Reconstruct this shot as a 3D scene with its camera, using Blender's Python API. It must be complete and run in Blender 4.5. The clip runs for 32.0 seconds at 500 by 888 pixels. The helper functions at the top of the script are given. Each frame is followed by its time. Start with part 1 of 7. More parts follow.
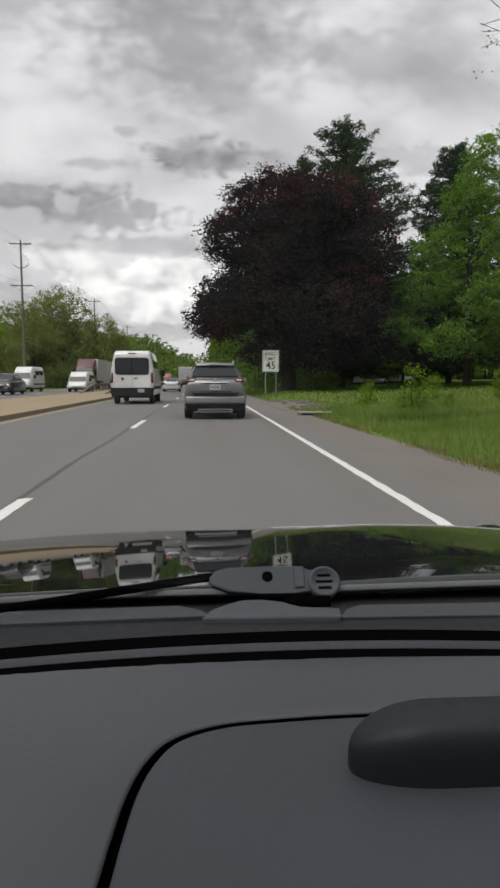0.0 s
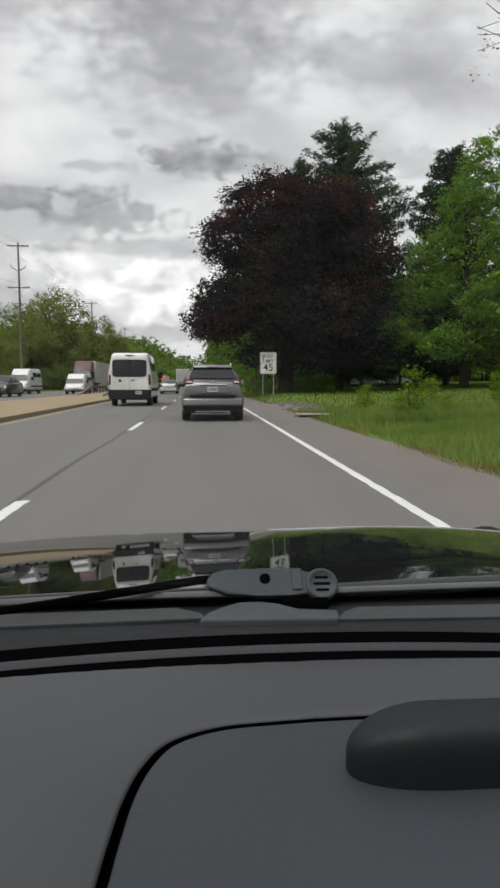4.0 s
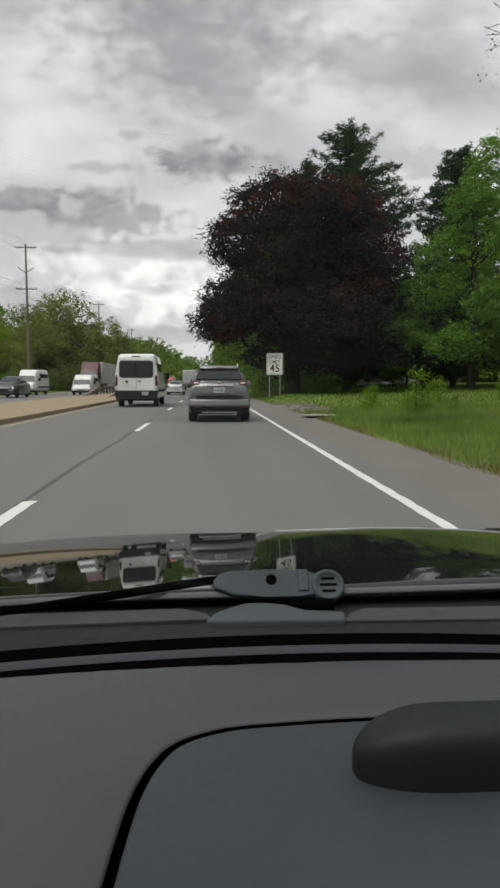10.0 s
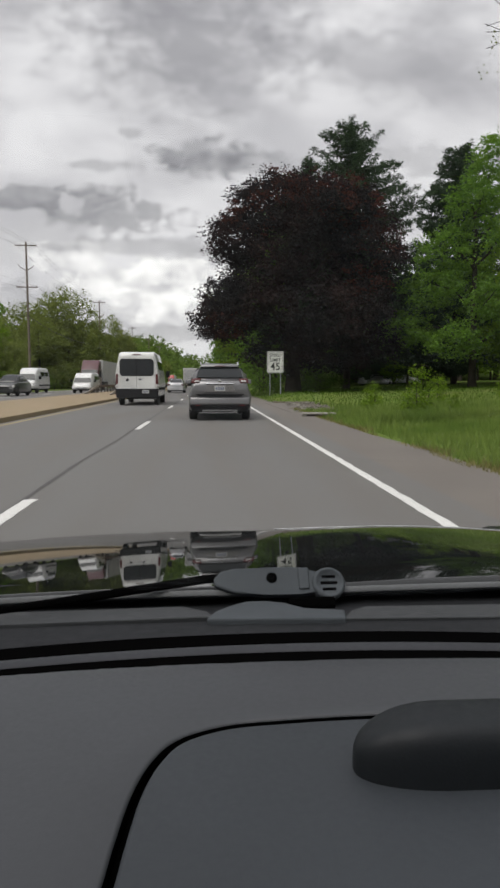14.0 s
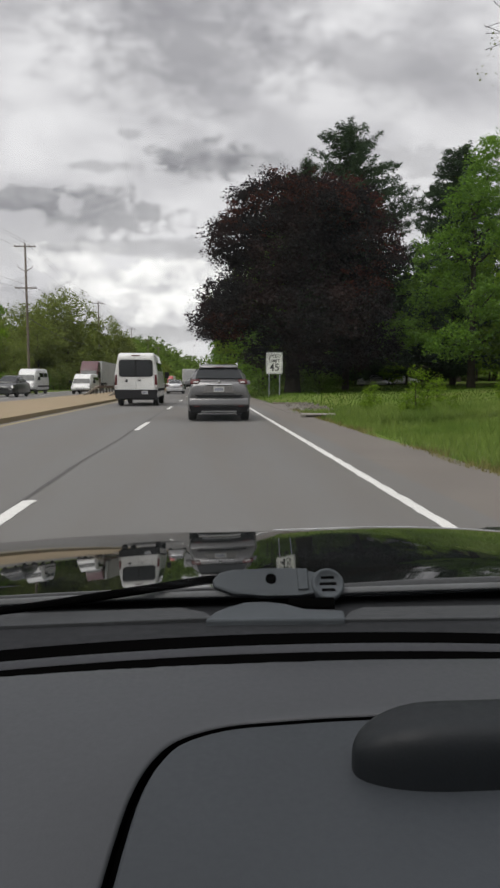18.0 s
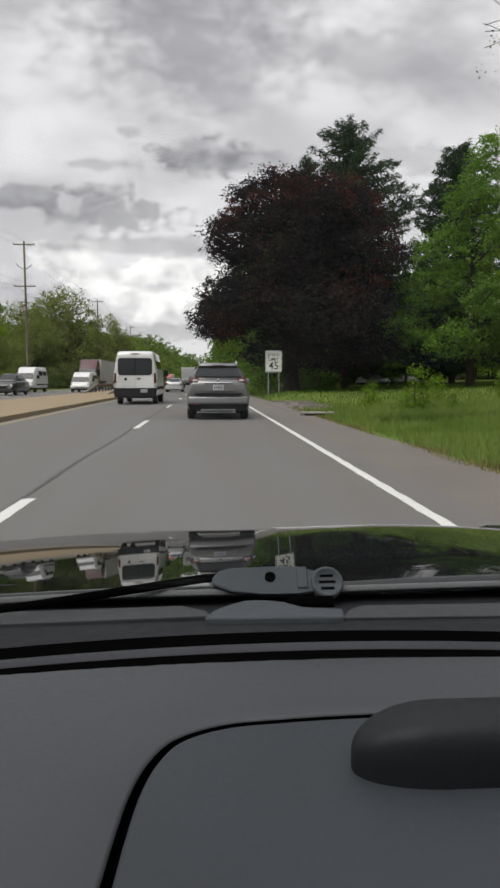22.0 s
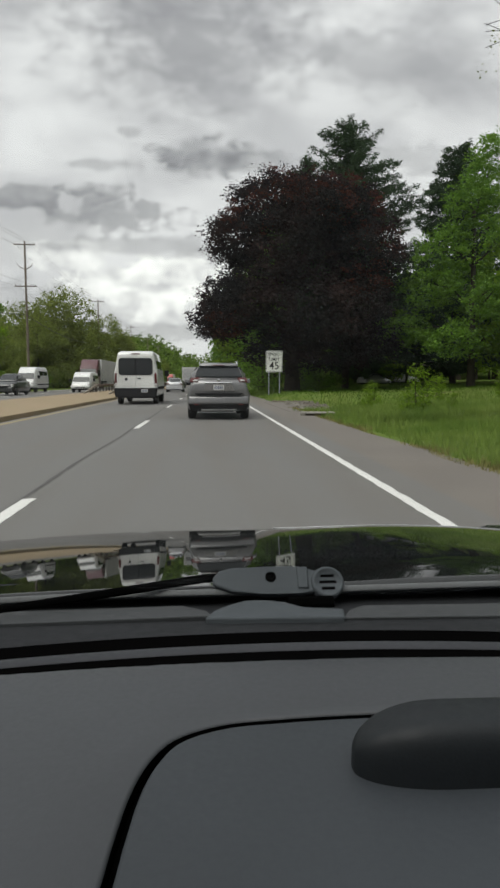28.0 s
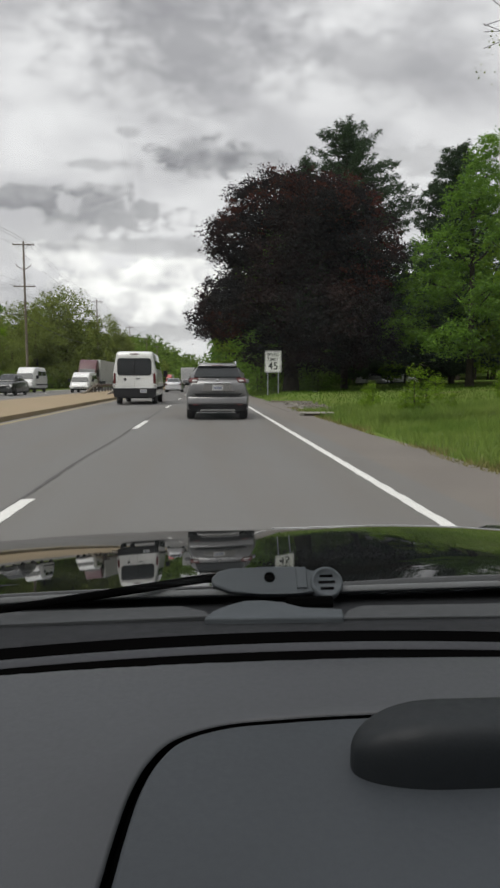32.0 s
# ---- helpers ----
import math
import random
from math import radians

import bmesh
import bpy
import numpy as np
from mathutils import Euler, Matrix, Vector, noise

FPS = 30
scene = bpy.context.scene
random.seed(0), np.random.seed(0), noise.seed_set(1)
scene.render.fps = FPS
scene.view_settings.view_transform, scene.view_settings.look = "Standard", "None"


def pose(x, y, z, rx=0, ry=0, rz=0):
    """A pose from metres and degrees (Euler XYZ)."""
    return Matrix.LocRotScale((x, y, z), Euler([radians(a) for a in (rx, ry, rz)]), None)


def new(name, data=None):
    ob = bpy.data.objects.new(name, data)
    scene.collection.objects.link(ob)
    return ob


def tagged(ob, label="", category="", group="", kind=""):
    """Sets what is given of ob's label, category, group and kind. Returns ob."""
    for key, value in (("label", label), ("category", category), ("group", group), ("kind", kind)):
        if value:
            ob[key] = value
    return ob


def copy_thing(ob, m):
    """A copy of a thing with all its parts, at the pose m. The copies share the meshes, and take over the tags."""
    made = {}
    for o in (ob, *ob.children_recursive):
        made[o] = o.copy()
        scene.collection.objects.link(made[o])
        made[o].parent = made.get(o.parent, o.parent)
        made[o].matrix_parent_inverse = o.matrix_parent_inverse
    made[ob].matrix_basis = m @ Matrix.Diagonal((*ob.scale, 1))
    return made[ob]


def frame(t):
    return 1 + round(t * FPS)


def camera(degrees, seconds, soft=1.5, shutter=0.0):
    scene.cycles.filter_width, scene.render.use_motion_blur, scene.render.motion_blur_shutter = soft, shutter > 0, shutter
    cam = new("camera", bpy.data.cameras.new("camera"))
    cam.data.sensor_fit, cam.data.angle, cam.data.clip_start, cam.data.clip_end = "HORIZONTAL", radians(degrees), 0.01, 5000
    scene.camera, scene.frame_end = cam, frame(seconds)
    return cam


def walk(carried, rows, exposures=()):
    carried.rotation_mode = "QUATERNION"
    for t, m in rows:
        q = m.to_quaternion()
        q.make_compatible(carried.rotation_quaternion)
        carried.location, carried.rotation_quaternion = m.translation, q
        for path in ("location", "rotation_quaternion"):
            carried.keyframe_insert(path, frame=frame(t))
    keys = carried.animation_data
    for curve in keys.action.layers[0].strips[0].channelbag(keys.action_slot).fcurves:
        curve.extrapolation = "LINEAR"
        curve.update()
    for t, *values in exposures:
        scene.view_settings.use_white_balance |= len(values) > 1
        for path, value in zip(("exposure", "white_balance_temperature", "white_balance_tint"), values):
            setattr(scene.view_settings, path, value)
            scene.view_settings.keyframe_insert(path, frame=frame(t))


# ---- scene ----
STATION = -19.0  # metres along the road at which the car stands
BANK = 80.6  # metres along the road at which the steep wooded bank begins
EYE = (0.0, STATION, 1.12)
cam = camera(42.86, 32.0, soft=2.7)
# seconds, degrees of turn to the left, degrees of tilt upwards: the small sway of the camera in the cabin
SWAY = [
    (0.0, -0.46, -0.18), (0.5, -0.33, -0.31), (1.0, -0.76, 0.41), (1.5, -0.64, 0.13), (2.0, -0.51, 0.08), (2.5, -0.56, 0.18),
    (3.0, -0.56, 0.00), (3.5, -0.64, 0.00), (5.5, -0.71, 0.00), (6.0, -0.69, 0.00), (6.5, -0.64, -0.15), (7.0, -0.53, 0.00),
    (7.5, -0.61, -0.15), (8.0, -0.51, -0.08), (8.5, -0.51, 0.03), (9.5, -0.10, 0.00), (10.0, -0.10, 0.08), (10.5, -0.10, 0.03),
    (11.0, -0.13, 0.03), (11.5, -0.18, -0.20), (12.0, -0.18, -0.15), (12.5, -0.18, -0.18), (13.0, -0.25, -0.28), (13.5, -0.10, 0.00),
    (14.0, -0.05, -0.08), (14.5, 0.13, -0.33), (16.5, -0.05, -0.15), (17.0, -0.25, -0.23), (17.5, -0.20, 0.18), (18.0, -0.13, 0.00),
    (18.5, -0.10, -0.23), (19.0, -0.10, -0.23), (19.5, -0.15, -0.08), (20.0, -0.15, -0.31), (20.5, -0.25, -0.08), (21.0, -0.25, -0.08),
    (21.5, -0.15, -0.15), (22.0, -0.20, -0.15), (22.5, -0.13, -0.15), (23.0, -0.25, -0.03), (23.5, -0.15, 0.00), (24.0, 0.00, 0.00),
    (24.5, 0.08, -0.23), (25.0, -0.05, 0.25), (25.5, -0.20, 0.05), (27.5, -0.33, -0.08), (28.0, -0.15, -0.15), (28.5, -0.15, -0.23),
    (29.0, -0.20, 0.00), (29.5, -0.20, -0.13), (30.0, -0.23, 0.00), (30.5, -0.23, 0.05), (31.0, -0.18, 0.18), (31.5, -0.25, -0.13),
    (32.0, -0.25, -0.13),
]
# seconds, stops and tint by which the camera's own exposure and white balance drift under the trees
LEVEL = [(0.0, -0.08, 13), (3.0, 0.0, 12), (6.0, 0.02, 9), (8.0, 0.0, 8), (9.5, -0.08, 9), (11.0, -0.10, 12), (12.0, 0.0, 13), (13.0, -0.08, 13), (20.0, -0.08, 13), (23.0, 0.0, 13), (25.0, -0.08, 13), (27.0, -0.06, 9), (28.2, -0.08, 8), (29.0, -0.18, 8), (30.0, -0.26, 9), (31.0, -0.20, 10), (32.0, -0.04, 11)]
walk(cam, [(t, pose(*EYE, 84.52 + up, 0.0, -3.67 + left)) for t, left, up in SWAY], [(t, stops, 6500, tint) for t, stops, tint in LEVEL])

# ---- world and light ----
SUN_UP, SUN_TURN = radians(54), radians(218)
world = bpy.data.worlds.new("overcast_sky")
scene.world = world
world.use_nodes = True
wn, wl = world.node_tree.nodes, world.node_tree.links
wn.clear()


def wnode(kind, **values):
    n = wn.new(kind)
    for k, v in values.items():
        n.inputs[k.replace("_", " ")].default_value = v
    return n


def wmath(op, a, b=None):
    n = wn.new("ShaderNodeMath")
    n.operation = op
    for i, v in enumerate((a, b)):
        if v is None:
            continue
        if isinstance(v, (int, float)):
            n.inputs[i].default_value = v
        else:
            wl.new(v, n.inputs[i])
    return n.outputs[0]


sky = wn.new("ShaderNodeTexSky")
sky.sky_type, sky.sun_disc = "NISHITA", False
sky.sun_elevation, sky.sun_rotation = SUN_UP, SUN_TURN
coord = wn.new("ShaderNodeTexCoord")
split = wn.new("ShaderNodeSeparateXYZ")
wl.new(coord.outputs["Generated"], split.inputs[0])
zc = wmath("MAXIMUM", split.outputs["Z"], 0.0)
lift = wmath("ADD", zc, 0.30)
flat = wn.new("ShaderNodeCombineXYZ")
wl.new(wmath("DIVIDE", split.outputs["X"], lift), flat.inputs[0])
wl.new(wmath("DIVIDE", split.outputs["Y"], lift), flat.inputs[1])


def clouds(scale, detail, rough, shift, lo, hi):
    mp = wn.new("ShaderNodeMapping")
    mp.inputs["Location"].default_value = shift
    wl.new(flat.outputs[0], mp.inputs[0])
    nz = wnode("ShaderNodeTexNoise", Scale=scale, Detail=detail, Roughness=rough, Distortion=0.25)
    wl.new(mp.outputs[0], nz.inputs["Vector"])
    ramp = wn.new("ShaderNodeMapRange")
    ramp.interpolation_type = "SMOOTHSTEP"
    ramp.inputs["From Min"].default_value, ramp.inputs["From Max"].default_value = lo, hi
    wl.new(nz.outputs["Fac"], ramp.inputs["Value"])
    return ramp.outputs["Result"]


def wmix(fac, a, b):
    n = wn.new("ShaderNodeMix")
    n.data_type = "RGBA"
    for sock, v in ((n.inputs[0], fac), (n.inputs[6], a), (n.inputs[7], b)):
        if isinstance(v, (tuple, float)):
            sock.default_value = v
        else:
            wl.new(v, sock)
    return n.outputs[2]


blue = wn.new("ShaderNodeVectorMath")
blue.operation = "SCALE"
wl.new(sky.outputs[0], blue.inputs[0])
blue.inputs["Scale"].default_value = 0.10
# the sky ahead as a flat map: u to the right and v up, per metre ahead
ahead = wmath("MAXIMUM", split.outputs["Y"], 0.08)
plane = wn.new("ShaderNodeCombineXYZ")
wl.new(wmath("DIVIDE", split.outputs["X"], ahead), plane.inputs[0])
wl.new(wmath("DIVIDE", split.outputs["Z"], ahead), plane.inputs[1])
facing = wn.new("ShaderNodeMapRange")
facing.inputs["From Min"].default_value, facing.inputs["From Max"].default_value = 0.1, 0.35
wl.new(split.outputs["Y"], facing.inputs["Value"])


def plane_noise(sx, sy, detail, rough, shift):
    mp = wn.new("ShaderNodeMapping")
    mp.inputs["Scale"].default_value, mp.inputs["Location"].default_value = (sx, sy, 1.0), shift
    wl.new(plane.outputs[0], mp.inputs[0])
    nz = wnode("ShaderNodeTexNoise", Scale=1.0, Detail=detail, Roughness=rough, Distortion=0.3)
    wl.new(mp.outputs[0], nz.inputs["Vector"])
    return nz.outputs["Fac"]


EDGE = plane_noise(24.0, 36.0, 6.0, 0.60, (2.0, 7.0, 0.0))
heap = wn.new("ShaderNodeMapRange")
for key, value in (("From Min", 0.36), ("From Max", 0.60)):
    heap.inputs[key].default_value = value
wl.new(plane_noise(20.0, 26.0, 7.0, 0.60, (1.0, 4.0, 9.0)), heap.inputs["Value"])
HEAP = heap.outputs["Result"]
LUMP = plane_noise(9.0, 15.0, 5.0, 0.55, (5.0, 1.0, 3.0))


def puff(u0, v0, a, b, hard=0.42, ragged=3.2):
    """The share of a small ragged cloud centred at (u0, v0) with half axes a and b."""
    sub = wn.new("ShaderNodeVectorMath")
    sub.operation = "SUBTRACT"
    sub.inputs[1].default_value = (u0, v0, 0.0)
    wl.new(plane.outputs[0], sub.inputs[0])
    mul = wn.new("ShaderNodeVectorMath")
    mul.operation = "MULTIPLY"
    mul.inputs[1].default_value = (1.0 / a, 1.0 / b, 0.0)
    wl.new(sub.outputs[0], mul.inputs[0])
    ln = wn.new("ShaderNodeVectorMath")
    ln.operation = "LENGTH"
    wl.new(mul.outputs[0], ln.inputs[0])
    d = wmath("ADD", ln.outputs["Value"], wmath("MULTIPLY", wmath("SUBTRACT", EDGE, 0.5), ragged))
    d = wmath("ADD", d, wmath("MULTIPLY", wmath("SUBTRACT", LUMP, 0.5), 1.6))
    rp = wn.new("ShaderNodeMapRange")
    rp.interpolation_type = "SMOOTHSTEP"
    for key, value in (("From Min", 1.0 + hard), ("From Max", 1.0 - hard), ("To Min", 0.0), ("To Max", 1.0)):
        rp.inputs[key].default_value = value
    wl.new(d, rp.inputs["Value"])
    return wmath("MULTIPLY", rp.outputs["Result"], facing.outputs["Result"])


veil = wmix(clouds(1.3, 6.0, 0.58, (3.1, 0.4, 0.0), 0.34, 0.68), (0.55, 0.545, 0.565, 1), (0.80, 0.79, 0.80, 1))
grey = wmix(wmath("MULTIPLY", clouds(2.0, 7.0, 0.60, (7.7, 2.3, 1.0), 0.44, 0.72), 0.55), veil, (0.38, 0.375, 0.395, 1))
gaps = wmix(clouds(1.6, 4.0, 0.5, (5.5, 6.6, 3.0), 0.74, 0.88), grey, blue.outputs[0])
broad = wn.new("ShaderNodeMapRange")
broad.interpolation_type = "SMOOTHSTEP"
broad.inputs["From Min"].default_value, broad.inputs["From Max"].default_value = 0.36, 0.64
wl.new(plane_noise(4.2, 8.5, 5.0, 0.48, (0.3, 2.6, 5.0)), broad.inputs["Value"])
gaps = wmix(wmath("MULTIPLY", facing.outputs["Result"], 0.72), gaps, wmix(broad.outputs["Result"], (0.56, 0.55, 0.58, 1), (0.95, 0.935, 0.955, 1)))
# broad grey underside of the deck, then the bright heaped clouds low over the horizon
for u0, v0, a, b, k in ((-0.03, 0.50, 0.13, 0.075, 0.75), (0.28, 0.48, 0.13, 0.05, 0.5), (-0.22, 0.57, 0.20, 0.05, 0.4), (0.10, 0.57, 0.2, 0.03, 0.35)):
    gaps = wmix(wmath("MULTIPLY", puff(u0, v0, a, b, 0.9, 2.6), k), gaps, (0.33, 0.325, 0.35, 1))
low = wn.new("ShaderNodeMapRange")
low.interpolation_type = "SMOOTHSTEP"
for key, value in (("From Min", 0.0), ("From Max", 0.34), ("To Min", 1.0), ("To Max", 0.0)):
    low.inputs[key].default_value = value
wl.new(zc, low.inputs["Value"])
bright = wmix(wmath("MULTIPLY", low.outputs["Result"], clouds(3.0, 6.0, 0.55, (0.4, 3.7, 4.0), 0.40, 0.62)), gaps, (0.80, 0.79, 0.79, 1))
for u0, v0, a, b, k in ((-0.07, 0.145, 0.13, 0.040, 1.0), (-0.20, 0.19, 0.07, 0.022, 0.7), (0.10, 0.13, 0.10, 0.045, 0.8), (0.02, 0.105, 0.16, 0.030, 0.8)):
    bright = wmix(wmath("MULTIPLY", puff(u0, v0, a, b, 0.22, 2.2), k), bright, wmix(HEAP, (0.72, 0.71, 0.725, 1), (1.20, 1.18, 1.16, 1)))
# small dark scraps of cloud
for u0, v0, a, b, k in ((0.000, 0.337, 0.062, 0.024, 0.9), (0.075, 0.328, 0.06, 0.016, 0.5), (-0.275, 0.275, 0.065, 0.016, 0.85), (-0.167, 0.279, 0.045, 0.017, 0.85), (-0.142, 0.244, 0.085, 0.024, 0.7), (-0.115, 0.371, 0.024, 0.008, 0.5), (-0.145, 0.323, 0.055, 0.010, 0.5), (-0.265, 0.112, 0.10, 0.030, 0.55), (-0.02, 0.075, 0.22, 0.012, 0.45), (-0.10, 0.205, 0.12, 0.014, 0.45), (0.33, 0.34, 0.09, 0.02, 0.4)):
    bright = wmix(wmath("MULTIPLY", puff(u0, v0, a, b), k), bright, wmix(HEAP, (0.27, 0.27, 0.29, 1), (0.43, 0.425, 0.445, 1)))
zen = wmath("ADD", wmath("MULTIPLY", wmath("POWER", zc, 4.0), 2.0), 1.08)
back = wn.new("ShaderNodeBackground")
wl.new(bright, back.inputs["Color"])
wl.new(zen, back.inputs["Strength"])
wl.new(back.outputs[0], wn.new("ShaderNodeOutputWorld").inputs["Surface"])

sun = new("sun", bpy.data.lights.new("sun", "SUN"))
sun.data.energy, sun.data.angle, sun.data.color = 2.4, radians(38), (1.0, 0.96, 0.9)
sun.matrix_world = Matrix.Rotation(-SUN_TURN, 4, "Z") @ Matrix.Rotation(-(math.pi / 2 - SUN_UP), 4, "X")


# ---- materials ----
def material(name, a, b=None, rough=0.6, grain=40.0, stain=2.0, bump=0.0, metal=0.0, coat=0.0, vary=0.0, glow=None, leafy=0.0, c=None, spread=0.35, rvar=0.15, bumpscale=None, shine=0.5, streak=1.0):
    """Base colour between a and b by a fine grain and a broad stain; vary: how far each piece differs; leafy: share of light let through."""
    m = bpy.data.materials.new(name)
    m.use_nodes = True
    nd, lk = m.node_tree.nodes, m.node_tree.links
    bs = nd["Principled BSDF"]
    b = b or tuple(v * 0.8 for v in a)
    tc = nd.new("ShaderNodeTexCoord")
    geo = nd.new("ShaderNodeNewGeometry")

    def noise_at(scale, detail=4.0, along=1.0):
        n = nd.new("ShaderNodeTexNoise")
        n.inputs["Scale"].default_value, n.inputs["Detail"].default_value = scale, detail
        if along != 1.0:
            mp = nd.new("ShaderNodeMapping")
            mp.inputs["Scale"].default_value = (1.0, along, 1.0)
            lk.new(geo.outputs["Position"], mp.inputs[0])
            lk.new(mp.outputs[0], n.inputs["Vector"])
        else:
            lk.new(geo.outputs["Position"], n.inputs["Vector"])
        return n.outputs["Fac"]

    def mix(fac, p, q, blend="MIX"):
        n = nd.new("ShaderNodeMix")
        n.data_type, n.blend_type = "RGBA", blend
        for sock, v in ((n.inputs[0], fac), (n.inputs[6], p), (n.inputs[7], q)):
            if isinstance(v, tuple):
                sock.default_value = (*v, 1) if len(v) == 3 else v
            elif isinstance(v, float):
                sock.default_value = v
            else:
                lk.new(v, sock)
        return n.outputs[2]

    def remap(v, lo, hi, to0=0.0, to1=1.0):
        n = nd.new("ShaderNodeMapRange")
        for k, x in zip(("From Min", "From Max", "To Min", "To Max"), (lo, hi, to0, to1)):
            n.inputs[k].default_value = x
        lk.new(v, n.inputs["Value"])
        return n.outputs["Result"]

    fine = noise_at(grain)
    colour = mix(remap(fine, 0.5 - spread, 0.5 + spread), a, b)
    broad = noise_at(stain, 5.0, streak)
    if c:
        colour = mix(remap(broad, 0.45, 0.68), colour, c)
    else:
        colour = mix(remap(broad, 0.4, 0.75, 0.0, 0.55), colour, tuple(v * 0.72 for v in b))
    if vary:
        src = geo.outputs["Random Per Island"]
        hs = nd.new("ShaderNodeHueSaturation")
        lk.new(remap(src, 0.0, 1.0, 1.0 - vary, 1.0 + vary), hs.inputs["Value"])
        lk.new(colour, hs.inputs["Color"])
        colour = hs.outputs["Color"]
    lk.new(colour, bs.inputs["Base Color"])
    lk.new(remap(noise_at(grain * 0.3), 0.2, 0.8, max(0.02, rough - rvar * rough), min(1.0, rough + rvar * rough)), bs.inputs["Roughness"])
    bs.inputs["Metallic"].default_value, bs.inputs["Coat Weight"].default_value = metal, coat
    bs.inputs["Coat Roughness"].default_value = 0.03
    bs.inputs["Specular IOR Level"].default_value = shine
    if bump:
        bp = nd.new("ShaderNodeBump")
        bp.inputs["Strength"].default_value = bump
        bp.inputs["Distance"].default_value = 0.01
        lk.new(noise_at(bumpscale) if bumpscale else fine, bp.inputs["Height"])
        lk.new(bp.outputs[0], bs.inputs["Normal"])
    if glow:
        bs.inputs["Emission Color"].default_value, bs.inputs["Emission Strength"].default_value = (*glow[:3], 1), glow[3]
    if leafy:
        tr = nd.new("ShaderNodeBsdfTranslucent")
        lk.new(colour, tr.inputs["Color"])
        ms = nd.new("ShaderNodeMixShader")
        ms.inputs[0].default_value = leafy
        lk.new(bs.outputs[0], ms.inputs[1])
        lk.new(tr.outputs[0], ms.inputs[2])
        lk.new(ms.outputs[0], nd["Material Output"].inputs["Surface"])
    return m


ASPHALT = material("aged_asphalt", (0.134, 0.129, 0.124), (0.095, 0.092, 0.089), 0.9, 90, 0.8, 0.35, rvar=0.05, streak=0.12, c=(0.104, 0.095, 0.086))
ASPHALT_OLD = material("worn_shoulder_asphalt", (0.150, 0.132, 0.116), (0.105, 0.092, 0.081), 0.92, 70, 0.6, 0.5, rvar=0.05)
SEALER = material("crack_sealer", (0.042, 0.040, 0.038), (0.070, 0.067, 0.064), 0.85, 25, 3)
PAINT_WHITE = material("worn_white_road_paint", (0.62, 0.61, 0.585), (0.46, 0.455, 0.44), 0.8, 60, 7, 0.2, c=(0.50, 0.50, 0.48))
PAINT_YELLOW = material("worn_yellow_road_paint", (0.36, 0.27, 0.11), (0.27, 0.21, 0.10), 0.8, 60, 3, 0.2)
CURB = material("curb_concrete", (0.24, 0.19, 0.13), (0.17, 0.13, 0.09), 0.9, 30, 1.2, 0.3)
CURB_PALE = material("pale_worn_concrete", (0.25, 0.235, 0.20), (0.17, 0.16, 0.14), 0.9, 40, 3, 0.3)
DRYGRASS = material("dry_median_grass", (0.27, 0.20, 0.125), (0.20, 0.145, 0.085), 0.95, 20, 0.5, 0.6, c=(0.19, 0.155, 0.08))
GRASS = material("verge_grass_ground", (0.105, 0.150, 0.034), (0.080, 0.118, 0.026), 0.95, 14, 0.25, 0.6, c=(0.125, 0.142, 0.044), shine=0.0)
BLADES = material("grass_blades", (0.090, 0.166, 0.018), (0.068, 0.128, 0.015), 0.8, 3, 0.3, vary=0.14, leafy=0.45, shine=0.0)
BLADES_DRY = material("dry_grass_blades", (0.27, 0.205, 0.13), (0.20, 0.155, 0.09), 0.9, 3, 0.4, vary=0.25, leafy=0.2, shine=0.0)
GRAVEL = material("pale_gravel", (0.17, 0.155, 0.13), (0.11, 0.10, 0.085), 0.95, 35, 2, 0.7)
DIRT = material("bare_brown_dirt", (0.095, 0.075, 0.052), (0.06, 0.047, 0.034), 0.95, 12, 1, 0.6)
BARK = material("grey_brown_bark", (0.058, 0.050, 0.036), (0.030, 0.026, 0.019), 0.95, 9, 1.5, 0.8, shine=0.1)
BEECH = material("copper_beech_leaves", (0.033, 0.0295, 0.029), (0.022, 0.0215, 0.0215), 0.6, 0.9, 0.22, vary=0.25, leafy=0.25, c=(0.048, 0.030, 0.028), shine=0.0)
# brighter, redder beech leaf colour for the lit parts of the crown
BEECH_LIT = material("lit_copper_leaves", (0.100, 0.036, 0.025), (0.060, 0.028, 0.022), 0.6, 0.9, 0.3, vary=0.3, leafy=0.4, shine=0.0)
LEAF_A = material("maple_leaves", (0.135, 0.225, 0.034), (0.086, 0.156, 0.025), 0.6, 1.0, 0.2, vary=0.4, leafy=0.5, shine=0.0)
LEAF_B = material("dull_oak_leaves", (0.205, 0.240, 0.058), (0.140, 0.178, 0.043), 0.6, 1.0, 0.2, vary=0.4, leafy=0.45, shine=0.0)
WEEDS = material("bank_weeds", (0.084, 0.154, 0.016), (0.064, 0.120, 0.014), 0.9, 2, 0.3, vary=0.12, leafy=0.3, shine=0.0)
LEAF_D = material("olive_maple_leaves", (0.200, 0.270, 0.034), (0.125, 0.185, 0.023), 0.6, 1.0, 0.2, vary=0.4, leafy=0.5, shine=0.0)
LEAF_C = material("bright_spring_leaves", (0.185, 0.290, 0.026), (0.124, 0.212, 0.020), 0.6, 1.0, 0.2, vary=0.35, leafy=0.5, shine=0.0)
LEAF_M = material("fresh_maple_leaves", (0.175, 0.300, 0.040), (0.105, 0.205, 0.029), 0.6, 1.0, 0.2, vary=0.25, leafy=0.38, shine=0.0)
NEEDLE = material("pine_needles", (0.058, 0.088, 0.044), (0.036, 0.058, 0.030), 0.6, 2.0, 0.3, vary=0.4, leafy=0.15, shine=0.0)
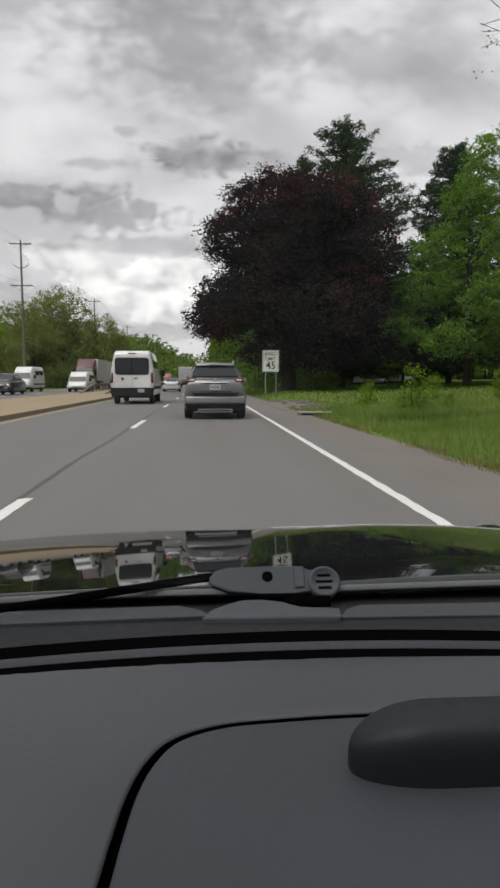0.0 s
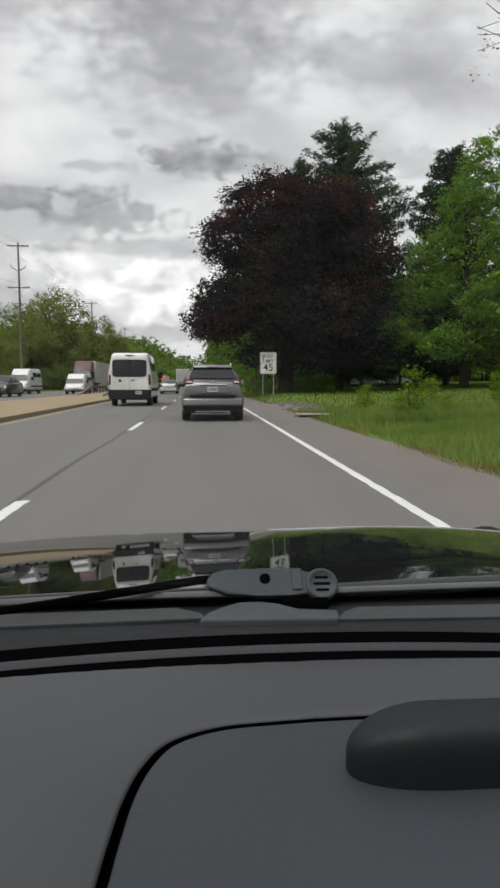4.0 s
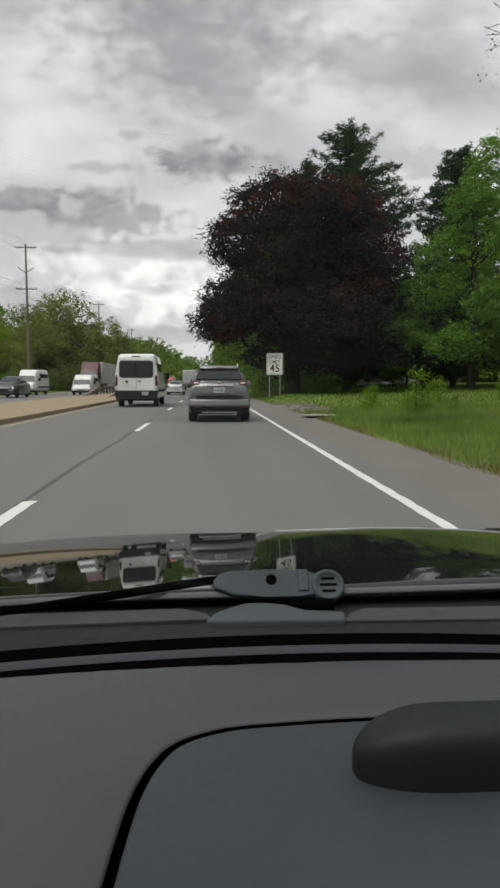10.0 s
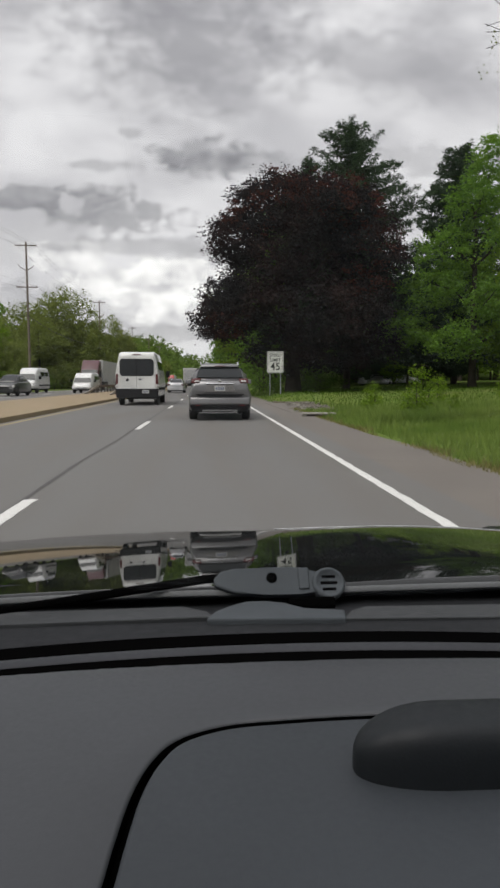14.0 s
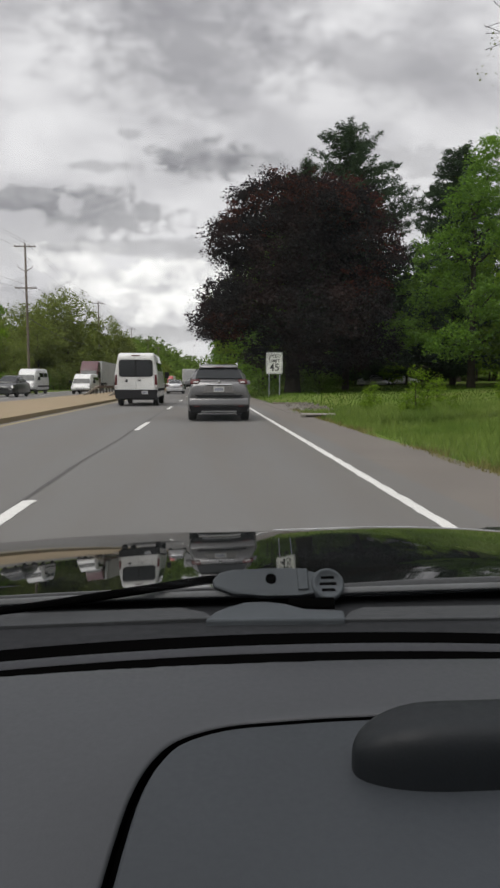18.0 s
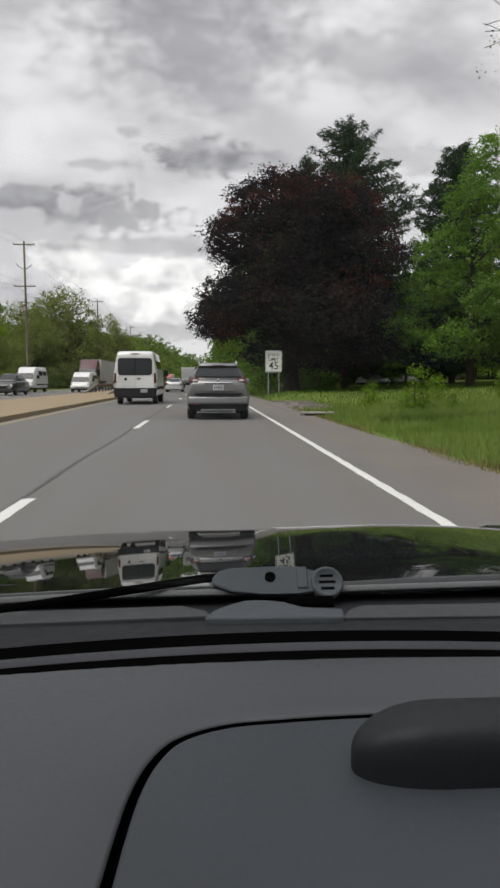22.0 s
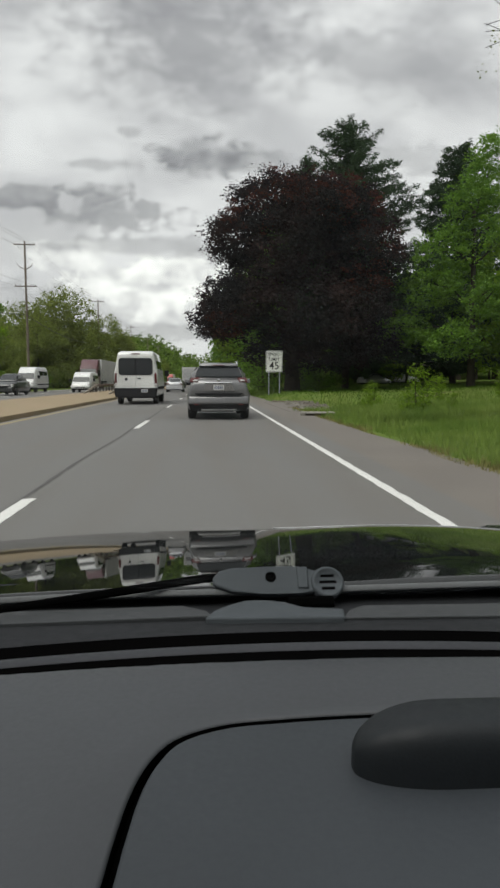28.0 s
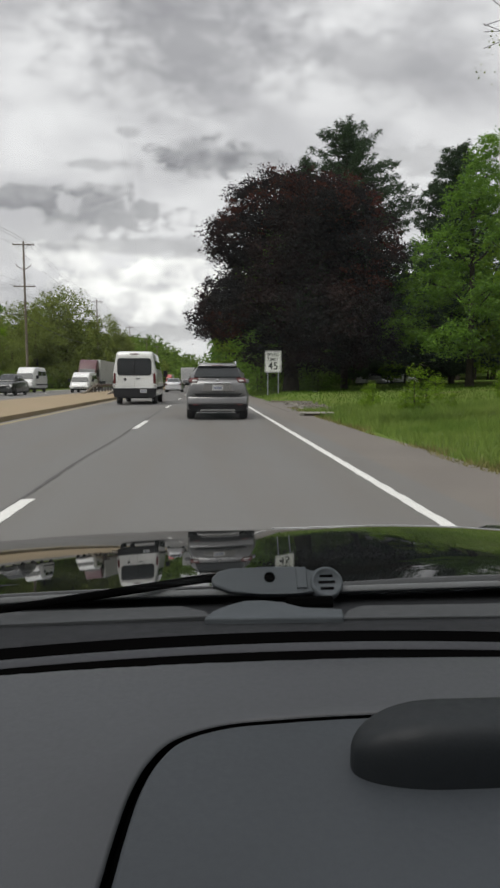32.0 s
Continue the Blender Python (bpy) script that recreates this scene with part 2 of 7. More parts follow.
FARWOOD = material("far_woodland", (0.135, 0.200, 0.040), (0.095, 0.150, 0.032), 0.8, 0.6, 0.05, vary=0.4, leafy=0.35, shine=0.0)
WOOD_POLE = material("weathered_pole_wood", (0.16, 0.13, 0.10), (0.10, 0.08, 0.06), 0.9, 20, 2, 0.4)
GALV = material("galvanised_steel", (0.42, 0.43, 0.44), (0.32, 0.33, 0.34), 0.5, 30, 3, 0.05, metal=0.6)
RUSTY = material("weathering_steel_rail", (0.13, 0.085, 0.055), (0.085, 0.055, 0.04), 0.75, 18, 2, 0.2, metal=0.3)
POSTWOOD = material("dark_guardrail_post", (0.055, 0.045, 0.036), (0.035, 0.03, 0.025), 0.9, 25, 2, 0.3)
CONCRETE = material("pale_concrete", (0.38, 0.34, 0.29), (0.28, 0.25, 0.21), 0.9, 20, 1.5, 0.3)
SIGN_WHITE = material("white_sign_sheeting", (0.72, 0.72, 0.70), (0.66, 0.66, 0.64), 0.5, 8, 2)
SIGN_BLACK = material("black_sign_paint", (0.015, 0.015, 0.015), (0.02, 0.02, 0.02), 0.5, 8, 2)
SIGN_BACK = material("aluminium_sign_back", (0.5, 0.5, 0.5), (0.42, 0.42, 0.42), 0.45, 10, 2, metal=0.7)
WIRE = material("black_cable_sheath", (0.012, 0.012, 0.012), (0.02, 0.02, 0.02), 0.7, 10, 2)
VAN_WHITE = material("white_van_paint", (0.62, 0.62, 0.61), (0.57, 0.57, 0.56), 0.35, 3, 0.8, coat=0.6)
SUV_GREY = material("grey_metallic_paint", (0.150, 0.147, 0.150), (0.128, 0.126, 0.128), 0.30, 60, 1.2, metal=0.5, coat=0.5)
SUV_PANEL = material("pale_grey_panel_paint", (0.19, 0.182, 0.18), (0.165, 0.158, 0.156), 0.35, 60, 1.2, metal=0.4, coat=0.3)
SILVER = material("silver_metallic_paint", (0.45, 0.45, 0.46), (0.40, 0.40, 0.41), 0.35, 60, 1.2, metal=0.5, coat=0.8)
BLACKPAINT = material("black_car_paint", (0.010, 0.010, 0.011), (0.012, 0.012, 0.013), 0.3, 60, 1.2, coat=0.5)
MAROON = material("maroon_truck_paint", (0.075, 0.013, 0.017), (0.065, 0.011, 0.015), 0.4, 10, 1, coat=0.2)
REDPAINT = material("red_truck_paint", (0.38, 0.03, 0.025), (0.33, 0.025, 0.02), 0.35, 10, 1, coat=0.6)
TRIMBLACK = material("black_bumper_plastic", (0.010, 0.010, 0.011), (0.015, 0.015, 0.016), 0.75, 120, 3, 0.1, shine=0.15)
GLASS_DARK = material("tinted_car_glass", (0.014, 0.016, 0.018), (0.020, 0.022, 0.024), 0.10, 2, 0.5, shine=0.28)
TYRE = material("tyre_rubber", (0.014, 0.014, 0.014), (0.022, 0.022, 0.022), 0.85, 60, 4, 0.2)
RIM = material("alloy_wheel_metal", (0.42, 0.42, 0.43), (0.34, 0.34, 0.35), 0.35, 20, 3, metal=0.8)
LENS_RED = material("red_tail_lens", (0.085, 0.010, 0.011), (0.065, 0.008, 0.009), 0.35, 10, 2, shine=0.3)
LENS_CLEAR = material("clear_lamp_lens", (0.42, 0.41, 0.40), (0.34, 0.33, 0.33), 0.2, 10, 2, coat=0.5)
PLATE = material("plate_sheet", (0.42, 0.42, 0.41), (0.36, 0.36, 0.36), 0.5, 20, 5)
BARGREY = material("plate_mark_bars", (0.10, 0.12, 0.2), (0.10, 0.12, 0.2), 0.5, 20, 5)
CHROME = material("bright_chrome", (0.6, 0.6, 0.6), (0.55, 0.55, 0.55), 0.12, 20, 3, metal=1.0)
TRAILER = material("grey_white_trailer_sheet", (0.52, 0.52, 0.51), (0.45, 0.45, 0.44), 0.5, 4, 0.5, 0.05)
DASH = material("dark_grey_dash_plastic", (0.0285, 0.0318, 0.0368), (0.0246, 0.0273, 0.0316), 0.50, 700, 5, 0.04, rvar=0.1, shine=0.5)
DASH_LID = material("airbag_lid_plastic", (0.0305, 0.0360, 0.0420), (0.0265, 0.0310, 0.0362), 0.62, 700, 5, 0.04, rvar=0.1, shine=0.3)
DASH_TRIM = material("dash_edge_trim", (0.032, 0.034, 0.039), (0.027, 0.029, 0.033), 0.7, 600, 6, 0.05, shine=0.2)
PODPLASTIC = material("smooth_black_pod_plastic", (0.0092, 0.0117, 0.0140), (0.0076, 0.0098, 0.0117), 0.60, 500, 5, 0.05, shine=0.25)
RUBBER = material("black_seal_rubber", (0.0012, 0.0012, 0.0013), (0.002, 0.002, 0.002), 1.0, 300, 8, shine=0.0)
COWL = material("cowl_plastic", (0.018, 0.019, 0.021), (0.013, 0.014, 0.016), 0.8, 300, 8, 0.1, shine=0.15)
WIPERMETAL = material("dusty_wiper_arm", (0.056, 0.063, 0.070), (0.044, 0.050, 0.056), 0.7, 200, 12, 0.05, shine=0.2)
HOOD = material("black_hood_lacquer", (0.006, 0.007, 0.007), (0.008, 0.009, 0.009), 0.022, 40, 3, rvar=0.0, shine=0.30)
LITTER = material("rusty_leaf_litter", (0.22, 0.090, 0.028), (0.14, 0.068, 0.028), 0.95, 14, 1.1, 0.9, c=(0.13, 0.075, 0.03), shine=0.0)
LITTER_LEAF = material("rusty_fallen_leaf", (0.24, 0.095, 0.03), (0.15, 0.07, 0.03), 0.9, 9, 1.5, vary=0.25, shine=0.0)
LINER = material("grey_headliner_cloth", (0.25, 0.25, 0.24), (0.21, 0.21, 0.2), 0.95, 200, 3, 0.2)


def glass_material():
    m = bpy.data.materials.new("clear_windshield_glass")
    m.use_nodes = True
    nd, lk = m.node_tree.nodes, m.node_tree.links
    nd.remove(nd["Principled BSDF"])
    tr, gl, ms = nd.new("ShaderNodeBsdfTransparent"), nd.new("ShaderNodeBsdfGlossy"), nd.new("ShaderNodeMixShader")
    tr.inputs[0].default_value = (0.97, 0.985, 0.975, 1)
    gl.inputs["Roughness"].default_value = 0.02
    ms.inputs[0].default_value = 0.055
    lk.new(tr.outputs[0], ms.inputs[1])
    lk.new(gl.outputs[0], ms.inputs[2])
    lk.new(ms.outputs[0], nd["Material Output"].inputs["Surface"])
    return m


GLASS = glass_material()


# ---- builders ----
def link_mesh(name, me, mat, parent=None, label="", smooth=False):
    if mat:
        me.materials.append(mat)
    if smooth:
        me.polygons.foreach_set("use_smooth", [True] * len(me.polygons))
    ob = new(name, me)
    if parent:
        ob.parent = parent
    if label:
        ob["label"] = label
    return ob


def part(name, bm, mat, parent=None, label="", smooth=False):
    """One bmesh as one mesh object under a thing or a part."""
    me = bpy.data.meshes.new(name)
    bmesh.ops.recalc_face_normals(bm, faces=bm.faces)
    bm.to_mesh(me)
    bm.free()
    return link_mesh(name, me, mat, parent, label, smooth)


def thing(name, m, label, category, group="", kind=""):
    ob = new(name)
    ob.empty_display_size = 0.1
    ob.matrix_world = m
    return tagged(ob, label, category, group, kind)


def hexa(bottom, top, bevel=0.0, seg=2):
    """A six-sided block: bottom and top as (x0, x1, y0, y1, z), edges rounded by bevel."""
    bm = bmesh.new()
    vs = []
    for x0, x1, y0, y1, z in (bottom, top):
        vs += [bm.verts.new(p) for p in ((x0, y0, z), (x1, y0, z), (x1, y1, z), (x0, y1, z))]
    for f in ((3, 2, 1, 0), (4, 5, 6, 7), (0, 1, 5, 4), (1, 2, 6, 5), (2, 3, 7, 6), (3, 0, 4, 7)):
        bm.faces.new([vs[i] for i in f])
    if bevel:
        bmesh.ops.bevel(bm, geom=bm.edges[:], offset=bevel, segments=seg, profile=0.5, affect="EDGES")
    return bm


def block(x0, x1, y0, y1, z0, z1, bevel=0.0, seg=2):
    return hexa((x0, x1, y0, y1, z0), (x0, x1, y0, y1, z1), bevel, seg)


def prism(points, axis, a, b, bevel=0.0, seg=2):
    """An outline of 2D points pushed from a to b along an axis ('x', 'y' or 'z')."""
    bm = bmesh.new()

    def place(p, w):
        return {"x": (w, p[0], p[1]), "y": (p[0], w, p[1]), "z": (p[0], p[1], w)}[axis]
    lo = [bm.verts.new(place(p, a)) for p in points]
    hi = [bm.verts.new(place(p, b)) for p in points]
    n = len(points)
    bm.faces.new(lo)
    bm.faces.new(hi)
    for i in range(n):
        bm.faces.new((lo[i], lo[(i + 1) % n], hi[(i + 1) % n], hi[i]))
    if bevel:
        bmesh.ops.bevel(bm, geom=bm.edges[:], offset=bevel, segments=seg, profile=0.5, affect="EDGES")
    return bm


def lathe(profile, steps=20, axis="z"):
    """Turns (radius, height) points round an axis; closed ends where the radius is 0."""
    bm = bmesh.new()
    rings = []
    for r, hgt in profile:
        ring = []
        for i in range(steps):
            a = 2 * math.pi * i / steps
            u, v = r * math.cos(a), r * math.sin(a)
            ring.append(bm.verts.new({"z": (u, v, hgt), "x": (hgt, u, v), "y": (u, hgt, v)}[axis]))
        rings.append(ring)
    for p, q in zip(rings, rings[1:]):
        for i in range(steps):
            bm.faces.new((p[i], p[(i + 1) % steps], q[(i + 1) % steps], q[i]))
    bm.faces.new(rings[0])
    bm.faces.new(rings[-1])
    return bm


def tube_arrays(points, radii, sides=7):
    """Verts and faces of a tapered tube along points."""
    pts = [Vector(p) for p in points]
    verts, faces = [], []
    for i, p in enumerate(pts):
        d = (pts[min(i + 1, len(pts) - 1)] - pts[max(i - 1, 0)]).normalized()
        u = d.orthogonal().normalized() if abs(d.z) > 0.9 else d.cross(Vector((0, 0, 1))).normalized()
        v = d.cross(u)
        for k in range(sides):
            a = 2 * math.pi * k / sides
            verts.append(p + (u * math.cos(a) + v * math.sin(a)) * radii[i])
    for i in range(len(pts) - 1):
        for k in range(sides):
            k2 = (k + 1) % sides
            faces.append((i * sides + k, i * sides + k2, (i + 1) * sides + k2, (i + 1) * sides + k))
    faces.append(tuple(range(sides)))
    faces.append(tuple((len(pts) - 1) * sides + k for k in range(sides)))
    return verts, faces


def tubes_mesh(name, runs, sides=7):
    verts, faces = [], []
    for points, radii in runs:
        v, f = tube_arrays(points, radii, sides)
        faces += [tuple(i + len(verts) for i in face) for face in f]
        verts += v
    me = bpy.data.meshes.new(name)
    me.from_pydata([tuple(v) for v in verts], [], faces)
    return me


def surface(fn, us, vs, thick=0.0):
    """A sheet of points fn(u, v), with a second skin thick metres below."""
    bm = bmesh.new()
    top = [[bm.verts.new(fn(u, v)) for v in vs] for u in us]
    nu, nv = len(us), len(vs)
    for i in range(nu - 1):
        for j in range(nv - 1):
            bm.faces.new((top[i][j], top[i + 1][j], top[i + 1][j + 1], top[i][j + 1]))
    if thick:
        bot = [[bm.verts.new(Vector(fn(u, v)) - Vector((0, 0, thick))) for v in vs] for u in us]
        for i in range(nu - 1):
            for j in range(nv - 1):
                bm.faces.new((bot[i][j], bot[i][j + 1], bot[i + 1][j + 1], bot[i + 1][j]))
        for i in range(nu - 1):
            bm.faces.new((top[i][0], bot[i][0], bot[i + 1][0], top[i + 1][0]))
            bm.faces.new((top[i][-1], top[i + 1][-1], bot[i + 1][-1], bot[i][-1]))
        for j in range(nv - 1):
            bm.faces.new((top[0][j], top[0][j + 1], bot[0][j + 1], bot[0][j]))
            bm.faces.new((top[-1][j], bot[-1][j], bot[-1][j + 1], top[-1][j + 1]))
    return bm


def span(a, b, n):
    return [a + (b - a) * i / (n - 1) for i in range(n)]


def smoothstep(a, b, x):
    t = min(1.0, max(0.0, (x - a) / (b - a)))
    return t * t * (3 - 2 * t)


def quads_mesh(name, corners):
    """A mesh of loose quads from an array (n, 4, 3)."""
    n = len(corners)
    me = bpy.data.meshes.new(name)
    me.vertices.add(4 * n)
    me.vertices.foreach_set("co", np.ascontiguousarray(corners, dtype=np.float32).ravel())
    me.loops.add(4 * n)
    me.loops.foreach_set("vertex_index", np.arange(4 * n, dtype=np.int32))
    me.polygons.add(n)
    me.polygons.foreach_set("loop_start", np.arange(0, 4 * n, 4, dtype=np.int32))
    me.update()
    me.validate()
    return me


def letters(text, size, mat, parent, m, name="lettering", squeeze=1.0):
    cu = bpy.data.curves.new(name, "FONT")
    cu.body, cu.size, cu.align_x, cu.align_y = text, size, "CENTER", "CENTER"
    cu.extrude, cu.offset = 0.002, size * 0.012
    tmp = new("tmp", cu)
    me = bpy.data.meshes.new_from_object(tmp.evaluated_get(bpy.context.evaluated_depsgraph_get()))
    bpy.data.objects.remove(tmp)
    me.transform(m @ Matrix.Diagonal((squeeze, 1, 1, 1)))
    return link_mesh(name, me, mat, parent)


# ---- ground, roads, median ----
def ground_height(x, y):
    z = -0.02
    z += 0.32 * smoothstep(3.6, 6.5, x) * smoothstep(15.5, 24, y) + 0.18 * smoothstep(4.8, 9, x) * (1 - smoothstep(15.5, 24, y))
    z += 0.9 * smoothstep(8, 40, x)
    z += (1.85 * smoothstep(3.3, 6.8, x) + 0.8 * smoothstep(6, 16, x)) * smoothstep(50, 72, y) * (1 - 0.92 * smoothstep(9, 15, x) * (1 - smoothstep(72, 95, y)))
    z += 0.6 * smoothstep(-22, -40, x)
    far = smoothstep(260, 520, y)
    z += far * (19 + 6 * math.sin(x * 0.009 + 1.0)) * smoothstep(8, 60, abs(x + 7))
    z += 24 * smoothstep(480, 800, y)
    if -22 < x < 3.6 and y < 700:
        z -= 0.03
    z += 6 * smoothstep(120, 500, abs(x))
    return z


XS = [-2600, -1200, -600, -350, -200, -120, -80, -55, -40, -32, -26, -22, -19.5, -16, -12, -9, -6.2, -3, 0, 2.2, 2.7, 3.1, 3.4, 3.7, 4.1, 4.5, 5, 5.4, 5.8, 6.2, 6.6, 7.2, 8, 9, 11, 14, 18, 24, 32, 45, 65, 90, 140, 220, 360, 600, 1200, 2600]
YS = [-2600, -1200, -700] + span(-500, -20, 40) + span(-15, 50, 27) + span(52.5, 130, 32) + span(135, 400, 28) + [450, 520, 600, 700, 800, 900, 1200, 1800, 2600]
ground = part("ground", surface(lambda x, y: (x, y, ground_height(x, y)), XS, YS), GRASS, smooth=True)
tagged(ground, "rough green grass verge and fields", "ground", kind="structure")


def strip(name, xa, xb, ya, yb, z, mat, step=12.0, thick=0.05, wob=0.0, parent=None):
    n = max(2, int((yb - ya) / step) + 1)
    us = [0.0, 1.0] if not wob else [0.0, 0.06, 0.5, 0.94, 1.0]

    def fn(u, y):
        x = xa + (xb - xa) * u
        if wob:
            x += wob * noise.noise(Vector((y * 0.35, u * 3.0, 1.7))) * (1.0 if u > 0.9 else 0.0)
        return (x, y, z)
    return part(name, surface(fn, us, span(ya, yb, n), thick), mat, parent)


Y0, Y1 = -520.0, 640.0
tagged(strip("road", -5.62, 2.35, Y0, Y1, 0.0, ASPHALT), "grey aged asphalt carriageway with two lanes", "road", kind="structure")
tagged(strip("road_shoulder", 2.352, 3.55, Y0, Y1, -0.003, ASPHALT_OLD, 0.8, wob=0.2), "worn asphalt shoulder with a ragged grassy edge", "road shoulder", kind="structure")
tagged(strip("oncoming_road", -19.2, -11.1, Y0, Y1, 0.0, ASPHALT), "grey asphalt carriageway for oncoming traffic", "road", kind="structure")

marks = thing("lane_markings", pose(0, 0, 0), "worn white lane dashes and edge line on asphalt", "road marking", kind="structure")
part("edge_line", surface(lambda u, y: (1.82 + 0.11 * u + 0.016 * noise.noise(Vector((y * 3.1, u * 9, 4))) + 0.008 * noise.noise(Vector((y * 11.0, u * 9, 6))), y, 0.005), [0.0, 1.0], span(Y0, STATION, 60) + span(STATION + 0.12, STATION + 40, 330) + span(STATION + 41, Y1, 300), 0.004), PAINT_WHITE, marks)
dash = None
for k in range(-42, 48):
    y = 8.45 + 12.19 * k
    if dash is None:
        dash = part("lane_dash", surface(lambda u, y: (-0.065 + 0.13 * u + 0.012 * noise.noise(Vector((y * 5.1, u * 9, 4))), y + 0.05 * noise.noise(Vector((u * 5, y, 1))), 0.005), span(0, 1, 5), span(0, 3.05, 32), 0.004), PAINT_WHITE, marks)
        dash.location = (-1.70, y, 0)
    else:
        d2 = new("lane_dash", dash.data)
        d2.parent, d2.location = marks, (-1.70, y, 0)
strip("yellow_edge_line", -5.42, -5.28, Y0, Y1, 0.005, PAINT_YELLOW, 40, 0.004, parent=marks)
strip("far_yellow_line", -11.5, -11.36, Y0, Y1, 0.005, PAINT_YELLOW, 40, 0.004, parent=marks)
strip("far_edge_line", -18.6, -18.45, Y0, Y1, 0.005, PAINT_WHITE, 40, 0.004, parent=marks)
for k in range(0, 26):
    d2 = new("far_lane_dash", dash.data)
    d2.parent, d2.location = marks, (-15.0, 3.1 + 12.19 * k, 0)


def crack(name, x0, ya, yb, width, amp, mat, seed, z=0.0035):
    """A wandering sealed joint along the lane."""
    n = int((yb - ya) / 0.5) + 2

    def fn(u, y):
        x = x0 + amp * noise.noise(Vector((y * 0.25, seed, 0))) + width * (u - 0.5) * (0.6 + 0.8 * abs(noise.noise(Vector((y * 0.9, seed, 5)))))
        return (x, y, z)
    return part(name, surface(fn, [0.0, 1.0], span(ya, yb, n)), mat, marks)


crack("joint_sealer", -1.78, STATION + 3.0, STATION + 120.0, 0.075, 0.05, SEALER, 3.0)
crack("joint_crack", 1.56, STATION + 20.0, STATION + 60.0, 0.03, 0.05, SEALER, 8.0)

median = strip("median", -10.8, -5.72, Y0, Y1, 0.13, DRYGRASS, 20, 0.3)
tagged(median, "raised median of dry tan grass and dirt", "median", kind="structure")
for xa, xb in ((-5.72, -5.58), (-10.95, -10.8)):
    cb = thing("kerb", pose(0, 0, 0), "low brown weathered concrete kerb along the median", "kerb", kind="structure")
    stone = part("kerb_stone", hexa((xa, xb, 0, 3.03, -0.05), (xa + 0.02, xb - 0.02, 0, 3.03, 0.145), 0.015), CURB, cb)
    stone.location = (0, 50, 0)
    for k in range(1, 70):
        s2 = new("kerb_stone", stone.data)
        s2.parent, s2.location = cb, (0, 50 + 3.05 * k, 0.004 * math.sin(k * 1.7))

def apron_z(x):
    return -0.002 + 0.19 * smoothstep(4.8, 9, x)


apron = part("driveway_apron", surface(lambda u, v: (3.0 + 1.6 * u + 0.15 * u * noise.noise(Vector((v * 6, 2, 4))), 4.5 + 10.9 * v, 0.0015 + 0.004 * u), span(0, 1, 12), span(0, 1, 40), 0.08), ASPHALT_OLD, smooth=True)
tagged(apron, "grey-brown asphalt widening at a driveway mouth", "driveway", kind="structure")
dirt = part("dirt_patch", surface(lambda u, v: (4.45 + 0.9 * u, 4.5 + (10.8 - 1.2 * u) * v, apron_z(4.45 + 0.9 * u) + 0.022 + 0.035 * noise.noise(Vector((u * 26, v * 30, 2)))), span(0, 1, 70), span(0, 1, 80), 0.1), DIRT, smooth=True)
tagged(dirt, "bare brown dirt with loose stones beside a driveway", "dirt", kind="structure")
grav = part("gravel_streak", surface(lambda u, v: (4.05 + 0.40 * u + 0.35 * (v - 0.5) ** 2 + 0.22 * noise.noise(Vector((v * 7, u * 1.5, 3))), 8.2 + 6.3 * v, 0.018 + 0.05 * math.sin(math.pi * u) * (0.8 + 0.5 * noise.noise(Vector((u * 9, v * 40, 2))))), span(0, 1, 12), span(0, 1, 90), 0.06), GRAVEL)
tagged(grav, "pale gravel washed along the edge of a driveway", "gravel", kind="structure")
pebble = hexa((-0.05, 0.05, -0.04, 0.04, 0), (-0.03, 0.035, -0.025, 0.03, 0.05), 0.012, 1)
stones = thing("loose_stones", pose(5.0, 10.0, 0.0), "loose broken asphalt lumps and stones at the driveway edge", "stones", kind="structure")
rs = random.Random(5)
first_stone = part("stone", pebble, GRAVEL, stones)
first_stone.location = (-0.9, -2.0, 0.03)
for k in range(70):
    st = new("stone", first_stone.data)
    st.parent = stones
    px, py = rs.uniform(-1.3, 0.4), rs.uniform(-4.2, 4.6)
    st.location, st.rotation_euler = (px, py, apron_z(5 + px) + 0.025), (0, 0, rs.uniform(0, 6))
    k2 = rs.uniform(0.5, 1.8)
    st.scale = (k2, k2 * rs.uniform(0.7, 1.3), k2)
edge_soil = part("soil_edge", surface(lambda u, v: (3.5 + 1.9 * u, 15.25 - 0.5 * u + 0.35 * noise.noise(Vector((3.0 + u * 6.6, 0, 4))) + 0.35 * v, apron_z(3.5 + 1.9 * u) + 0.02 + 0.09 * math.sin(math.pi * v * 0.8) * (0.6 + 0.6 * noise.noise(Vector((u * 25, v * 3, 7))))), span(0, 1, 70), span(0, 1, 6), 0.05), DIRT, smooth=True)
tagged(edge_soil, "dark cut soil edge of the grass", "soil", kind="structure")

drain = thing("storm_drain", pose(3.05, 1.6, 0.0, 0, 0, -4), "pale concrete storm drain hood at the edge of the shoulder", "storm drain")
part("hood_slab", hexa((0.0, 1.15, 0.0, 0.50, 0.07), (0.02, 1.10, 0.03, 0.46, 0.12), 0.02), CURB_PALE, drain)
for xa, xb in ((0.0, 0.14), (0.98, 1.13)):
    part("hood_pier", hexa((xa, xb, 0.02, 0.48, -0.02), (xa, xb, 0.02, 0.48, 0.07), 0.01), CURB_PALE, drain)
part("opening", hexa((0.14, 0.98, 0.10, 0.45, -0.015), (0.14, 0.98, 0.10, 0.45, 0.06), 0.005), DIRT, drain, "dark opening beneath the hood")

rng = np.random.default_rng(4)


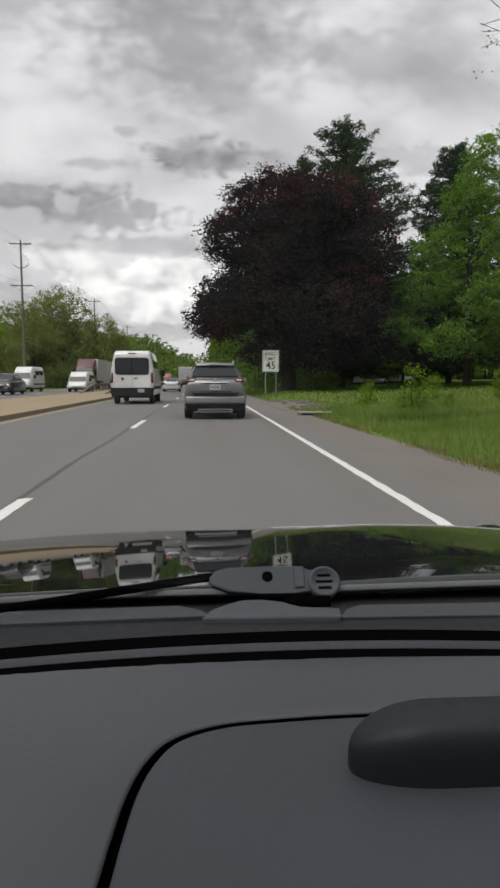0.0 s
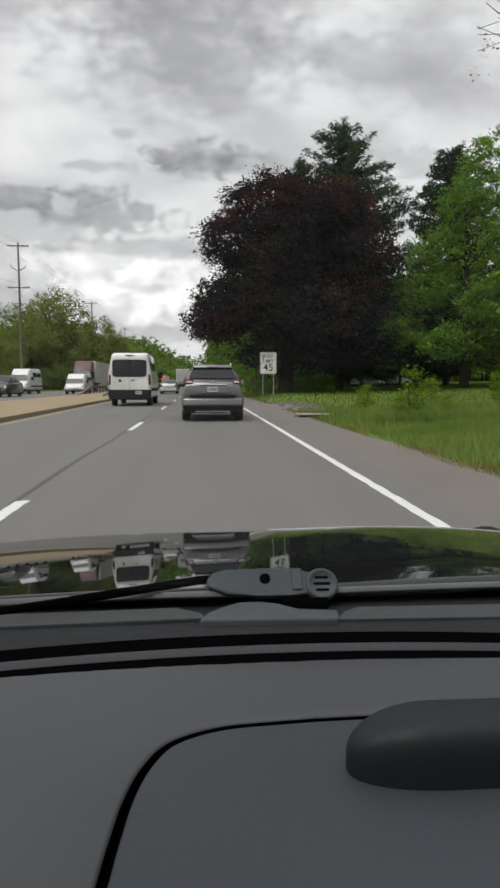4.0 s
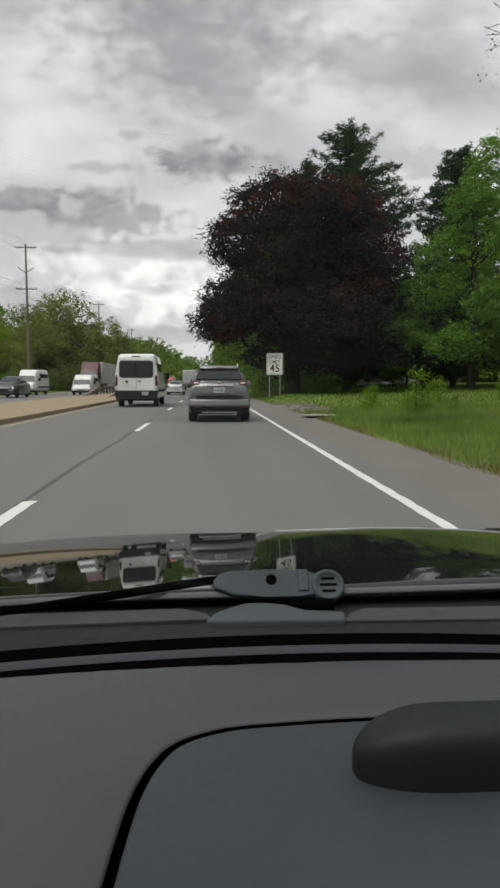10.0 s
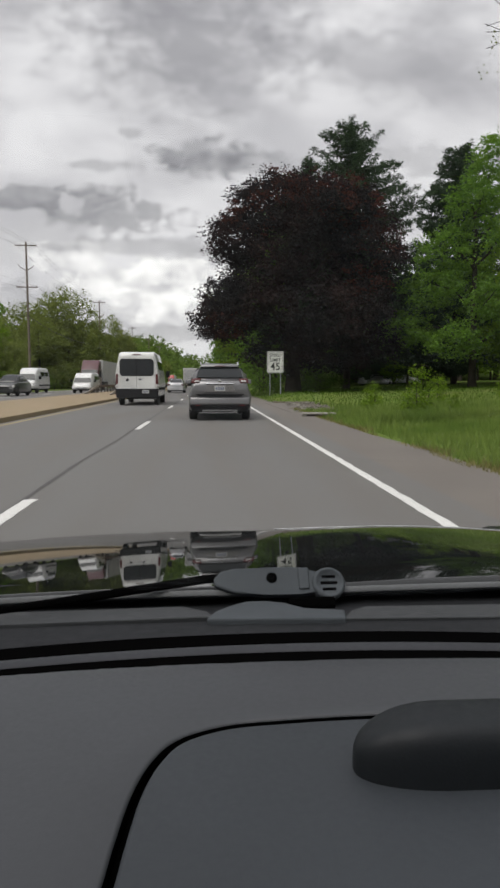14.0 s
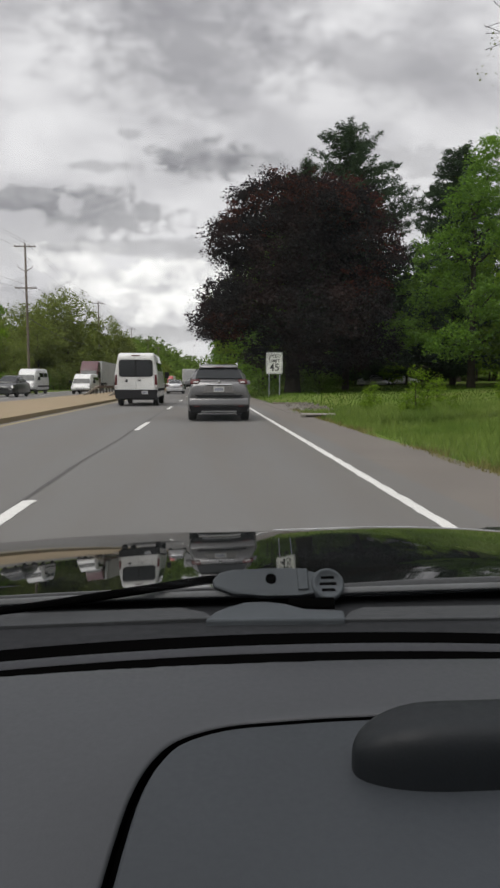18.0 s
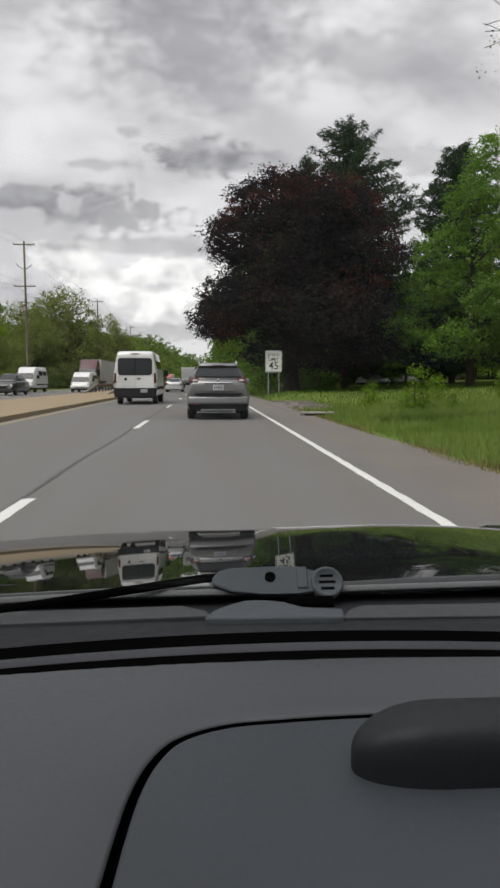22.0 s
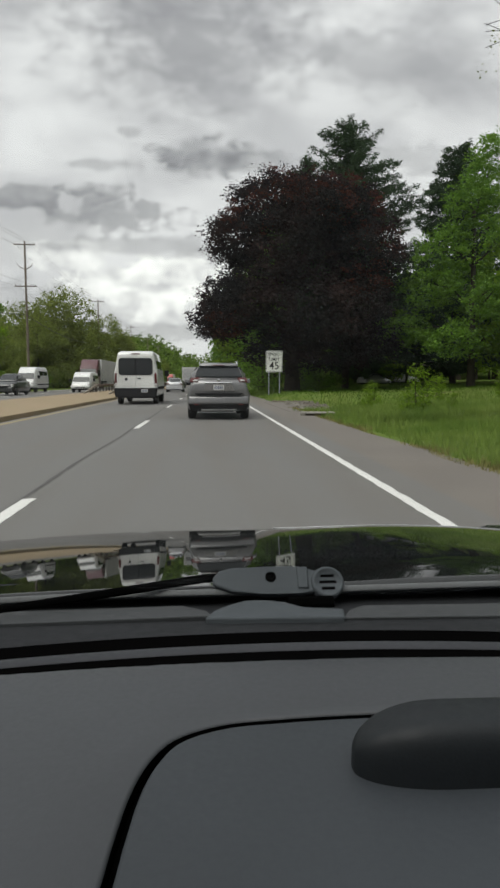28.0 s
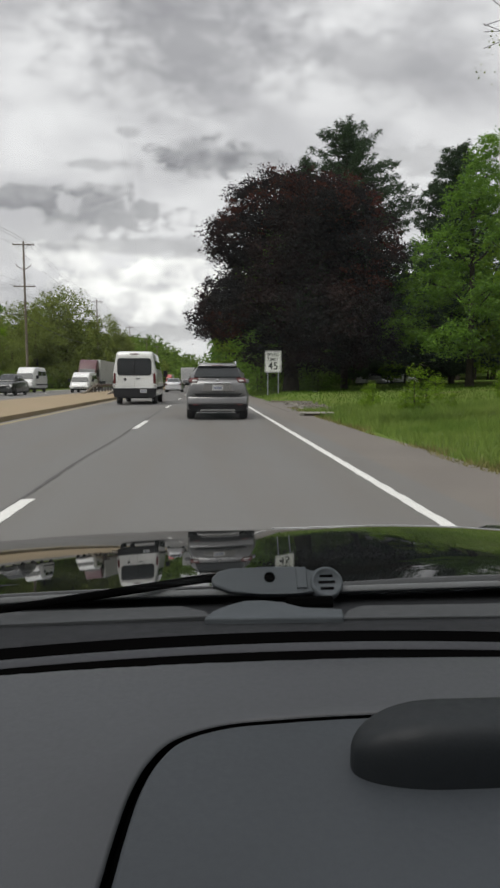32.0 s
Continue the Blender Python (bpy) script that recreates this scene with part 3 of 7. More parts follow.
def blades(name, n, xa, xb, ya, yb, hmin, hmax, mat, keep, label, base=None):
    """Upright grass blades as loose narrow quads."""
    x, y = rng.uniform(xa, xb, 4 * n), ya + (yb - ya) * rng.uniform(0, 1, 4 * n) ** 1.6
    sel = [i for i in range(4 * n) if keep(x[i], y[i])][:n]
    x, y = x[sel], y[sel]
    n = len(x)
    z = np.array([(base if base is not None else ground_height(a, b)) for a, b in zip(x, y)])
    grow = 1 + np.clip(y - 12, 0, 40) * 0.02
    hgt = rng.uniform(hmin, hmax, n)
    ang = rng.uniform(0, math.pi, n)
    wid = rng.uniform(0.010, 0.020, n) * grow
    lean = rng.normal(0, 0.35, (n, 2)) * hgt[:, None]
    root = np.stack([x, y, z - 0.02], 1)
    side = np.stack([np.cos(ang) * wid, np.sin(ang) * wid, 0 * wid], 1)
    tip = root + np.stack([lean[:, 0], lean[:, 1], hgt + 0.02], 1)
    ob = link_mesh(name, quads_mesh(name, np.stack([root - side, root + side, tip + side * 0.25, tip - side * 0.25], 1)), mat)
    return tagged(ob, label, "grass", kind="stuff")


def verge_ok(x, y):
    edge = 3.32 + 0.12 * noise.noise(Vector((y * 0.35, 3.0, 1.7)))
    if x < edge:
        return False
    if 6.0 < y < 15.6 + 0.35 * noise.noise(Vector((x * 0.8, 0, 0))) - 0.12 * (x - 4) and x < 5.3 + 0.3 * noise.noise(Vector((y * 0.9, 1, 1))):
        return False
    return True


blades("verge_grass", 20000, 3.2, 26, 5, 62, 0.05, 0.17, BLADES, verge_ok, "mown green verge grass with uneven tufts")


MEADOW = material("long_meadow_grass", (0.150, 0.230, 0.044), (0.215, 0.275, 0.075), 0.8, 1.2, 0.45, vary=0.14, leafy=0.45, c=(0.105, 0.175, 0.032), shine=0.0)
blades("tall_meadow_grass", 20000, 4.2, 16, -2.5, 4.4, 0.16, 0.42, MEADOW, lambda x, y: noise.noise(Vector((x * 0.6, y * 0.5, 2))) > -0.35 and x > 4.5 + 0.5 * noise.noise(Vector((y, 2, 2))), "tall seeding grass at the edge of a driveway")
blades("meadow_grass", 70000, 3.45, 20, STATION + 5, 5.5, 0.06, 0.22, MEADOW, lambda x, y: x > 3.62 + 0.16 * noise.noise(Vector((y * 0.6, 3.0, 1.7))) + 0.10 * noise.noise(Vector((y * 2.6, 1.0, 0.7))), "long uneven green grass beside the road's shoulder")

STRAW = material("dry_roadside_stems", (0.27, 0.24, 0.10), (0.17, 0.165, 0.06), 0.9, 2.0, 1.0, vary=0.25, leafy=0.3, shine=0.0)
blades("dry_grass", 4000, 3.38, 4.1, STATION + 5, 8, 0.02, 0.10, STRAW, lambda x, y: x > 3.46 + 0.14 * noise.noise(Vector((y * 0.6, 3.0, 1.7))) and noise.noise(Vector((x * 1.5, y * 0.8, 8))) > (x - 3.75) * 1.4, "dry brown stems and thatch along the shoulder's edge")


def bank_edge(y):
    return 3.05 + 0.14 * noise.noise(Vector((y * 0.4, 7.0, 1.7))) + 0.05 * noise.noise(Vector((y * 2.1, 2.0, 1.7)))


blades("bank_grass", 25000, 3.0, 9.5, BANK - 6, BANK + 75, 0.04, 0.13, BLADES, lambda x, y: x > bank_edge(y) + 0.25 * abs(noise.noise(Vector((x * 3, y * 3, 0)))), "green grass on the steep roadside bank")
blades("tall_weeds", 4000, 4.6, 11, BANK + 14, BANK + 80, 0.2, 0.45, BLADES, lambda x, y: noise.noise(Vector((x * 0.5, y * 0.35, 6))) > 0.1 and x > 4.6, "taller weeds in clumps on the bank")


def flat_leaves(r, xs, ys, z):
    """Small leaves lying nearly flat, as an array (n, 4, 3)."""
    n = len(xs)
    a = r.uniform(0, 2 * math.pi, n)
    sz = r.uniform(0.010, 0.024, n)
    d = np.stack([np.cos(a) * sz, np.sin(a) * sz, r.normal(0, 0.008, n)], 1)
    e = np.stack([-np.sin(a) * sz * 0.6, np.cos(a) * sz * 0.6, r.normal(0, 0.008, n)], 1)
    c = np.stack([xs, ys, z + 0.03 * np.clip(xs - 2.7, 0, 1) + r.uniform(0, 0.015, n)], 1)
    return np.stack([c - d, c - e, c + d, c + e], 1)


litter = part("leaf_litter", surface(lambda u, y: (2.55 + (bank_edge(y) + 0.35 - 2.55) * u + (0.16 if u < 0.6 else 0.05) * noise.noise(Vector((y * 2.7, u * 2, 8))) + 0.1 * u * noise.noise(Vector((y * 1.3, u * 2, 5))), y, 0.004 + 0.035 * u * u + 0.02 * u * noise.noise(Vector((u * 6, y * 4, 2)))), [0.58 + 0.42 * k / 6 for k in range(7)], span(BANK - 14, BANK + 90, 480), 0.06), LITTER, smooth=True)
tagged(litter, "rusty brown leaf litter along the shoulder's edge", "leaf litter", kind="structure")
rl = np.random.default_rng(15)
ly = BANK - 8 + 80 * rl.uniform(0, 1, 2600) ** 1.4
lx = np.array([bank_edge(y) for y in ly]) - 0.02 + np.clip(rl.normal(0, 0.11, 2600), -0.16, 0.3)
fallen = link_mesh("fallen_leaves", quads_mesh("fallen_leaves", flat_leaves(rl, lx, ly, 0.025)), LITTER_LEAF)
tagged(fallen, "scattered rusty fallen leaves at the road's edge", "fallen leaves", kind="stuff")
blades("median_grass", 26000, -10.7, -5.8, BANK + 12, BANK + 95, 0.03, 0.10, BLADES_DRY, lambda x, y: noise.noise(Vector((x * 0.5, y * 0.25, 3))) > -0.25, "short dry tan grass on the median", 0.13)

# ---- the car that carries the camera ----
car = thing("passenger_car", pose(-0.12, STATION - 0.6, 0.0), "black car with a dark grey dashboard driving along the road", "car")
INV = Matrix.Translation((0.12, 0.6, 0.0))


def carpart(name, bm, mat, parent=None, label="", smooth=False):
    if parent is None or parent is car:
        for v in bm.verts:
            v.co = INV @ v.co
        return part(name, bm, mat, car, label, smooth)
    for v in bm.verts:
        v.co = INV @ v.co
    return part(name, bm, mat, parent, label, smooth)


def dash_edge(x):
    return 0.4985 - 0.33 * min((x - 0.07) ** 2, 0.11)


def dash_z(x, y):
    return 0.895 - 0.9 * max(0.0, y - 0.472) ** 2 * 4 - 0.25 * max(0.0, 0.30 - y) ** 2


PIVOT = Vector((0.30, 0.17))
seam_nodes = [(-0.055, 0.17), (-0.047, 0.268), (-0.045, 0.296), (-0.041, 0.333), (-0.033, 0.363), (-0.019, 0.385), (0.010, 0.399), (0.048, 0.4035), (0.102, 0.406), (0.20, 0.405), (0.50, 0.395)]


def seam_curve():
    """Smooth run through the nodes (Catmull-Rom)."""
    pts = [Vector(p) for p in seam_nodes]
    out = []
    for i in range(len(pts) - 1):
        p0, p1, p2, p3 = pts[max(i - 1, 0)], pts[i], pts[i + 1], pts[min(i + 2, len(pts) - 1)]
        for k in range(8):
            t = k / 8
            out.append(0.5 * ((2 * p1) + (p2 - p0) * t + (2 * p0 - 5 * p1 + 4 * p2 - p3) * t * t + (3 * p1 - p0 - 3 * p2 + p3) * t ** 3))
    return out + [pts[-1]]


SEAM = seam_curve()
normals = []
for i, p in enumerate(SEAM):
    d = (SEAM[min(i + 1, len(SEAM) - 1)] - SEAM[max(i - 1, 0)]).normalized()
    n = Vector((-d.y, d.x))
    normals.append(n if n.dot(p - PIVOT) > 0 else -n)


def ring_sheet(offsets, reach):
    """Sheets that follow the lid seam: offsets (across, drop), then on to the places that reach gives."""
    bm = bmesh.new()
    rows = []
    for i, p in enumerate(SEAM):
        row = [((p + normals[i] * o), dz) for o, dz in offsets]
        row += [(q, 0.0) for q in reach(i, row[-1][0])]
        rows.append([bm.verts.new((q.x, q.y, dash_z(q.x, q.y) + dz)) for q, dz in row])
    for a, b in zip(rows, rows[1:]):
        for j in range(len(a) - 1):
            bm.faces.new((a[j], b[j], b[j + 1], a[j + 1]))
    return bm


def outward(i, q):
    d = (q - PIVOT).normalized()
    far = 0.9
    for s in span(0.02, 0.9, 300):
        e = q + d * s
        if e.y > dash_edge(e.x) or e.x < -0.95 or e.x > 0.78 or e.y < -0.02:
            far = s
            break
    return [q + d * far * f for f in (0.1, 0.25, 0.45, 0.65, 0.85, 0.97, 1.0)]


dashboard = carpart("dashboard", ring_sheet([(0.0028, -0.0018), (0.0036, -0.0006), (0.0052, 0.0)], outward), DASH, None, "dark grey soft plastic dashboard top", True)
carpart("airbag_lid", ring_sheet([(-0.0028, -0.0018), (-0.0038, -0.0006), (-0.0056, 0.0)], lambda i, q: [q.lerp(PIVOT, f) for f in (0.15, 0.4, 0.7, 0.97)]), DASH_LID, dashboard, "dark grey airbag lid with a rounded corner seam", True)
carpart("seam_gasket", ring_sheet([(-0.0031, -0.0016), (-0.0026, -0.011), (0.0026, -0.011), (0.0031, -0.0012)], lambda i, q: []), RUBBER, dashboard, "black seam round the airbag lid")
carpart("dash_front", surface(lambda u, v: (-0.95 + 1.73 * u, 0.17 - 0.06 * math.sin(v * 1.6), 0.885 - 0.35 * v), span(0, 1, 12), span(0, 1, 6), 0.02), DASH, dashboard)


def edge_bar(name, off0, off1, z0, z1, mat, label, rise=0.004):
    """A bar that follows the dash's far edge."""
    prof = [(0, 0), (0.15, 0.8), (0.5, 1), (0.85, 0.8), (1, 0)]
    return carpart(name, surface(lambda x, k: (x, dash_edge(x) + off0 + (off1 - off0) * prof[k][0], z0 + (z1 - z0) * prof[k][0] + rise * prof[k][1]), span(-0.95, 0.78, 60), range(5), 0.015), mat, dashboard, label, True)


edge_bar("lower_seal", 0.0015, 0.0195, 0.8915, 0.892, RUBBER, "black rubber gap", 0.001)
edge_bar("edge_trim", 0.0195, 0.033, 0.8915, 0.893, DASH_TRIM, "grey plastic trim strip", 0.002)
edge_bar("glass_seal", 0.032, 0.085, 0.891, 0.8825, RUBBER, "black windshield seal", 0.001)

# rounded pod on the dash
pod = bmesh.new()
NU, NV = 40, 20
rowsv = []
for i in range(NU + 1):
    a = i / NU
    x = 0.083 + 0.42 * (1 - math.cos(a * math.pi)) / 2
    near = min(1.0, min(x - 0.083, 0.503 - x) / 0.052)
    endf = math.sqrt(max(0.0, 1 - (1 - near) ** 2))
    rowv = []
    for j in range(NV + 1):
        b = math.pi * j / NV
        cy, cz = math.cos(b), math.sin(b)
        cy = math.copysign(abs(cy) ** 0.5, cy)
        cz = cz ** 0.5
        y = 0.3455 - 0.012 * (x - 0.2) + 0.0225 * cy * (0.10 + 0.90 * endf)
        rowv.append(pod.verts.new((x, y, 0.8945 + 0.0355 * cz * (0.30 + 0.70 * endf) * (1.0 if 0 < j < NV else 0.0))))
    rowsv.append(rowv)
for a, b in zip(rowsv, rowsv[1:]):
    for j in range(NV):
        pod.faces.new((a[j], b[j], b[j + 1], a[j + 1]))
for row in (rowsv[0], rowsv[-1]):
    pod.faces.new(row)
bmesh.ops.remove_doubles(pod, verts=pod.verts, dist=0.0002)
carpart("dash_pod", pod, PODPLASTIC, dashboard, "smooth black rounded pod on the dash", True)

# windshield, roof and doors that close the cabin
wind = carpart("windshield", surface(lambda u, v: (-1.0 + 1.76 * u, 0.592 - 0.10 * (2 * u - 1) ** 2 * 0.6 - 0.85 * v, 0.882 + 0.54 * v + 0.02 * math.sin(math.pi * v)), span(0, 1, 14), [-0.025] + span(0, 1, 8), 0.004), GLASS, None, "clear windshield glass", True)
wind.visible_shadow = False
# two visors behind the camera, out of view, added to darken the near dash
for xa, xb in ((-0.86, -0.18), (-0.06, 0.62)):
    visor = carpart("unseen_visor", hexa((xa, xb, -0.285, -0.115, 1.385), (xa, xb, -0.275, -0.105, 1.41), 0.008), LINER, None, "unseen grey cloth visor added to shade the dash", True)
    for v in visor.data.vertices:
        v.co.z -= 0.62 * (v.co.y - 0.6 + 0.285)
carpart("roof", block(-0.95, 0.71, -2.3, -0.26, 1.42, 1.47, 0.02), LINER, None, "grey cloth headliner")
for side in (-1, 1):
    xo = -0.90 if side < 0 else 0.62
    carpart("door", hexa((xo - 0.05, xo + 0.05, -1.9, 0.52, 0.3), (xo - 0.03, xo + 0.03, -1.9, 0.48, 0.93), 0.01), BLACKPAINT)
    pill = prism([(0.56, 0.88), (-0.26, 1.42), (-0.34, 1.42), (0.46, 0.88)], "x", xo - 0.06, xo - 0.01)
    carpart("windshield_pillar", pill, TRIMBLACK)
carpart("rear_seat_wall", block(-1.0, 0.76, -2.25, -2.1, 0.3, 1.3, 0.03), LINER)
carpart("cabin_floor", block(-1.0, 0.76, -2.2, 0.6, 0.28, 0.32), TRIMBLACK)


def hood_z(x, y):
    u = 1.36 - y
    z = 0.798 + 0.139 * u - 0.0083 * u * u
    z -= 0.095 * min(x + 0.02, 0.0) ** 2
    bulge = smoothstep(0.03, 0.36, x)
    z += 0.015 * bulge * smoothstep(0.66, 0.80, y)
    z -= 0.17 * max(0.0, x - 0.33) ** 2
    start = 1.36 - 0.13 * bulge
    z -= (3.5 - 2.4 * bulge) * max(0.0, y - start) ** 2
    return z


# pale grey that paints a glint along the black hood's rear edge
EDGE_GLINT = material("painted_edge_glint", (0.12, 0.124, 0.13), (0.095, 0.098, 0.10), 0.7, 200, 8, shine=0.1)
hood = carpart("hood", surface(lambda x, y: (x, y, hood_z(x, y)), span(-1.0, 0.78, 70), span(0.70, 1.30, 26) + span(1.315, 1.62, 24), 0.01), HOOD, None, "glossy black hood that mirrors the road ahead", True)
carpart("hood_edge", surface(lambda x, v: (x, 0.6955 + 0.0035 * v, hood_z(x, 0.70) - 0.0035 + 0.0045 * math.sin(v * math.pi / 2)), span(-1.0, 0.78, 40), span(0, 1, 5), 0.003), EDGE_GLINT, hood, "hood's rear edge with a glint painted in pale grey", True)
# silver tube laid on the hood's crease to imitate the sky's glint there
lip = []
for x in span(0.14, 0.77, 60):
    yc = max(span(1.15, 1.55, 120), key=lambda y: (hood_z(x, y) - 1.12) / y)
    lip.append((x, yc + 0.004, hood_z(x, yc + 0.004) + 0.0012))
lip_mesh = bmesh.new()
lip_mesh.from_mesh(tubes_mesh("lip", [(lip, [0.0011] * len(lip))], 8))
carpart("hood_lip_glint", lip_mesh, SILVER, hood, "thin silver strip added as the sky glint along the hood's crease", True)
carpart("front_fascia", hexa((-0.98, 0.76, 1.35, 1.75, 0.25), (-0.95, 0.73, 1.3, 1.66, 0.60), 0.05), BLACKPAINT)

cowl = carpart("cowl", surface(lambda x, y: (x, y, 0.8745 + 0.004 * math.sin((y - 0.56) * 30) - 0.004 * smoothstep(0.62, 0.66, y)), span(-1.0, 0.78, 40), span(0.555, 0.78, 18), 0.02), COWL, None, "black plastic cowl below the windshield", True)
LIGHT_COWL = material("faded_cowl_panel", (0.024, 0.026, 0.029), (0.018, 0.020, 0.022), 0.6, 300, 8, 0.1)
for pts in ([(-0.9, 0.605), (-0.206, 0.622), (0.004, 0.632), (-0.004, 0.648), (-0.028, 0.664), (-0.25, 0.655), (-0.9, 0.640)],
            [(0.136, 0.618), (0.70, 0.600), (0.70, 0.632), (0.314, 0.648), (0.165, 0.652), (0.148, 0.640)]):
    carpart("cowl_panel", prism(pts, "z", 0.874, 0.8815, 0.001), LIGHT_COWL, cowl, "faded grey cowl panel")
carpart("pivot_plate", prism([(-0.004, 0.618), (0.137, 0.612), (0.140, 0.636), (0.098, 0.640), (0.082, 0.660), (0.062, 0.668), (0.040, 0.668), (0.022, 0.656), (0.006, 0.640)], "z", 0.874, 0.8845, 0.002), WIPERMETAL, cowl, "grey plate under the wiper pivot")

HEAD = Matrix.Translation((0.072, 0.700, 0.8935)) @ Matrix.Rotation(radians(52), 4, "X")


def headpart(name, bm, mat, parent=None, label="", smooth=False):
    """A piece of the wiper head: local x to the side, y up its tilted face, z out of the face."""
    for v in bm.verts:
        v.co = HEAD @ v.co
    return carpart(name, bm, mat, parent, label, smooth)


def disc(cx, cy, profile, steps=28):
    bm = lathe(profile, steps)
    for v in bm.verts:
        v.co += Vector((cx, cy, 0))
    return bm


wiper = headpart("wiper", prism([(-0.068, 0.004), (-0.066, -0.004), (-0.045, -0.0125), (-0.010, -0.0155), (0.030, -0.0155), (0.056, -0.013), (0.060, 0.010), (0.030, 0.0135), (0.024, 0.0175), (-0.010, 0.0165), (-0.045, 0.0165), (-0.060, 0.013)], "z", -0.006, 0.005, 0.0025), WIPERMETAL, None, "grey wiper arm head with a round pivot cap")
headpart("pivot_cap", disc(0.062, -0.004, [(0.0005, -0.008), (0.0175, -0.008), (0.0185, -0.003), (0.0185, 0.007), (0.0168, 0.0095), (0.0145, 0.0095), (0.0135, 0.0075), (0.0005, 0.0075)]), WIPERMETAL, wiper, "round grey pivot cap", True)
for k in (-1, 0, 1):
    w = 0.0095 if k == 0 else 0.0075
    headpart("cap_slot", block(0.062 - w, 0.062 + w, -0.004 + 0.0072 * k - 0.0016, -0.004 + 0.0072 * k + 0.0016, 0.0070, 0.0082, 0.0004, 1), RUBBER, wiper)
headpart("pin_hole", disc(-0.002, 0.004, [(0.0005, 0.0040), (0.0062, 0.0040), (0.0062, 0.0056), (0.0005, 0.0056)], 18), RUBBER, wiper, "dark pin hole")
headpart("head_rib", block(0.028, 0.040, -0.010, 0.0150, 0.004, 0.0075, 0.001, 1), WIPERMETAL, wiper)


def blade_run(x, k):
    ring = [(-0.003, 0.0), (-0.002, 0.0045), (0.0015, 0.0065), (0.004, 0.003), (0.003, 0.0)]
    w = 0.95 - 0.5 * smoothstep(0.0, -0.4, x)
    return (x, 0.7185 - 0.42 * max(0.0, -x) + 0.42 * max(0.0, -x) ** 2 * 0.6 + ring[k][0] * w, 0.8925 - 0.004 * smoothstep(0, -0.3, x) + ring[k][1] * w)


carpart("wiper_blade", surface(blade_run, span(-0.50, 0.02, 44), range(5), 0.003), RUBBER, wiper, "thin black wiper blade", True)
carpart("link_arm", surface(lambda x, k: (x, 0.664 + (0.006, 0.003, -0.003, -0.006)[k], 0.8815 + (0, 0.006, 0.006, 0)[k]), span(0.085, 0.135, 8), range(4), 0.004), RUBBER, wiper)


# ---- vehicles ----
def wheel(parent, x, y, r=0.34, w=0.22):
    t = lathe([(r * 0.62, -w / 2), (r * 0.92, -w / 2), (r, -w * 0.36), (r, w * 0.36), (r * 0.92, w / 2), (r * 0.62, w / 2)], 24, "x")
    ty = part("wheel", t, TYRE, parent, "black tyre", True)
    ty.location = (x, y, r)
    rim = lathe([(0.02, -w * 0.42), (r * 0.2, -w * 0.45), (r * 0.6, -w * 0.3), (r * 0.64, -w * 0.46), (r * 0.64, w * 0.46), (r * 0.6, w * 0.3), (r * 0.2, w * 0.45), (0.02, w * 0.42)], 20, "x")
    part("rim", rim, RIM, ty, "alloy rim", True)
    return ty


def plate(parent, x, y, z, w=0.31, hgt=0.155, face=-1):
    p = part("number_plate", block(x - w / 2, x + w / 2, min(y, y + 0.012 * face), max(y, y + 0.012 * face), z - hgt / 2, z + hgt / 2, 0.004, 1), PLATE, parent, "pale number plate with plain bars")
    for k in range(5):
        part("plate_bar", block(x - w * 0.38 + k * w * 0.16, x - w * 0.38 + k * w * 0.16 + w * 0.10, min(y + 0.011 * face, y + 0.014 * face), max(y + 0.011 * face, y + 0.014 * face), z - hgt * 0.22, z + hgt * 0.22), BARGREY, p)
    return p


def shell(sections, seg=3):
    """A body lofted through sections (y, bottom z, top z, half width low, half width high)."""
    bm = bmesh.new()
    rings = []
    for y, z0, z1, wl_, wh in sections:
        r = min(0.10, (z1 - z0) * 0.3)
        pr = [(-wl_ + 0.05, z0), (-wl_, z0 + 0.06), (-wl_ - 0.012, z0 + (z1 - z0) * 0.5), (-wh, z1 - r), (-wh + r * 0.35, z1 - r * 0.3), (-wh + r, z1)]
        pr = pr + [(-a, b) for a, b in reversed(pr)]
        rings.append([bm.verts.new((a, y, b)) for a, b in pr])
    n = len(rings[0])
    for p, q in zip(rings, rings[1:]):
        for i in range(n):
            bm.faces.new((p[i], p[(i + 1) % n], q[(i + 1) % n], q[i]))
    bm.faces.new(rings[0])
    bm.faces.new(rings[-1])
    return bm


def pane(parent, pts, thick, mat=None, name="window", label=""):
    """A window pane through four corners, pushed out by thick along its normal."""
    bm = bmesh.new()
    ps = [Vector(p) for p in pts]
    n = (ps[1] - ps[0]).cross(ps[-1] - ps[0]).normalized() * thick
    lo = [bm.verts.new(p - n * 0.5) for p in ps]
    hi = [bm.verts.new(p + n) for p in ps]
    bm.faces.new(lo)
    bm.faces.new(hi)
    k = len(ps)
    for i in range(k):
        bm.faces.new((lo[i], lo[(i + 1) % k], hi[(i + 1) % k], hi[i]))
    bmesh.ops.bevel(bm, geom=[e for e in bm.edges], offset=thick * 0.3, segments=1, affect="EDGES")
    return part(name, bm, mat or GLASS_DARK, parent, label)


def rounded(x0, x1, z0, z1, r, n=5):
    out = []
    for cx, cz, a0 in ((x1 - r, z0 + r, -90), (x1 - r, z1 - r, 0), (x0 + r, z1 - r, 90), (x0 + r, z0 + r, 180)):
        for k in range(n):
            a = radians(a0 + 90 * k / (n - 1))
            out.append((cx + r * math.cos(a), cz + r * math.sin(a)))
    return out

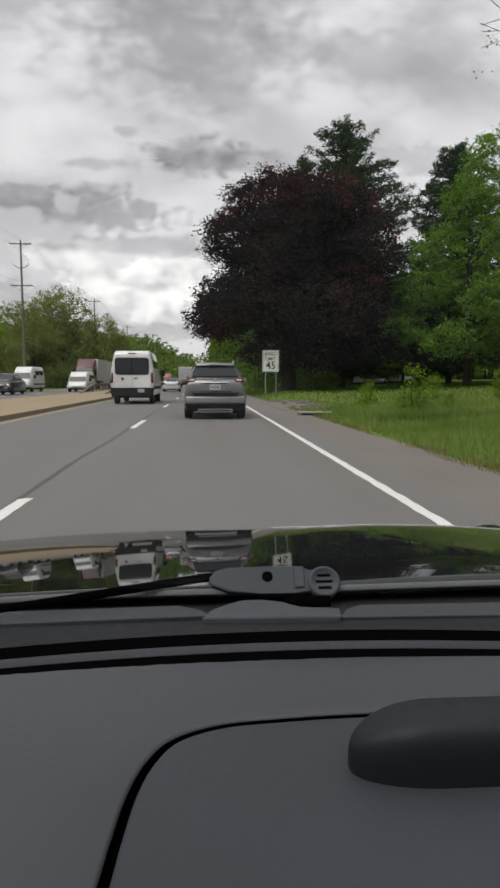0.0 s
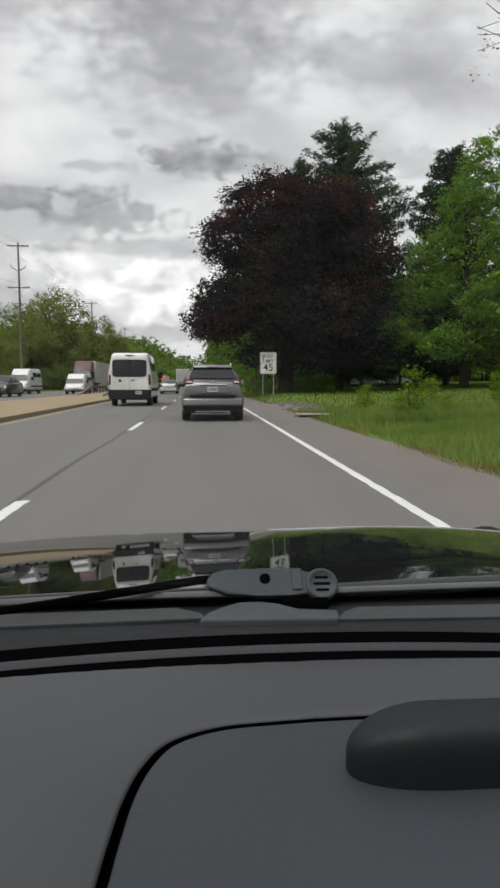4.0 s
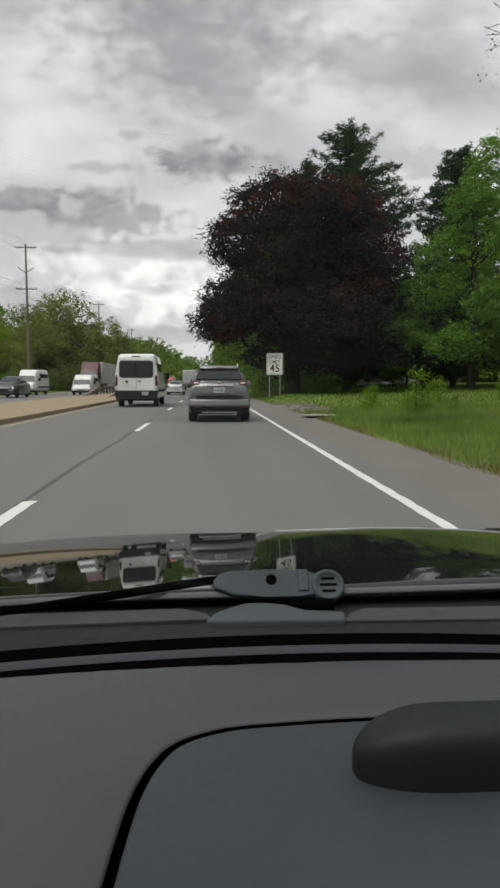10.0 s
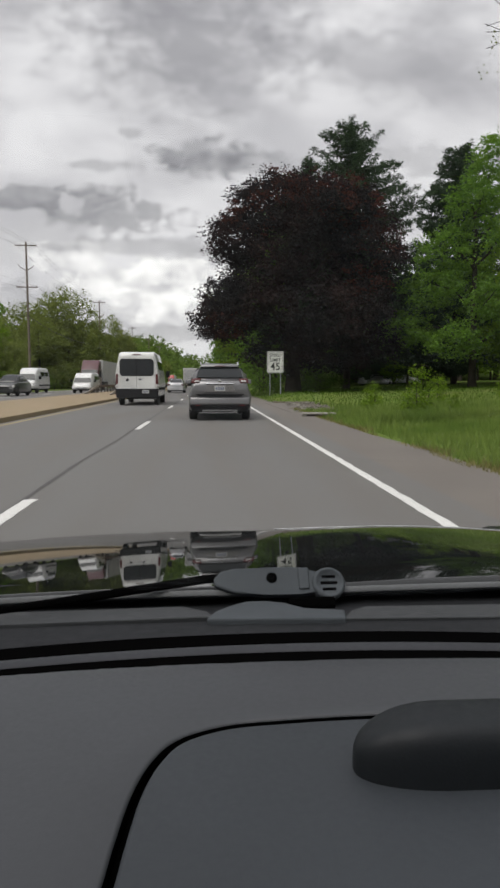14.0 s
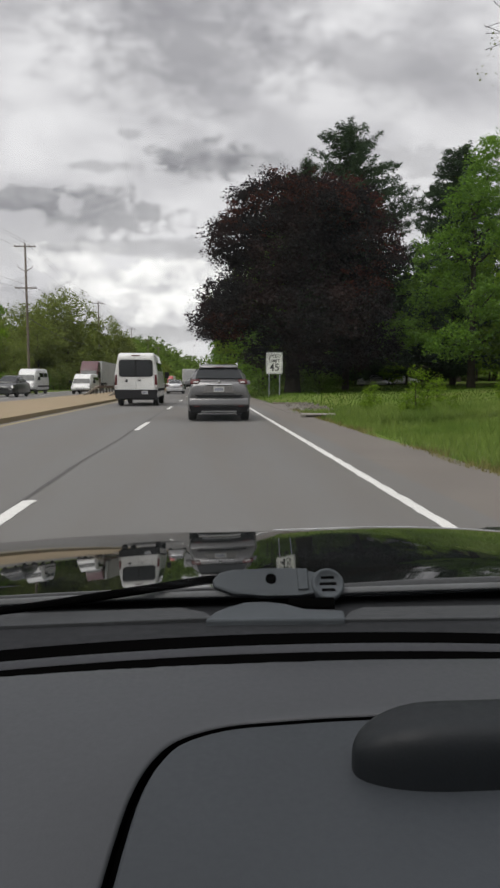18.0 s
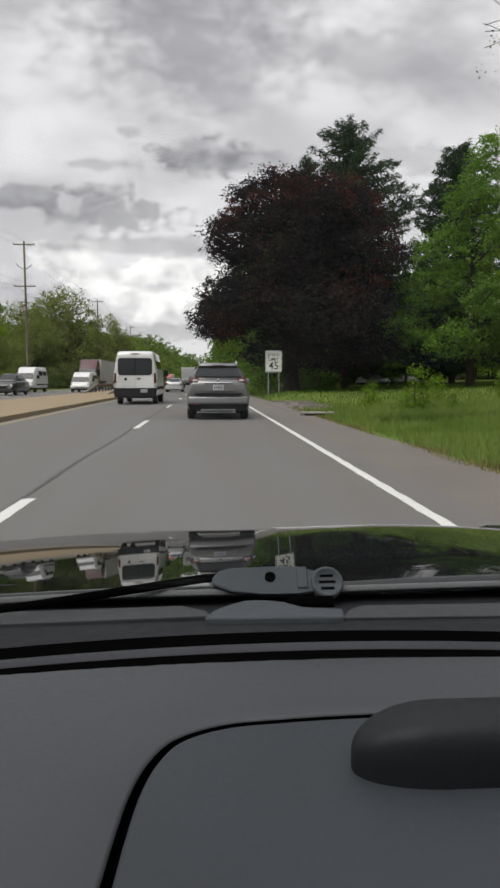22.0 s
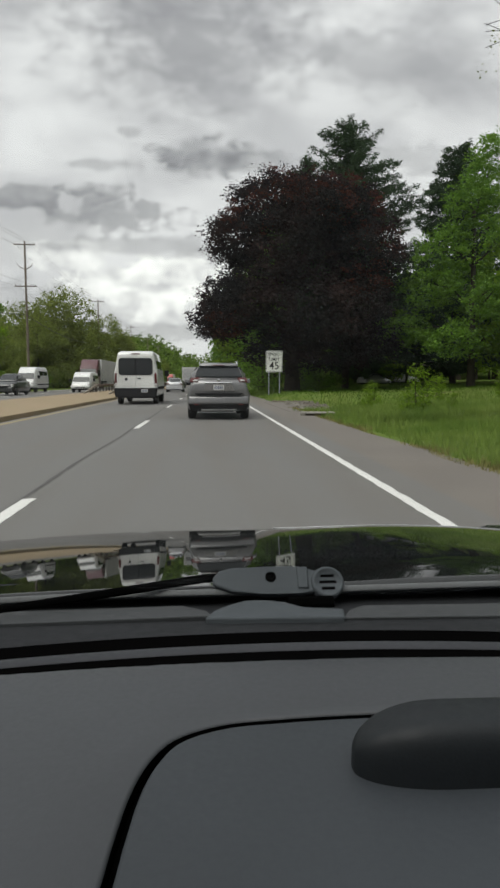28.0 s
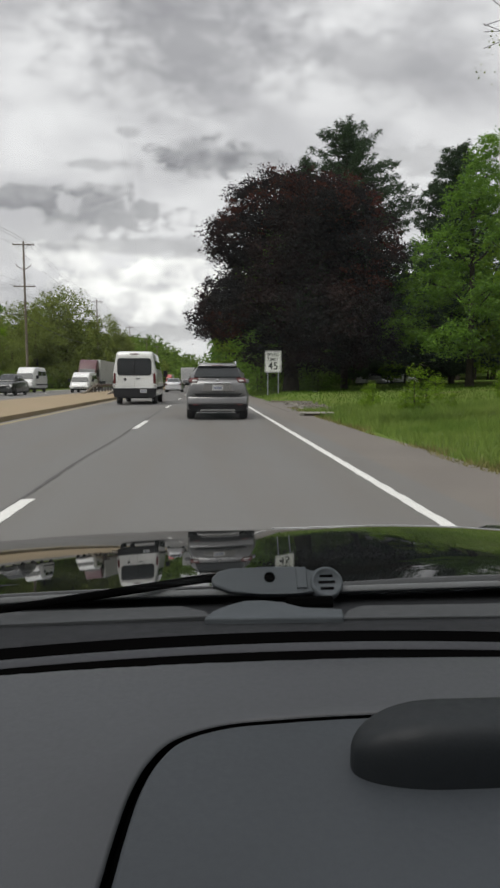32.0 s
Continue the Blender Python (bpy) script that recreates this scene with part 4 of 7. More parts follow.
# the outside of the car, its seats and wheels
SEATCLOTH = material("charcoal_seat_cloth", (0.045, 0.045, 0.048), (0.032, 0.032, 0.034), 0.95, 150, 4, 0.3, shine=0.1)
carpart("roof_panel", surface(lambda u, v: (-0.985 + 1.73 * u, -2.36 + 2.12 * v, 1.475 + 0.045 * math.sin(math.pi * u) ** 0.6 * (0.4 + 0.6 * math.sin(math.pi * v) ** 0.5)), span(0, 1, 16), span(0, 1, 16), 0.008), BLACKPAINT, None, "black painted roof", True)
tail = carpart("trunk", hexa((-0.98, 0.74, -3.02, -2.26, 0.34), (-0.93, 0.69, -2.92, -2.26, 0.98), 0.07, 3), BLACKPAINT, None, "", True)
carpart("rear_bumper", hexa((-0.97, 0.73, -3.10, -2.5, 0.30), (-0.96, 0.72, -3.08, -2.5, 0.58), 0.05), BLACKPAINT, tail, "", True)
rear_glass = bmesh.new()
vs = [rear_glass.verts.new(p) for p in ((-0.80, -2.80, 0.985), (0.56, -2.80, 0.985), (0.50, -2.32, 1.44), (-0.74, -2.32, 1.44), (-0.80, -2.77, 0.975), (0.56, -2.77, 0.975), (0.50, -2.29, 1.43), (-0.74, -2.29, 1.43))]
for f in ((0, 1, 2, 3), (7, 6, 5, 4), (0, 4, 5, 1), (1, 5, 6, 2), (2, 6, 7, 3), (3, 7, 4, 0)):
    rear_glass.faces.new([vs[i] for i in f])
carpart("rear_window", rear_glass, GLASS_DARK, None, "dark rear window")
for side in (-1, 1):
    xe = -0.12 + side * 0.87
    carpart("tail_lamp", hexa((xe - side * 0.16 - 0.14, xe - side * 0.16 + 0.14, -3.045, -2.8, 0.72), (xe - side * 0.18 - 0.13, xe - side * 0.18 + 0.13, -2.99, -2.75, 0.88), 0.02), LENS_RED, None, "red tail lamp")
    carpart("head_lamp", hexa((xe - side * 0.15 - 0.15, xe - side * 0.15 + 0.15, 1.52, 1.78, 0.50), (xe - side * 0.16 - 0.14, xe - side * 0.16 + 0.14, 1.45, 1.70, 0.64), 0.02), LENS_CLEAR, None, "clear head lamp")
    carpart("fender", hexa((xe - 0.06, xe + 0.03, 0.52, 1.70, 0.52), (xe - 0.07, xe + 0.02, 0.52, 1.58, 0.755), 0.03), BLACKPAINT, None, "", True)
    carpart("quarter_panel", hexa((xe - 0.06, xe + 0.03, -2.7, -1.85, 0.40), (xe - 0.06, xe + 0.02, -2.7, -1.85, 0.96), 0.03), BLACKPAINT, None, "", True)
    carpart("sill", hexa((xe - 0.08, xe + 0.03, -1.25, 0.85, 0.20), (xe - 0.08, xe + 0.03, -1.25, 0.85, 0.33), 0.02), TRIMBLACK)
    carpart("rear_pillar", prism([(-1.86, 0.94), (-1.86, 1.46), (-2.30, 1.46), (-2.72, 0.98)], "x", xe - 0.06 * side - 0.02, xe - 0.06 * side + 0.02), BLACKPAINT)
    carpart("door_pillar", prism([(-0.78, 0.92), (-0.70, 1.44), (-0.78, 1.44), (-0.88, 0.92)], "x", xe - 0.06 * side - 0.02, xe - 0.06 * side + 0.02), TRIMBLACK)
    mirror = carpart("mirror", hexa((xe + side * 0.16 - 0.09, xe + side * 0.16 + 0.09, 0.30, 0.42, 0.90), (xe + side * 0.15 - 0.08, xe + side * 0.15 + 0.08, 0.31, 0.40, 1.03), 0.03), BLACKPAINT, None, "black door mirror", True)
    carpart("mirror_glass", block(xe + side * 0.16 - 0.07, xe + side * 0.16 + 0.07, 0.292, 0.299, 0.915, 1.015, 0.002, 1), CHROME, mirror)
    carpart("door_handle", block(xe + side * 0.045 - 0.012, xe + side * 0.045 + 0.012, -0.72, -0.55, 0.80, 0.825, 0.006), BLACKPAINT)
    for yw in (1.10, -1.55):
        wheel(car, xe + 0.12 - side * 0.05, yw + 0.6, 0.33, 0.215)
    xs = -0.14 + side * 0.40
    seat = carpart("front_seat", hexa((xs - 0.25, xs + 0.25, -0.95, -0.42, 0.42), (xs - 0.24, xs + 0.24, -0.95, -0.40, 0.56), 0.05, 3), SEATCLOTH, None, "charcoal cloth front seat", True)
    carpart("backrest", hexa((xs - 0.24, xs + 0.24, -1.02, -0.88, 0.52), (xs - 0.20, xs + 0.20, -1.20, -1.09, 1.08), 0.05, 3), SEATCLOTH, seat, "", True)
    carpart("headrest", hexa((xs - 0.12, xs + 0.12, -1.23, -1.13, 1.12), (xs - 0.11, xs + 0.11, -1.26, -1.15, 1.29), 0.04, 3), SEATCLOTH, seat, "", True)
carpart("grille", hexa((-0.55, 0.31, 1.70, 1.79, 0.34), (-0.52, 0.28, 1.64, 1.72, 0.56), 0.02), TRIMBLACK, None, "dark front grille")
plate(car, 0.0, -3.10 + 0.6, 0.46)
ring = lathe([(0.175, -0.012), (0.19, -0.016), (0.203, -0.008), (0.203, 0.008), (0.19, 0.016), (0.175, 0.012)], 28, "y")
for v in ring.verts:
    v.co = Matrix.Translation((-0.56, 0.02, 0.84)) @ Matrix.Rotation(radians(-22), 4, "X") @ v.co
steer = carpart("steering_wheel", ring, TRIMBLACK, None, "black steering wheel", True)
carpart("steering_hub", hexa((-0.66, -0.46, 0.0, 0.05, 0.79), (-0.64, -0.48, 0.02, 0.07, 0.88), 0.02), TRIMBLACK, steer)


def suv(m):
    """A compact SUV; its rear stands at y = 0 and it faces +y."""
    t = thing("suv", m, "grey metallic compact SUV seen from behind in the lane", "car", "moving traffic")
    part("body", shell([(0.05, 0.38, 0.72, 0.78, 0.83), (0.0, 0.34, 0.98, 0.86, 0.83), (0.05, 0.32, 1.13, 0.885, 0.79), (0.15, 0.30, 1.205, 0.90, 0.77), (0.5, 0.30, 1.20, 0.915, 0.80), (2.6, 0.28, 1.12, 0.92, 0.82), (3.2, 0.28, 1.05, 0.91, 0.82), (4.2, 0.32, 0.94, 0.88, 0.74), (4.6, 0.40, 0.78, 0.76, 0.62)]), SUV_GREY, t, "", True)
    cab = part("cabin", shell([(0.12, 1.12, 1.20, 0.745, 0.73), (0.22, 1.10, 1.36, 0.755, 0.675), (0.37, 1.08, 1.575, 0.77, 0.575), (0.50, 1.05, 1.635, 0.79, 0.555), (1.0, 1.02, 1.68, 0.81, 0.56), (1.9, 1.0, 1.67, 0.82, 0.57), (2.5, 1.0, 1.56, 0.83, 0.57), (3.3, 0.98, 1.06, 0.80, 0.66)]), SUV_GREY, t, "", True)
    pane(cab, [(-0.685, 0.112, 1.235), (0.685, 0.112, 1.235), (0.635, 0.205, 1.40), (0.565, 0.305, 1.545), (-0.565, 0.305, 1.545), (-0.635, 0.205, 1.40)], 0.03, name="rear_window", label="dark rear window")
    part("rear_wiper", hexa((-0.02, 0.34, 0.112, 0.127, 1.262), (-0.02, 0.36, 0.122, 0.137, 1.287), 0.004), TRIMBLACK, cab)
    part("spoiler", hexa((-0.565, 0.565, 0.20, 0.52, 1.555), (-0.545, 0.545, 0.24, 0.60, 1.625), 0.025, 3), SUV_GREY, cab, "grey roof spoiler", True)
    part("brake_lamp", block(-0.16, 0.16, 0.195, 0.24, 1.572, 1.590, 0.005), LENS_RED, cab, "slim high brake lamp")
    for s in (-1, 1):
        part("roof_rail", hexa((s * 0.55 - 0.02, s * 0.55 + 0.02, 0.46, 2.1, 1.63), (s * 0.545 - 0.014, s * 0.545 + 0.014, 0.60, 2.0, 1.72), 0.012), CHROME, cab, "silver roof rail")
        pane(cab, [(s * 0.845, 0.55, 1.17), (s * 0.855, 2.9, 1.13), (s * 0.665, 2.3, 1.50), (s * 0.63, 0.72, 1.54)], 0.02 * s, name="side_window")
        lamp = part("tail_lamp", hexa((s * 0.715 - 0.125, s * 0.715 + 0.125, 0.015, 0.30, 1.085), (s * 0.675 - 0.13, s * 0.675 + 0.13, 0.075, 0.36, 1.225), 0.03, 3), LENS_RED, t, "red wedge tail lamp", True)
        part("clear_lens", hexa((s * 0.68 - 0.07, s * 0.68 + 0.09, 0.006, 0.10, 1.12), (s * 0.665 - 0.05, s * 0.665 + 0.08, 0.028, 0.12, 1.17), 0.012), LENS_CLEAR, lamp, "clear reversing lens")
        part("bumper_reflector", block(s * 0.64 - 0.07, s * 0.64 + 0.07, -0.062, 0.0, 0.43, 0.46, 0.006), LENS_RED, t)
        part("mirror", hexa((s * 0.99 - 0.10, s * 0.99 + 0.10, 2.58, 2.72, 1.06), (s * 0.98 - 0.09, s * 0.98 + 0.09, 2.60, 2.72, 1.20), 0.03), SUV_GREY, t)
        for y in (0.86, 3.66):
            wheel(t, s * 0.79, y, 0.36, 0.24)
    part("bumper", hexa((-0.80, 0.80, 0.0, 0.3, 0.24), (-0.87, 0.87, -0.045, 0.3, 0.47), 0.035, 3), TRIMBLACK, t, "black lower bumper")
    part("bumper_cover", hexa((-0.885, 0.885, -0.058, 0.3, 0.455), (-0.87, 0.87, -0.005, 0.3, 0.69), 0.05, 3), SUV_GREY, t, "grey painted bumper", True)
    part("skid_plate", hexa((-0.52, 0.52, -0.02, 0.25, 0.265), (-0.50, 0.50, -0.052, 0.25, 0.315), 0.015), SILVER, t, "silver skid plate")
    part("plate_recess", prism([(-0.47, 0.83), (0.47, 0.83), (0.36, 1.055), (-0.36, 1.055)], "y", -0.014, 0.05, 0.012), SUV_PANEL, t, "paler panel round the plate")
    # the recess's top shadow, made as a black strip
    part("recess_shadow", hexa((-0.37, 0.37, -0.02, 0.05, 1.045), (-0.36, 0.36, -0.004, 0.05, 1.068), 0.004), TRIMBLACK, t, "black strip standing for the shadow over the plate")
    part("chrome_strip", hexa((-0.40, 0.40, -0.020, 0.05, 1.068), (-0.39, 0.39, -0.006, 0.05, 1.088), 0.006), SILVER, t, "chrome tailgate strip")
    part("tailgate_groove", prism([(-0.60, 0.70), (0.60, 0.70), (0.71, 0.775), (-0.71, 0.775)], "y", -0.022, 0.04, 0.005), TRIMBLACK, t, "dark tailgate gap")
    plate(t, 0, -0.016, 0.935)
    part("badge", lathe([(0.002, 0.02), (0.045, 0.03), (0.045, 0.045), (0.002, 0.06)], 16, "y"), CHROME, t, "round chrome badge").location = (0, 0.01, 1.15)
    part("exhaust", lathe([(0.028, -0.02), (0.035, -0.02), (0.035, 0.3), (0.028, 0.3)], 12, "y"), CHROME, t, "short exhaust pipe").location = (0.45, 0.0, 0.25)
    part("underbody", block(-0.8, 0.8, 0.2, 4.3, 0.24, 0.42, 0.03), TRIMBLACK, t)
    return t


def cargo_van(m):
    """A tall panel van; its rear stands at y = 0 and it faces +y."""
    t = thing("cargo_van", m, "white high-roof cargo van with dark rear windows in the passing lane", "van", "moving traffic")
    part("body", shell([(0.0, 0.62, 2.36, 0.95, 0.80), (0.04, 0.52, 2.46, 1.0, 0.84), (0.14, 0.46, 2.53, 1.025, 0.85), (0.6, 0.42, 2.57, 1.03, 0.855), (3.8, 0.42, 2.54, 1.03, 0.85), (4.3, 0.42, 2.36, 1.03, 0.82), (4.75, 0.44, 1.95, 1.02, 0.80), (5.15, 0.46, 1.32, 1.0, 0.86), (5.7, 0.50, 1.12, 0.94, 0.78), (5.9, 0.55, 0.9, 0.85, 0.7)]), VAN_WHITE, t, "", True)
    for s in (-1, 1):
        door = part("rear_door", hexa((min(s * 0.012, s * 0.90), max(s * 0.012, s * 0.90), -0.035, 0.03, 0.78), (min(s * 0.012, s * 0.80), max(s * 0.012, s * 0.80), -0.012, 0.05, 2.34), 0.02), VAN_WHITE, t, "white rear door")
        pts = rounded(0.022, 0.785, 1.43, 2.20, 0.13)
        pane(door, [(s * x, -0.030 + 0.014 * (z - 1.5), z) for x, z in (pts if s > 0 else pts[::-1])], 0.02, name="rear_window", label="dark rear door window")
        part("tail_lamp", hexa((s * 0.955 - 0.06, s * 0.955 + 0.06, -0.02, 0.12, 1.02), (s * 0.935 - 0.05, s * 0.935 + 0.05, -0.005, 0.12, 1.52), 0.02), LENS_RED, t, "tall red tail lamp")
        part("marker_lamp", block(s * 0.99 - 0.05, s * 0.99 + 0.05, -0.05, 0.02, 0.86, 0.96, 0.02), LENS_CLEAR, t)
        part("mirror", hexa((s * 1.18 - 0.12, s * 1.18 + 0.12, 4.55, 4.70, 1.38), (s * 1.18 - 0.11, s * 1.18 + 0.11, 4.57, 4.70, 1.72), 0.03), TRIMBLACK, t)
        part("side_moulding", block(s * 1.04 - 0.015, s * 1.04 + 0.015, 0.2, 4.6, 0.72, 0.86, 0.01), TRIMBLACK, t)
        pane(t, [(s * 0.985, 0.5, 1.55), (s * 0.985, 1.9, 1.55), (s * 0.93, 1.9, 2.12), (s * 0.93, 0.5, 2.12)], 0.03 * s, name="side_window")
        pane(t, [(s * 0.985, 2.1, 1.55), (s * 0.985, 3.5, 1.55), (s * 0.93, 3.5, 2.12), (s * 0.93, 2.1, 2.12)], 0.03 * s, name="side_window")
        for y in (1.05, 4.75):
            wheel(t, s * 0.86, y, 0.36, 0.24)
        part("head_lamp", hexa((s * 0.74 - 0.16, s * 0.74 + 0.14, 5.62, 5.86, 0.78), (s * 0.72 - 0.14, s * 0.72 + 0.12, 5.45, 5.74, 1.06), 0.02), LENS_CLEAR, t)
    pane(t, [(0.84, 5.16, 1.36), (-0.84, 5.16, 1.36), (-0.76, 4.80, 1.92), (0.76, 4.80, 1.92)], 0.03, name="windshield")
    part("window_surround", prism(rounded(-0.81, 0.81, 1.405, 2.225, 0.15), "y", -0.036, -0.002), TRIMBLACK, t, "black frame round the rear glass")
    part("grille", hexa((-0.5, 0.5, 5.80, 5.93, 0.62), (-0.5, 0.5, 5.66, 5.80, 0.95), 0.02), TRIMBLACK, t)
    part("bumper", hexa((-0.98, 0.98, -0.12, 0.15, 0.36), (-1.03, 1.03, -0.10, 0.15, 0.80), 0.04, 3), TRIMBLACK, t, "black step bumper")
    part("door_handle", block(0.08, 0.24, -0.06, -0.01, 1.22, 1.27, 0.01), TRIMBLACK, t)
    part("badge", lathe([(0.002, -0.03), (0.07, -0.025), (0.07, 0.0), (0.002, 0.01)], 16, "y"), TRIMBLACK, t).location = (-0.45, -0.015, 1.22)
    part("top_lamp", block(-0.20, 0.20, -0.01, 0.06, 2.40, 2.45, 0.015), LENS_RED, t, "high brake lamp")
    plate(t, 0.42, -0.105, 0.66)
    part("axle", lathe([(0.06, -0.8), (0.06, 0.8)], 10, "x"), TRIMBLACK, t).location = (0, 1.05, 0.34)
    part("underbody", block(-0.85, 0.85, 0.3, 5.4, 0.32, 0.5, 0.03), TRIMBLACK, t)
    return t


def sedan(m, paint, label, group="moving traffic"):
    t = thing("sedan", m, label, "car", group)
    part("body", shell([(0.0, 0.42, 0.80, 0.74, 0.70), (0.06, 0.34, 0.98, 0.86, 0.76), (0.6, 0.26, 1.02, 0.90, 0.80), (1.4, 0.24, 0.98, 0.91, 0.84), (3.3, 0.24, 0.94, 0.91, 0.84), (4.3, 0.28, 0.84, 0.86, 0.72), (4.72, 0.36, 0.68, 0.72, 0.60)]), paint, t, "", True)
    cab = part("cabin", shell([(0.55, 0.95, 1.02, 0.74, 0.70), (1.1, 0.92, 1.32, 0.80, 0.60), (1.6, 0.92, 1.43, 0.80, 0.57), (2.3, 0.92, 1.43, 0.80, 0.57), (2.8, 0.92, 1.30, 0.80, 0.60), (3.5, 0.90, 0.95, 0.74, 0.68)]), paint, t, "", True)
    pane(cab, [(-0.62, 0.62, 1.05), (0.62, 0.62, 1.05), (0.50, 1.18, 1.37), (-0.50, 1.18, 1.37)], 0.03, name="rear_window")
    pane(cab, [(0.66, 3.36, 1.01), (-0.66, 3.36, 1.01), (-0.52, 2.66, 1.37), (0.52, 2.66, 1.37)], 0.03, name="front_window")
    for s in (-1, 1):
        pane(cab, [(s * 0.80, 0.95, 1.03), (s * 0.80, 3.15, 1.0), (s * 0.625, 2.6, 1.34), (s * 0.62, 1.35, 1.36)], 0.02 * s, name="side_window")
        part("tail_lamp", hexa((s * 0.66 - 0.17, s * 0.66 + 0.15, -0.005, 0.2, 0.74), (s * 0.66 - 0.15, s * 0.64 + 0.13, 0.02, 0.2, 0.90), 0.02), LENS_RED, t, "red tail lamp")
        part("head_lamp", hexa((s * 0.64 - 0.18, s * 0.64 + 0.16, 4.35, 4.62, 0.58), (s * 0.62 - 0.16, s * 0.62 + 0.16, 4.2, 4.55, 0.74), 0.02), LENS_CLEAR, t, "clear head lamp")
        part("mirror", hexa((s * 0.98 - 0.09, s * 0.98 + 0.09, 3.0, 3.12, 0.95), (s * 0.98 - 0.08, s * 0.98 + 0.08, 3.0, 3.12, 1.07), 0.025), paint, t)
        for y in (0.95, 3.75):
            wheel(t, s * 0.79, y, 0.325, 0.21)
    part("bumper", hexa((-0.80, 0.80, -0.05, 0.2, 0.28), (-0.84, 0.84, -0.03, 0.2, 0.58), 0.04), paint, t)
    part("front_bumper", hexa((-0.80, 0.80, 4.5, 4.78, 0.24), (-0.78, 0.78, 4.5, 4.74, 0.55), 0.04), paint, t)
    part("grille", hexa((-0.42, 0.42, 4.68, 4.77, 0.46), (-0.46, 0.46, 4.64, 4.74, 0.64), 0.01), TRIMBLACK, t, "dark front grille")
    plate(t, 0, -0.035, 0.66)
    part("underbody", block(-0.75, 0.75, 0.2, 4.5, 0.18, 0.34, 0.03), TRIMBLACK, t)
    return t


def semi_truck(m, paint, label):
    """A tractor with a box trailer; its nose stands at y = 0 and it faces -y."""
    t = thing("semi_truck", m, label, "truck", "moving traffic")
    cab = part("cab", hexa((-1.2, 1.2, 1.1, 3.9, 0.7), (-1.15, 1.15, 1.7, 3.9, 2.85), 0.10, 3), paint, t, "", True)
    part("roof_fairing", hexa((-1.15, 1.15, 1.7, 4.0, 2.80), (-1.12, 1.12, 2.9, 4.0, 4.0), 0.14, 3), paint, cab, "curved roof fairing", True)
    part("engine_hood", hexa((-1.0, 1.0, 0.05, 1.4, 0.65), (-0.85, 0.85, 0.15, 1.4, 1.72), 0.12, 3), paint, t, "", True)
    part("grille", hexa((-0.55, 0.55, -0.02, 0.1, 0.85), (-0.50, 0.50, 0.10, 0.2, 1.6), 0.03), TRIMBLACK, t, "dark grille")
    part("bumper", hexa((-1.2, 1.2, -0.08, 0.4, 0.32), (-1.2, 1.2, -0.05, 0.4, 0.72), 0.04), TRIMBLACK, t, "dark bumper")
    pane(cab, [(1.02, 1.17, 1.85), (-1.02, 1.17, 1.85), (-1.0, 1.62, 2.72), (1.0, 1.62, 2.72)][::-1], -0.04, name="windshield")
    for s in (-1, 1):
        pane(cab, [(s * 1.19, 1.75, 1.85), (s * 1.19, 2.9, 1.85), (s * 1.165, 2.9, 2.6), (s * 1.165, 1.95, 2.6)], 0.03 * s, name="side_window")
        part("mirror", block(s * 1.42 - 0.10, s * 1.42 + 0.10, 1.45, 1.60, 1.75, 2.6, 0.03), TRIMBLACK, t)
        part("head_lamp", hexa((s * 0.86 - 0.15, s * 0.86 + 0.15, 0.02, 0.3, 0.85), (s * 0.84 - 0.14, s * 0.84 + 0.14, 0.1, 0.35, 1.10), 0.03), LENS_CLEAR, t)
        part("exhaust_stack", lathe([(0.07, 1.0), (0.08, 1.1), (0.08, 3.6), (0.06, 3.8)], 12), CHROME, t).location = (s * 1.05, 4.15, 0)
        for y in (0.95, 4.6, 5.8, 17.4, 18.6):
            wheel(t, s * 1.05, y, 0.5, 0.32)
    part("chassis", block(-0.5, 0.5, 0.5, 6.5, 0.6, 0.95, 0.03), TRIMBLACK, t)
    box = part("trailer", block(-1.28, 1.28, 4.7, 19.6, 1.15, 4.05, 0.04), TRAILER, t, "pale grey box trailer")
    for k in range(14):
        for s in (-1, 1):
            part("side_rib", block(s * 1.285 - 0.006, s * 1.285 + 0.006, 5.2 + k * 1.02, 5.26 + k * 1.02, 1.2, 4.0), TRAILER, box)
    part("trailer_skirt", block(-1.25, 1.25, 9.0, 15.5, 0.55, 1.15, 0.02), TRAILER, t)
    part("trailer_frame", block(-1.2, 1.2, 4.8, 19.5, 1.0, 1.16, 0.02), TRIMBLACK, t)
    return t


def box_truck(m):
    """A small box truck; its rear stands at y = 0 and it faces +y."""
    t = thing("box_truck", m, "grey box truck seen from behind far along the road", "truck", "moving traffic")
    box = part("cargo_box", block(-1.15, 1.15, 0.0, 5.2, 0.95, 3.35, 0.04), TRAILER, t, "dull grey cargo box")
    part("roller_door", block(-1.0, 1.0, -0.03, 0.01, 1.05, 3.15, 0.01), SILVER, box, "grey roller door")
    part("cab", hexa((-1.0, 1.0, 5.3, 7.2, 0.55), (-0.92, 0.92, 5.3, 6.6, 2.35), 0.10), VAN_WHITE, t, "white cab", True)
    part("bumper", block(-1.1, 1.1, -0.12, 0.0, 0.50, 0.68, 0.02), TRIMBLACK, t)
    part("chassis", block(-0.5, 0.5, 0.1, 6.6, 0.55, 0.95, 0.02), TRIMBLACK, t)
    for s in (-1, 1):
        part("tail_lamp", block(s * 0.98 - 0.08, s * 0.98 + 0.08, -0.05, 0.0, 0.75, 0.90, 0.01), LENS_RED, t, "red tail lamp")
        for y in (1.2, 5.9):
            wheel(t, s * 0.92, y, 0.42, 0.28)
    return t


